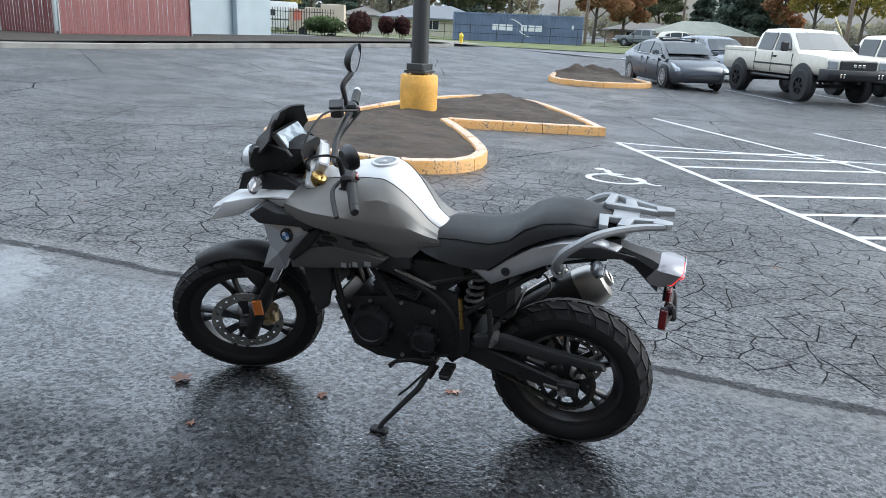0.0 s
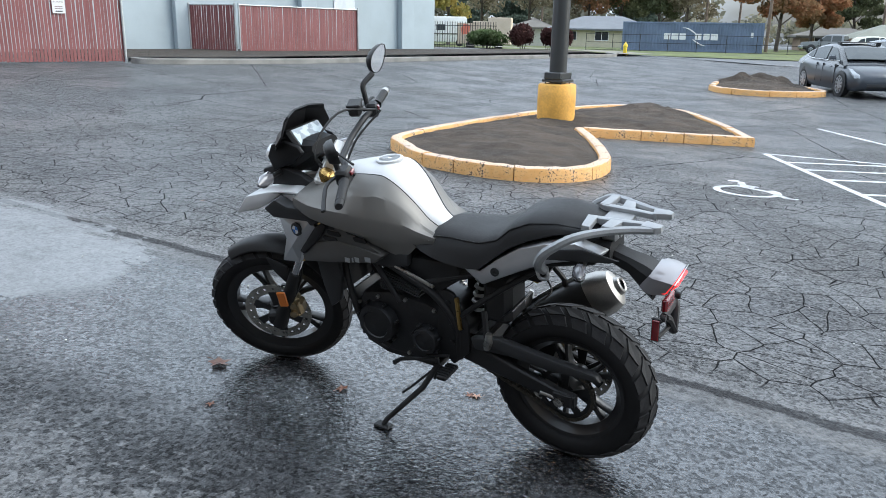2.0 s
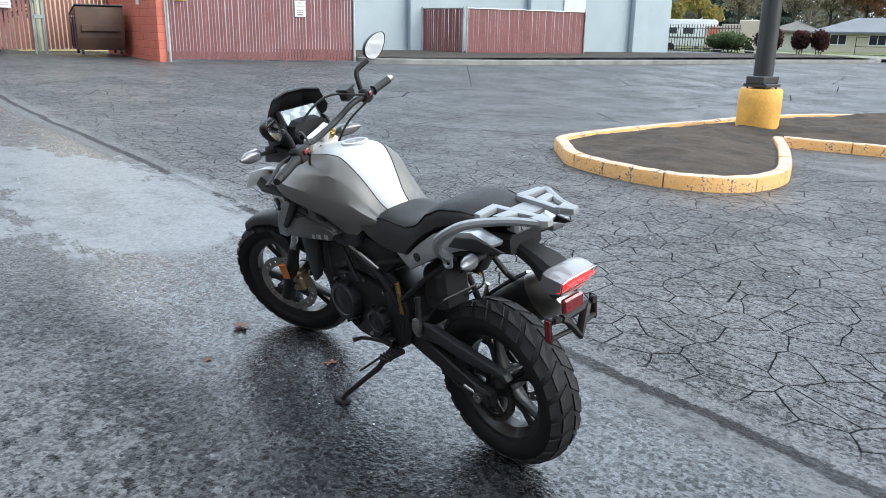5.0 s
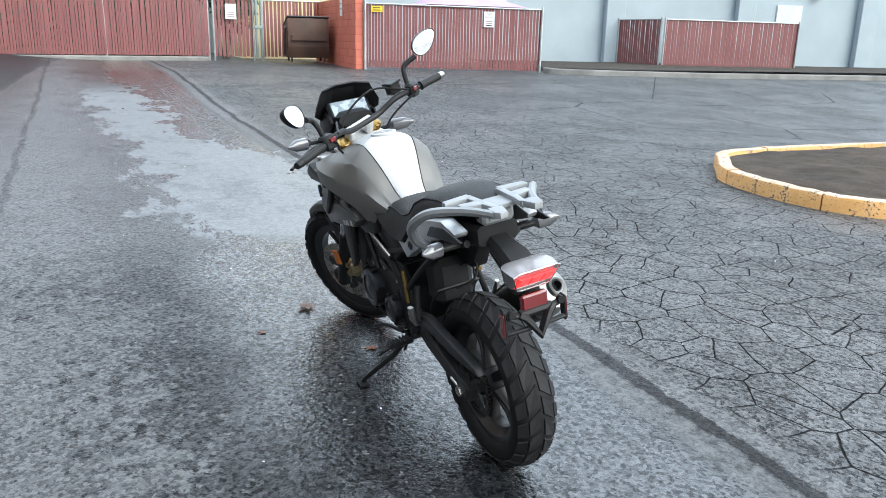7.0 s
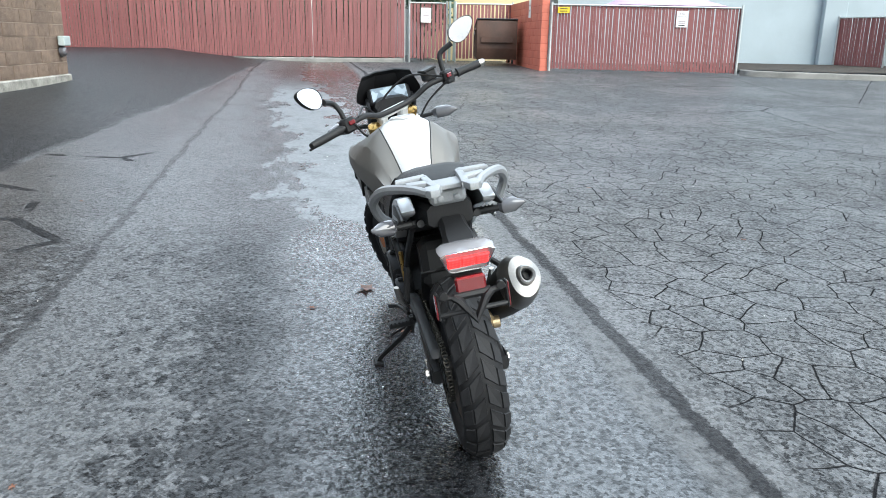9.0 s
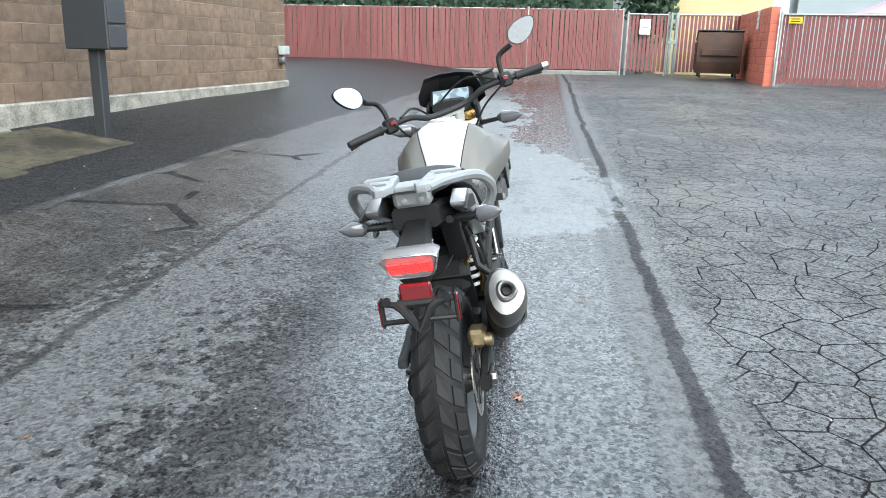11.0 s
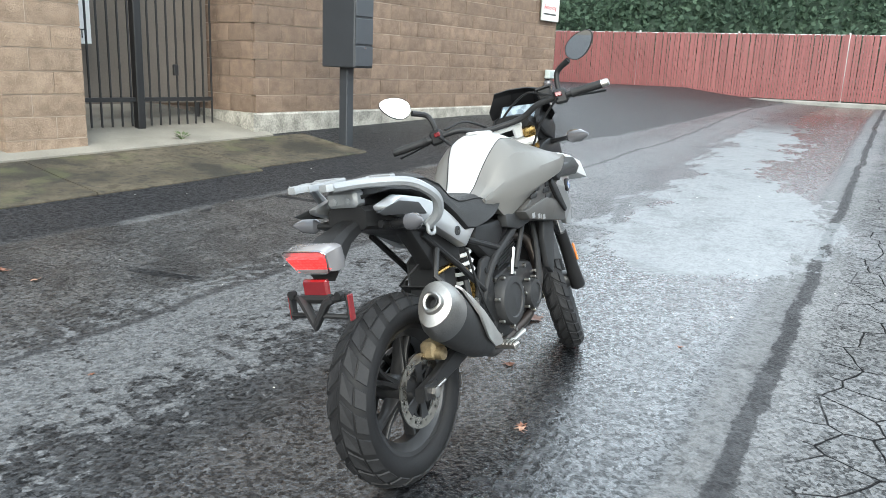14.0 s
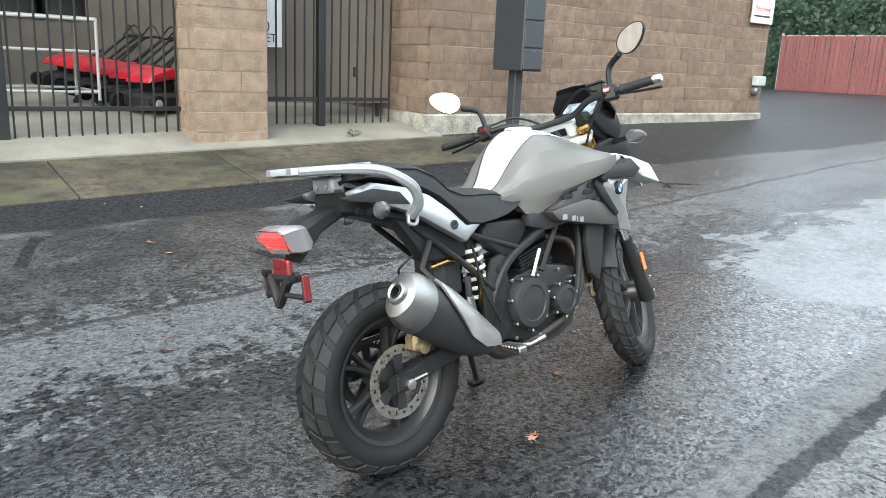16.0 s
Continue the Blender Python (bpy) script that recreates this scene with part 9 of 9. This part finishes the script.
tagged(part("loose_chips", bm, plain("pale_chip", (0.5, 0.49, 0.46), 0.8, vary=0.3), smooth=0), "small pale stone chips scattered on asphalt", "stone chips", kind="stuff")

# ---- parked vehicles ----
M_CARGLASS = plain("tinted_car_glass", (0.035, 0.042, 0.044), 0.08, 0.0, vary=0.05, bump=0.0, Specular_IOR_Level=0.5)
M_TYRE_CAR = plain("car_tyre", (0.02, 0.02, 0.021), 0.8, vary=0.2)
M_ALLOY = plain("alloy_rim", (0.50, 0.51, 0.53), 0.3, 0.8, vary=0.08)
M_BLACKRIM = plain("dark_steel_rim", (0.03, 0.03, 0.032), 0.45, 0.5, vary=0.15)
M_CARBLACK = plain("black_car_plastic", (0.018, 0.018, 0.02), 0.5, vary=0.15)
M_HEADLAMP = plain("headlamp_lens", (0.30, 0.32, 0.34), 0.08, 0.3, vary=0.2, fine=30)
M_REDLAMP = plain("red_tail_lens", (0.25, 0.02, 0.02), 0.15, vary=0.1)
M_CARSLATE = paint("slate_grey_car_paint", (0.040, 0.046, 0.057), 0.3, 0.5, 0.2)
M_CARROOF = paint("black_car_roof", (0.018, 0.02, 0.024), 0.25, 0.5)
M_CARWHITE = paint("white_truck_paint", (0.62, 0.58, 0.49), 0.3, 0.5)
M_CARSILVER = paint("silver_grey_car_paint", (0.13, 0.145, 0.17), 0.25, 0.5, 0.2)
M_CARGREY = paint("faded_grey_truck_paint", (0.20, 0.21, 0.22), 0.45, 0.3)
M_CHROME_CAR = plain("car_chrome", (0.7, 0.71, 0.72), 0.15, 1.0, vary=0.05)


def body_ring(x, lo, hi, w, tuck=0.10):
    """Half-round section of a car's lower body at one station."""
    side = [(w * 0.90, lo), (w * 0.985, lo + (hi - lo) * 0.18), (w, lo + (hi - lo) * 0.5), (w * 0.985, lo + (hi - lo) * 0.78), (w * (1 - tuck), hi - 0.015), (w * (1 - tuck) - 0.10, hi + 0.012)]
    return [Vector((x, y, z)) for y, z in side] + [Vector((x, 0, hi + 0.03))] + [Vector((x, -y, z)) for y, z in side[::-1]] + [Vector((x, 0, lo))]


def loft(stations, n=4):
    cols = list(zip(*stations))
    tracks = []
    for c in cols:
        tracks.append([p.y for p in smooth_path([Vector((i, v, 0)) for i, v in enumerate(c)], n)])
    return list(zip(*tracks))


def car_wheel(root, x, y, r, width, rim_mat, spokes, rim_r=0.66):
    side = 1 if y > 0 else -1
    bm = bmesh.new()
    prof = [(r * rim_r, -width / 2), (r * 0.9, -width / 2), (r * 0.98, -width * 0.38), (r, -width * 0.2), (r, width * 0.2), (r * 0.98, width * 0.38), (r * 0.9, width / 2), (r * rim_r, width / 2)]
    lathe(bm, prof, 28, pose(x, y, r), closed=True)
    tyre = part("wheel", bm, M_TYRE_CAR, root)
    bm = bmesh.new()
    o = side * width / 2
    lathe(bm, [(r * rim_r, -o * 0.9), (r * rim_r, o), (r * (rim_r - 0.05), o * 1.02), (r * (rim_r - 0.08), o * 0.4), (r * 0.1, o * 0.3)], 28, pose(x, y, r))
    for i in range(spokes):
        a = 2 * math.pi * i / spokes
        m = pose(x, y, r) @ Matrix.Rotation(a, 4, 'Y')
        box(bm, (-r * 0.07, min(o * 0.5, o * 0.95), r * 0.1), (r * 0.07, max(o * 0.5, o * 0.95), r * (rim_r - 0.03)), m)
    lathe(bm, [(r * 0.16, o * 0.4), (r * 0.15, o * 1.0), (r * 0.05, o * 1.03)], 14, pose(x, y, r))
    part("rim", bm, rim_mat, tyre)


def wheel_arch(root, x, y, r, lift):
    bm = bmesh.new()
    s = 1 if y > 0 else -1
    lathe(bm, [(r * 1.16, 0), (r * 1.16, s * 0.012), (r * 1.10, s * 0.018), (0.01, s * 0.018)], 26, pose(x, y, r + lift))
    part("wheel_arch", bm, M_CARBLACK, root)


def cab_skin(bm, prof, zb, wb, slope):
    """Greenhouse: roof line of (x, z) with sides that lean in."""
    rings = []
    for x, z in prof:
        w = wb - (z - zb) * slope
        c = min(0.07, max(0.004, (z - zb) * 0.25))
        rings.append([Vector((x, wb, zb)), Vector((x, w + 0.02, z - c)), Vector((x, w - 0.06, z)), Vector((x, 0, z + min(0.025, (z - zb) * 0.1))), Vector((x, -w + 0.06, z)), Vector((x, -w - 0.02, z - c)), Vector((x, -wb, zb))])
    ring_skin(bm, rings)


def side_glass(root, poly, zb, wb, slope, s):
    """A side window: outline in x and z laid on the leaning side."""
    bm = bmesh.new()
    for off, flip in ((0.012, 1), (-0.01, -1)):
        vs = [bm.verts.new((x, s * (wb + 0.012 - (z - zb) * (slope - 0.02) + off), z)) for x, z in poly]
        bm.faces.new(vs if flip * s > 0 else vs[::-1])
    bm.verts.ensure_lookup_table()
    n = len(poly)
    for i in range(n):
        bm.faces.new((bm.verts[i], bm.verts[(i + 1) % n], bm.verts[n + (i + 1) % n], bm.verts[n + i]))
    bmesh.ops.recalc_face_normals(bm, faces=bm.faces[:])
    part("side_window", bm, M_CARGLASS, root, smooth=0)


def end_glass(root, name, a, b, zb, wb, slope, push):
    """Windscreen or rear window between two points of the roof line."""
    bm = bmesh.new()
    d = Vector((b[0] - a[0], 0, b[1] - a[1])).normalized()
    nrm = Vector((-d.z, 0, d.x)) * push
    rings = []
    for f in (0.06, 0.5, 0.94):
        x, z = a[0] + (b[0] - a[0]) * f, a[1] + (b[1] - a[1]) * f
        w = wb - (z - zb) * slope - 0.07
        crown = 0.02 * min(1, (z - zb) / 0.2)
        rings.append([Vector((x, -w, z)) + nrm, Vector((x, -w * 0.5, z + crown)) + nrm, Vector((x, 0, z + crown)) + nrm, Vector((x, w * 0.5, z + crown)) + nrm, Vector((x, w, z)) + nrm, Vector((x, w, z)), Vector((x, -w, z))])
    ring_skin(bm, rings)
    bmesh.ops.recalc_face_normals(bm, faces=bm.faces[:])
    part(name, bm, M_CARGLASS, root, smooth=0)


def low_car(name, m, label, mat, category="car", wagon=False, rims=10, rack=False):
    root = thing(name, m, label, category, "parked vehicles")
    st = [(-2.34, 0.48, 0.78, 0.66), (-2.26, 0.32, 0.93, 0.78), (-1.9, 0.24, 0.99, 0.87), (-1.3, 0.20, 1.00, 0.92), (0.0, 0.18, 0.96, 0.925), (0.9, 0.18, 0.93, 0.92), (1.5, 0.19, 0.87, 0.90), (2.0, 0.20, 0.75, 0.84), (2.26, 0.24, 0.62, 0.72), (2.34, 0.34, 0.54, 0.58)]
    if wagon:
        st = [(x, lo + 0.04, hi + 0.08, w) for x, lo, hi, w in st]
    bm = bmesh.new()
    ring_skin(bm, [body_ring(*r) for r in loft(st)])
    bmesh.ops.recalc_face_normals(bm, faces=bm.faces[:])
    part("body", bm, mat, root, smooth=50)
    zb, wb, slope = 0.93 + 0.08 * wagon, 0.84, 0.36
    up = 0.16 if wagon else 0.0
    prof = [(-2.15, 0.99), (-1.6, 1.22), (-1.0, 1.37), (-0.35, 1.435), (0.15, 1.43), (0.6, 1.35), (1.05, 1.13), (1.52, 0.87)]
    if wagon:
        prof = [(-2.22, 1.05), (-2.0, 1.35), (-1.7, 1.52), (-0.8, 1.60), (0.0, 1.60), (0.45, 1.52), (0.95, 1.28), (1.4, 1.04)]
    bm = bmesh.new()
    cab_skin(bm, prof, zb - 0.13, wb + 0.047, slope)
    bmesh.ops.recalc_face_normals(bm, faces=bm.faces[:])
    part("cab", bm, M_CARROOF if rack else mat, root, smooth=40)
    k = 0.16 * wagon
    for s in (1, -1):
        side_glass(root, [(1.05, 1.0 + k / 2), (0.12, 1.0 + k / 2), (0.12, 1.36 + k), (0.45, 1.32 + k), (0.78, 1.17 + k)], zb, wb, slope, s)
        side_glass(root, [(0.04, 1.0 + k / 2), (-0.95, 1.02 + k / 2), (-0.98, 1.30 + k), (-0.4, 1.37 + k), (0.04, 1.365 + k)], zb, wb, slope, s)
        side_glass(root, [(-1.02, 1.03 + k / 2), (-1.55, 1.06 + k / 2), (-1.35, 1.19 + k), (-1.05, 1.28 + k)], zb, wb, slope, s)
        bm = bmesh.new()
        tube(bm, [(1.10, s * 0.83, 0.98 + k / 2), (0.1, s * 0.85, 0.98 + k / 2), (-1.0, s * 0.85, 1.0 + k / 2), (-1.6, s * 0.80, 1.05 + k / 2)], 0.008, 6)
        part("window_trim", bm, M_CHROME_CAR, root)
        bm = bmesh.new()
        prism(bm, [(0.0, 0.0), (0.16, 0.02), (0.14, 0.13), (0.02, 0.12)], 0, 0.17, pose(0.82, s * 0.90 if s > 0 else -1.07, 0.99 + k), bevel=0.015)
        part("mirror", bm, mat, root)
        for x in (-0.35, 0.65):
            bm = bmesh.new()
            box(bm, (x - 0.1, s * 0.918 - 0.012, 0.80), (x + 0.1, s * 0.918 + 0.012, 0.825), bevel=0.005)
            part("door_handle", bm, mat, root)
        for x in (-0.42, 0.08, 1.0):
            bm = bmesh.new()
            box(bm, (x - 0.004, s * 0.9 - 0.024, 0.34), (x + 0.004, s * 0.9 + 0.024, 0.88))
            part("door_gap", bm, M_CARBLACK, root)
        bm = bmesh.new()
        prism(bm, [(2.04, 0.62), (2.27, 0.54), (2.20, 0.64), (1.86, 0.78), (1.72, 0.79)], min(s * 0.55, s * 0.86), max(s * 0.55, s * 0.86), bevel=0.02)
        part("headlight", bm, M_HEADLAMP, root)
        bm = bmesh.new()
        box(bm, (-2.33, s * 0.66 - 0.14, 0.80), (-2.1, s * 0.66 + 0.16, 0.92), bevel=0.02)
        part("tail_light", bm, M_REDLAMP, root)
    end_glass(root, "windscreen", (1.40, 1.0 + k * 0.4), (0.62, 1.345 + k), zb, wb, slope, -0.012)
    end_glass(root, "rear_window", (-2.0, 1.06 + k * 1.4), (-1.05, 1.36 + k), zb, wb, slope, 0.012)
    bm = bmesh.new()
    prism(bm, [(2.22, 0.26), (2.355, 0.30), (2.35, 0.40), (2.25, 0.42)], -0.52, 0.52, bevel=0.01)
    part("air_intake", bm, M_CARBLACK, root)
    if wagon:
        bm = bmesh.new()
        prism(bm, [(2.25, 0.50), (2.36, 0.52), (2.33, 0.66), (2.2, 0.68)], -0.42, 0.42, bevel=0.02)
        part("grille", bm, M_CARBLACK, root, "dark grille with a chrome bar")
        bm = bmesh.new()
        tube(bm, [(2.37, -0.38, 0.52), (2.35, 0.38, 0.67)], 0.015, 6)
        part("grille_bar", bm, M_CHROME_CAR, root)
    if rack:
        bm = bmesh.new()
        box(bm, (0.02, -0.58, 1.47), (0.30, 0.58, 1.50), bevel=0.012)
        for s in (-0.55, 0.55):
            box(bm, (0.05, s - 0.03, 1.38), (0.25, s + 0.03, 1.49), bevel=0.01)
        part("roof_bar", bm, M_CARBLACK, root, "flat black roof rack bar")
    for x in (1.45, -1.42):
        for s in (1, -1):
            wheel_arch(root, x, s * 0.895, 0.335, 0.0)
            car_wheel(root, x, s * 0.82, 0.335, 0.215, M_ALLOY, rims, 0.74)
    return root


def pickup(name, m, label, mat, lifted=True, black_front=True):
    root = thing(name, m, label, "truck", "parked vehicles")
    z0 = 0.72 if lifted else 0.45
    r = 0.455 if lifted else 0.37
    top = z0 + 0.62
    st = [(-2.85, z0 + 0.02, top, 0.90), (-2.8, z0, top + 0.02, 0.97), (-2.0, z0, top + 0.02, 0.985), (-0.8, z0, top + 0.01, 0.985), (0.6, z0, top, 0.985), (1.3, z0 + 0.02, top + 0.0, 0.985), (2.1, z0 + 0.05, top - 0.02, 0.98), (2.6, z0 + 0.1, top - 0.06, 0.95), (2.72, z0 + 0.16, top - 0.12, 0.90)]
    bm = bmesh.new()
    ring_skin(bm, [body_ring(*q, 0.03) for q in loft(st, 3)])
    bmesh.ops.recalc_face_normals(bm, faces=bm.faces[:])
    part("body", bm, mat, root, smooth=50)
    bm = bmesh.new()
    for s in (1, -1):
        box(bm, (-2.83, s * 0.93 - 0.05, top - 0.05), (-0.92, s * 0.93 + 0.05, top + 0.07), bevel=0.02)
    box(bm, (-2.85, -0.9, top - 0.05), (-2.76, 0.9, top + 0.07), bevel=0.02)
    part("load_bed", bm, mat, root, "open load bed with raised sides")
    zb, wb, slope = top - 0.02, 0.955, 0.28
    H = zb + 0.66
    prof = [(-0.98, zb + 0.02), (-0.93, H - 0.08), (-0.82, H), (-0.2, H + 0.03), (0.5, H), (0.66, H - 0.07), (1.02, zb + 0.3), (1.35, zb + 0.02)]
    bm = bmesh.new()
    cab_skin(bm, prof, zb, wb, slope)
    bmesh.ops.recalc_face_normals(bm, faces=bm.faces[:])
    part("cab", bm, mat, root, smooth=40)
    for s in (1, -1):
        side_glass(root, [(1.0, zb + 0.08), (0.12, zb + 0.06), (0.12, H - 0.10), (0.56, H - 0.11), (0.78, zb + 0.36)], zb, wb, slope, s)
        side_glass(root, [(0.0, zb + 0.06), (-0.80, zb + 0.06), (-0.76, H - 0.10), (0.0, H - 0.10)], zb, wb, slope, s)
        bm = bmesh.new()
        box(bm, (-0.06, -0.11, 0), (0.06, 0.11, 0.27), pose(0.92, s * 1.14, zb + 0.05), bevel=0.03)
        tube(bm, [(0.9, s * 0.95, zb + 0.1), (0.92, s * 1.1, zb + 0.12)], 0.02, 8)
        part("mirror", bm, M_CARBLACK, root, "large black door mirror")
        bm = bmesh.new()
        box(bm, (-0.9, s * 0.985 - 0.012, z0 + 0.24), (1.2, s * 0.985 + 0.012, z0 + 0.29), bevel=0.008)
        part("side_trim", bm, M_CARBLACK, root)
        for x in (-0.86, 0.06, 1.12):
            bm = bmesh.new()
            box(bm, (x - 0.006, s * 0.975 - 0.016, z0 + 0.04), (x + 0.006, s * 0.975 + 0.016, top - 0.03))
            part("door_gap", bm, M_CARBLACK, root)
        bm = bmesh.new()
        box(bm, (0.12, s * 0.985 - 0.018, top - 0.16), (0.30, s * 0.985 + 0.018, top - 0.10), bevel=0.01)
        part("door_handle", bm, M_CARBLACK, root)
        bm = bmesh.new()
        tube(bm, [(-0.9, s * 0.98, z0 - 0.10), (1.15, s * 0.98, z0 - 0.10)], 0.045, 8)
        part("running_board", bm, M_CARBLACK, root)
        bm = bmesh.new()
        box(bm, (2.52, s * 0.76 - 0.15, top - 0.38), (2.735, s * 0.76 + 0.16, top - 0.13), bevel=0.03)
        part("headlight", bm, M_HEADLAMP, root)
        bm = bmesh.new()
        box(bm, (-2.87, s * 0.86 - 0.07, z0 + 0.2), (-2.74, s * 0.86 + 0.1, top - 0.05), bevel=0.02)
        part("tail_light", bm, M_REDLAMP, root)
    end_glass(root, "windscreen", (1.27, zb + 0.08), (0.66, H - 0.06), zb, wb, slope, -0.012)
    end_glass(root, "rear_window", (-0.975, zb + 0.12), (-0.935, H - 0.1), zb, wb, slope, 0.012)
    bm = bmesh.new()
    box(bm, (2.56, -0.56, top - 0.40), (2.765, 0.56, top - 0.13), bevel=0.03)
    grille = part("grille", bm, M_CARBLACK, root, "black grille with a pale badge")
    bm = bmesh.new()
    for y in (-0.13, 0.0, 0.13):
        box(bm, (2.768, y - 0.045, top - 0.31), (2.782, y + 0.045, top - 0.23), bevel=0.004)
    part("badge", bm, M_CHROME_CAR, grille, "three pale badge bars")
    bm = bmesh.new()
    prism(bm, [(2.45, z0 - 0.08), (2.86, z0 - 0.02), (2.92, z0 + 0.10), (2.90, z0 + 0.24), (2.45, z0 + 0.25)], -0.98, 0.98, bevel=0.03)
    bumper = part("front_bumper", bm, M_CARBLACK if black_front else M_CHROME_CAR, root, "heavy black steel front bumper" if black_front else "chrome front bumper")
    if black_front:
        for y in (-0.62, -0.52, 0.52, 0.62):
            bm = bmesh.new()
            box(bm, (2.90, y - 0.025, z0 + 0.03), (2.945, y + 0.025, z0 + 0.15), bevel=0.008)
            part("tow_hook", bm, M_CHROME_CAR, bumper, "pale tow hook")
    bm = bmesh.new()
    box(bm, (-2.6, -0.42, z0 - 0.16), (2.4, -0.30, z0 + 0.05))
    box(bm, (-2.6, 0.30, z0 - 0.16), (2.4, 0.42, z0 + 0.05))
    for x in (1.72, -1.72):
        tube(bm, [(x, -0.8, r), (x, 0.8, r)], 0.06, 8)
        for y in (-0.36, 0.36):
            tube(bm, [(x, y, r), (x, y, z0)], 0.05, 8)
    part("chassis", bm, M_CARBLACK, root)
    if lifted:
        bm = bmesh.new()
        tube(bm, [(0.75, 0.75, H - 0.1), (0.2, 0.80, H + 0.42)], 0.012, 6)
        part("aerial", bm, plain("yellow_aerial", (0.6, 0.5, 0.2), 0.5), root, "slanting yellowish aerial")
    for x in (1.72, -1.72):
        for s in (1, -1):
            wheel_arch(root, x, s * 0.972, r, 0.10 if lifted else 0.03)
            car_wheel(root, x, s * 0.90, r, 0.31 if lifted else 0.24, M_BLACKRIM if lifted else M_ALLOY, 6, 0.55)
    return root


low_car("sedan", on_ground(-3.4, 26.65, -59), "dark slate-grey sedan with a black roof bar", M_CARSLATE, rack=True)
pickup("pickup_truck", on_ground(0.38, 26.5, -57.3), "lifted white pickup truck with a black bumper", M_CARWHITE)
low_car("wagon", on_ground(-2.75, 32.9, -59), "silver-grey wagon parked behind the sedan", M_CARSILVER, wagon=True, rims=7)
pickup("pickup_truck", on_ground(3.3, 28.6, -57.3), "white pickup truck beside the lifted one", M_CARWHITE, black_front=False)
pickup("pickup_truck", on_ground(-13.7, 80.6, 176, 0.05), "faded grey older pickup beyond the road", M_CARGREY, lifted=False, black_front=False)
low_car("hatchback", on_ground(-9.9, 78.6, 10, 0.05), "small white car beyond the road", M_CARWHITE, wagon=True, rims=7)

# ---- blocks of the walls ----
BLOCKS = {}


def block_of(kind, lx, lz, depth, material, seed, rock=0.012):
    key = (kind, round(lx, 3), round(lz, 3), seed)
    if key not in BLOCKS:
        BLOCKS[key] = block_mesh("block", lx, depth, lz, material, seed * 31 + int(lx * 1000), rock)
    return BLOCKS[key]


def block_run(parent, m, length, z0, z1, material, kind, depth=0.09, unit=BL, rock=0.012, seed=1, course=BH, shift=0.5):
    """Courses of blocks in running bond along +x of m, faces towards +y."""
    rnd = random.Random(seed)
    row, z = 0, z0
    while z + course <= z1 + 1e-6:
        x = -(shift * unit if row % 2 else 0.0)
        while x < length - 0.03:
            a, b = max(x, 0.0), min(x + unit, length)
            if b - a > 0.05:
                me = block_of(kind, b - a - J, course - J, depth, material, rnd.randrange(5), rock)
                piece("block", me, parent, m @ Matrix.Translation((a + J / 2, rnd.uniform(-0.004, 0.004), z + J / 2)))
            x += unit
        z += course
        row += 1


block_run(shop, pose(WALL_R, WALL_Y, 0), WALL_L - WALL_R, 0.72, 3.36, M_BLOCK, "shop", seed=3)
bm = bmesh.new()
rnd = random.Random(8)
for row in range(8):
    z = 0.72 + BH * (13 + row)
    x = WALL_R - (BL / 2 if row % 2 == 0 else 0)
    while x < WALL_L - 0.05:
        a, b = max(x, WALL_R), min(x + BL, WALL_L)
        box(bm, (a + J / 2, WALL_Y - 0.05, z + J / 2), (b - J / 2, WALL_Y + rnd.uniform(-0.006, 0.006), z + BH - J / 2))
        x += BL
tagged(part("upper_blocks", bm, M_BLOCK, shop, smooth=0), kind="stuff")

bm = bmesh.new()
box(bm, (-4.72, -7.2, 0.2), (WALL_L - 0.015, WALL_Y - 0.06, 4.95))
ret = tagged(part("wall_return", bm, M_MORTAR, smooth=0), "brown block side wall beside the iron gate", "wall", kind="structure")
block_run(ret, Matrix.Translation((WALL_L, WALL_Y - 0.02, 0)) @ Matrix.Rotation(radians(-90), 4, 'Z'), 4.2, 0.72, 3.36, M_BLOCK, "return", 0.03, seed=5)

# free-standing pier between the two gates
PX0, PX1, PY0, PZ = -2.62, -1.86, -3.46, 0.34
bm = bmesh.new()
box(bm, (PX0 + 0.011, PY0 + 0.02, PZ - 0.1), (PX1 - 0.011, WALL_Y - 0.011, 3.9))
pier = tagged(part("pillar", bm, M_MORTAR, smooth=0), "pale split-face block pillar between two iron gates", "pillar", kind="structure")
block_run(pier, pose(PX0, WALL_Y, 0), PX1 - PX0, PZ, PZ + 17 * BH, M_BLOCK_PALE, "pier", 0.05, 0.50, 0.014, 6, shift=0.42)
block_run(pier, Matrix.Translation((PX1, WALL_Y - 0.012, 0)) @ Matrix.Rotation(radians(-90), 4, 'Z'), WALL_Y - PY0 - 0.02, PZ, PZ + 17 * BH, M_BLOCK_PALE, "pier", 0.05, 0.40, 0.014, 7)
block_run(pier, Matrix.Translation((PX0, PY0 + 0.012, 0)) @ Matrix.Rotation(radians(90), 4, 'Z'), WALL_Y - PY0 - 0.02, PZ, PZ + 17 * BH, M_BLOCK_PALE, "pier", 0.05, 0.40, 0.014, 9)

# orange painted enclosure wall
block_run(orange, pose(-19.49, 6.938, 0, 0, 0, 180), 5.7, 0.52, 2.55, M_ORANGE, "orange", 0.05, rock=0.003, seed=11)
block_run(orange, Matrix.Translation((-19.488, 7.15, 0)) @ Matrix.Rotation(radians(-90), 4, 'Z'), 0.2, 0.52, 2.55, M_ORANGE, "orange", 0.05, rock=0.003, seed=12)
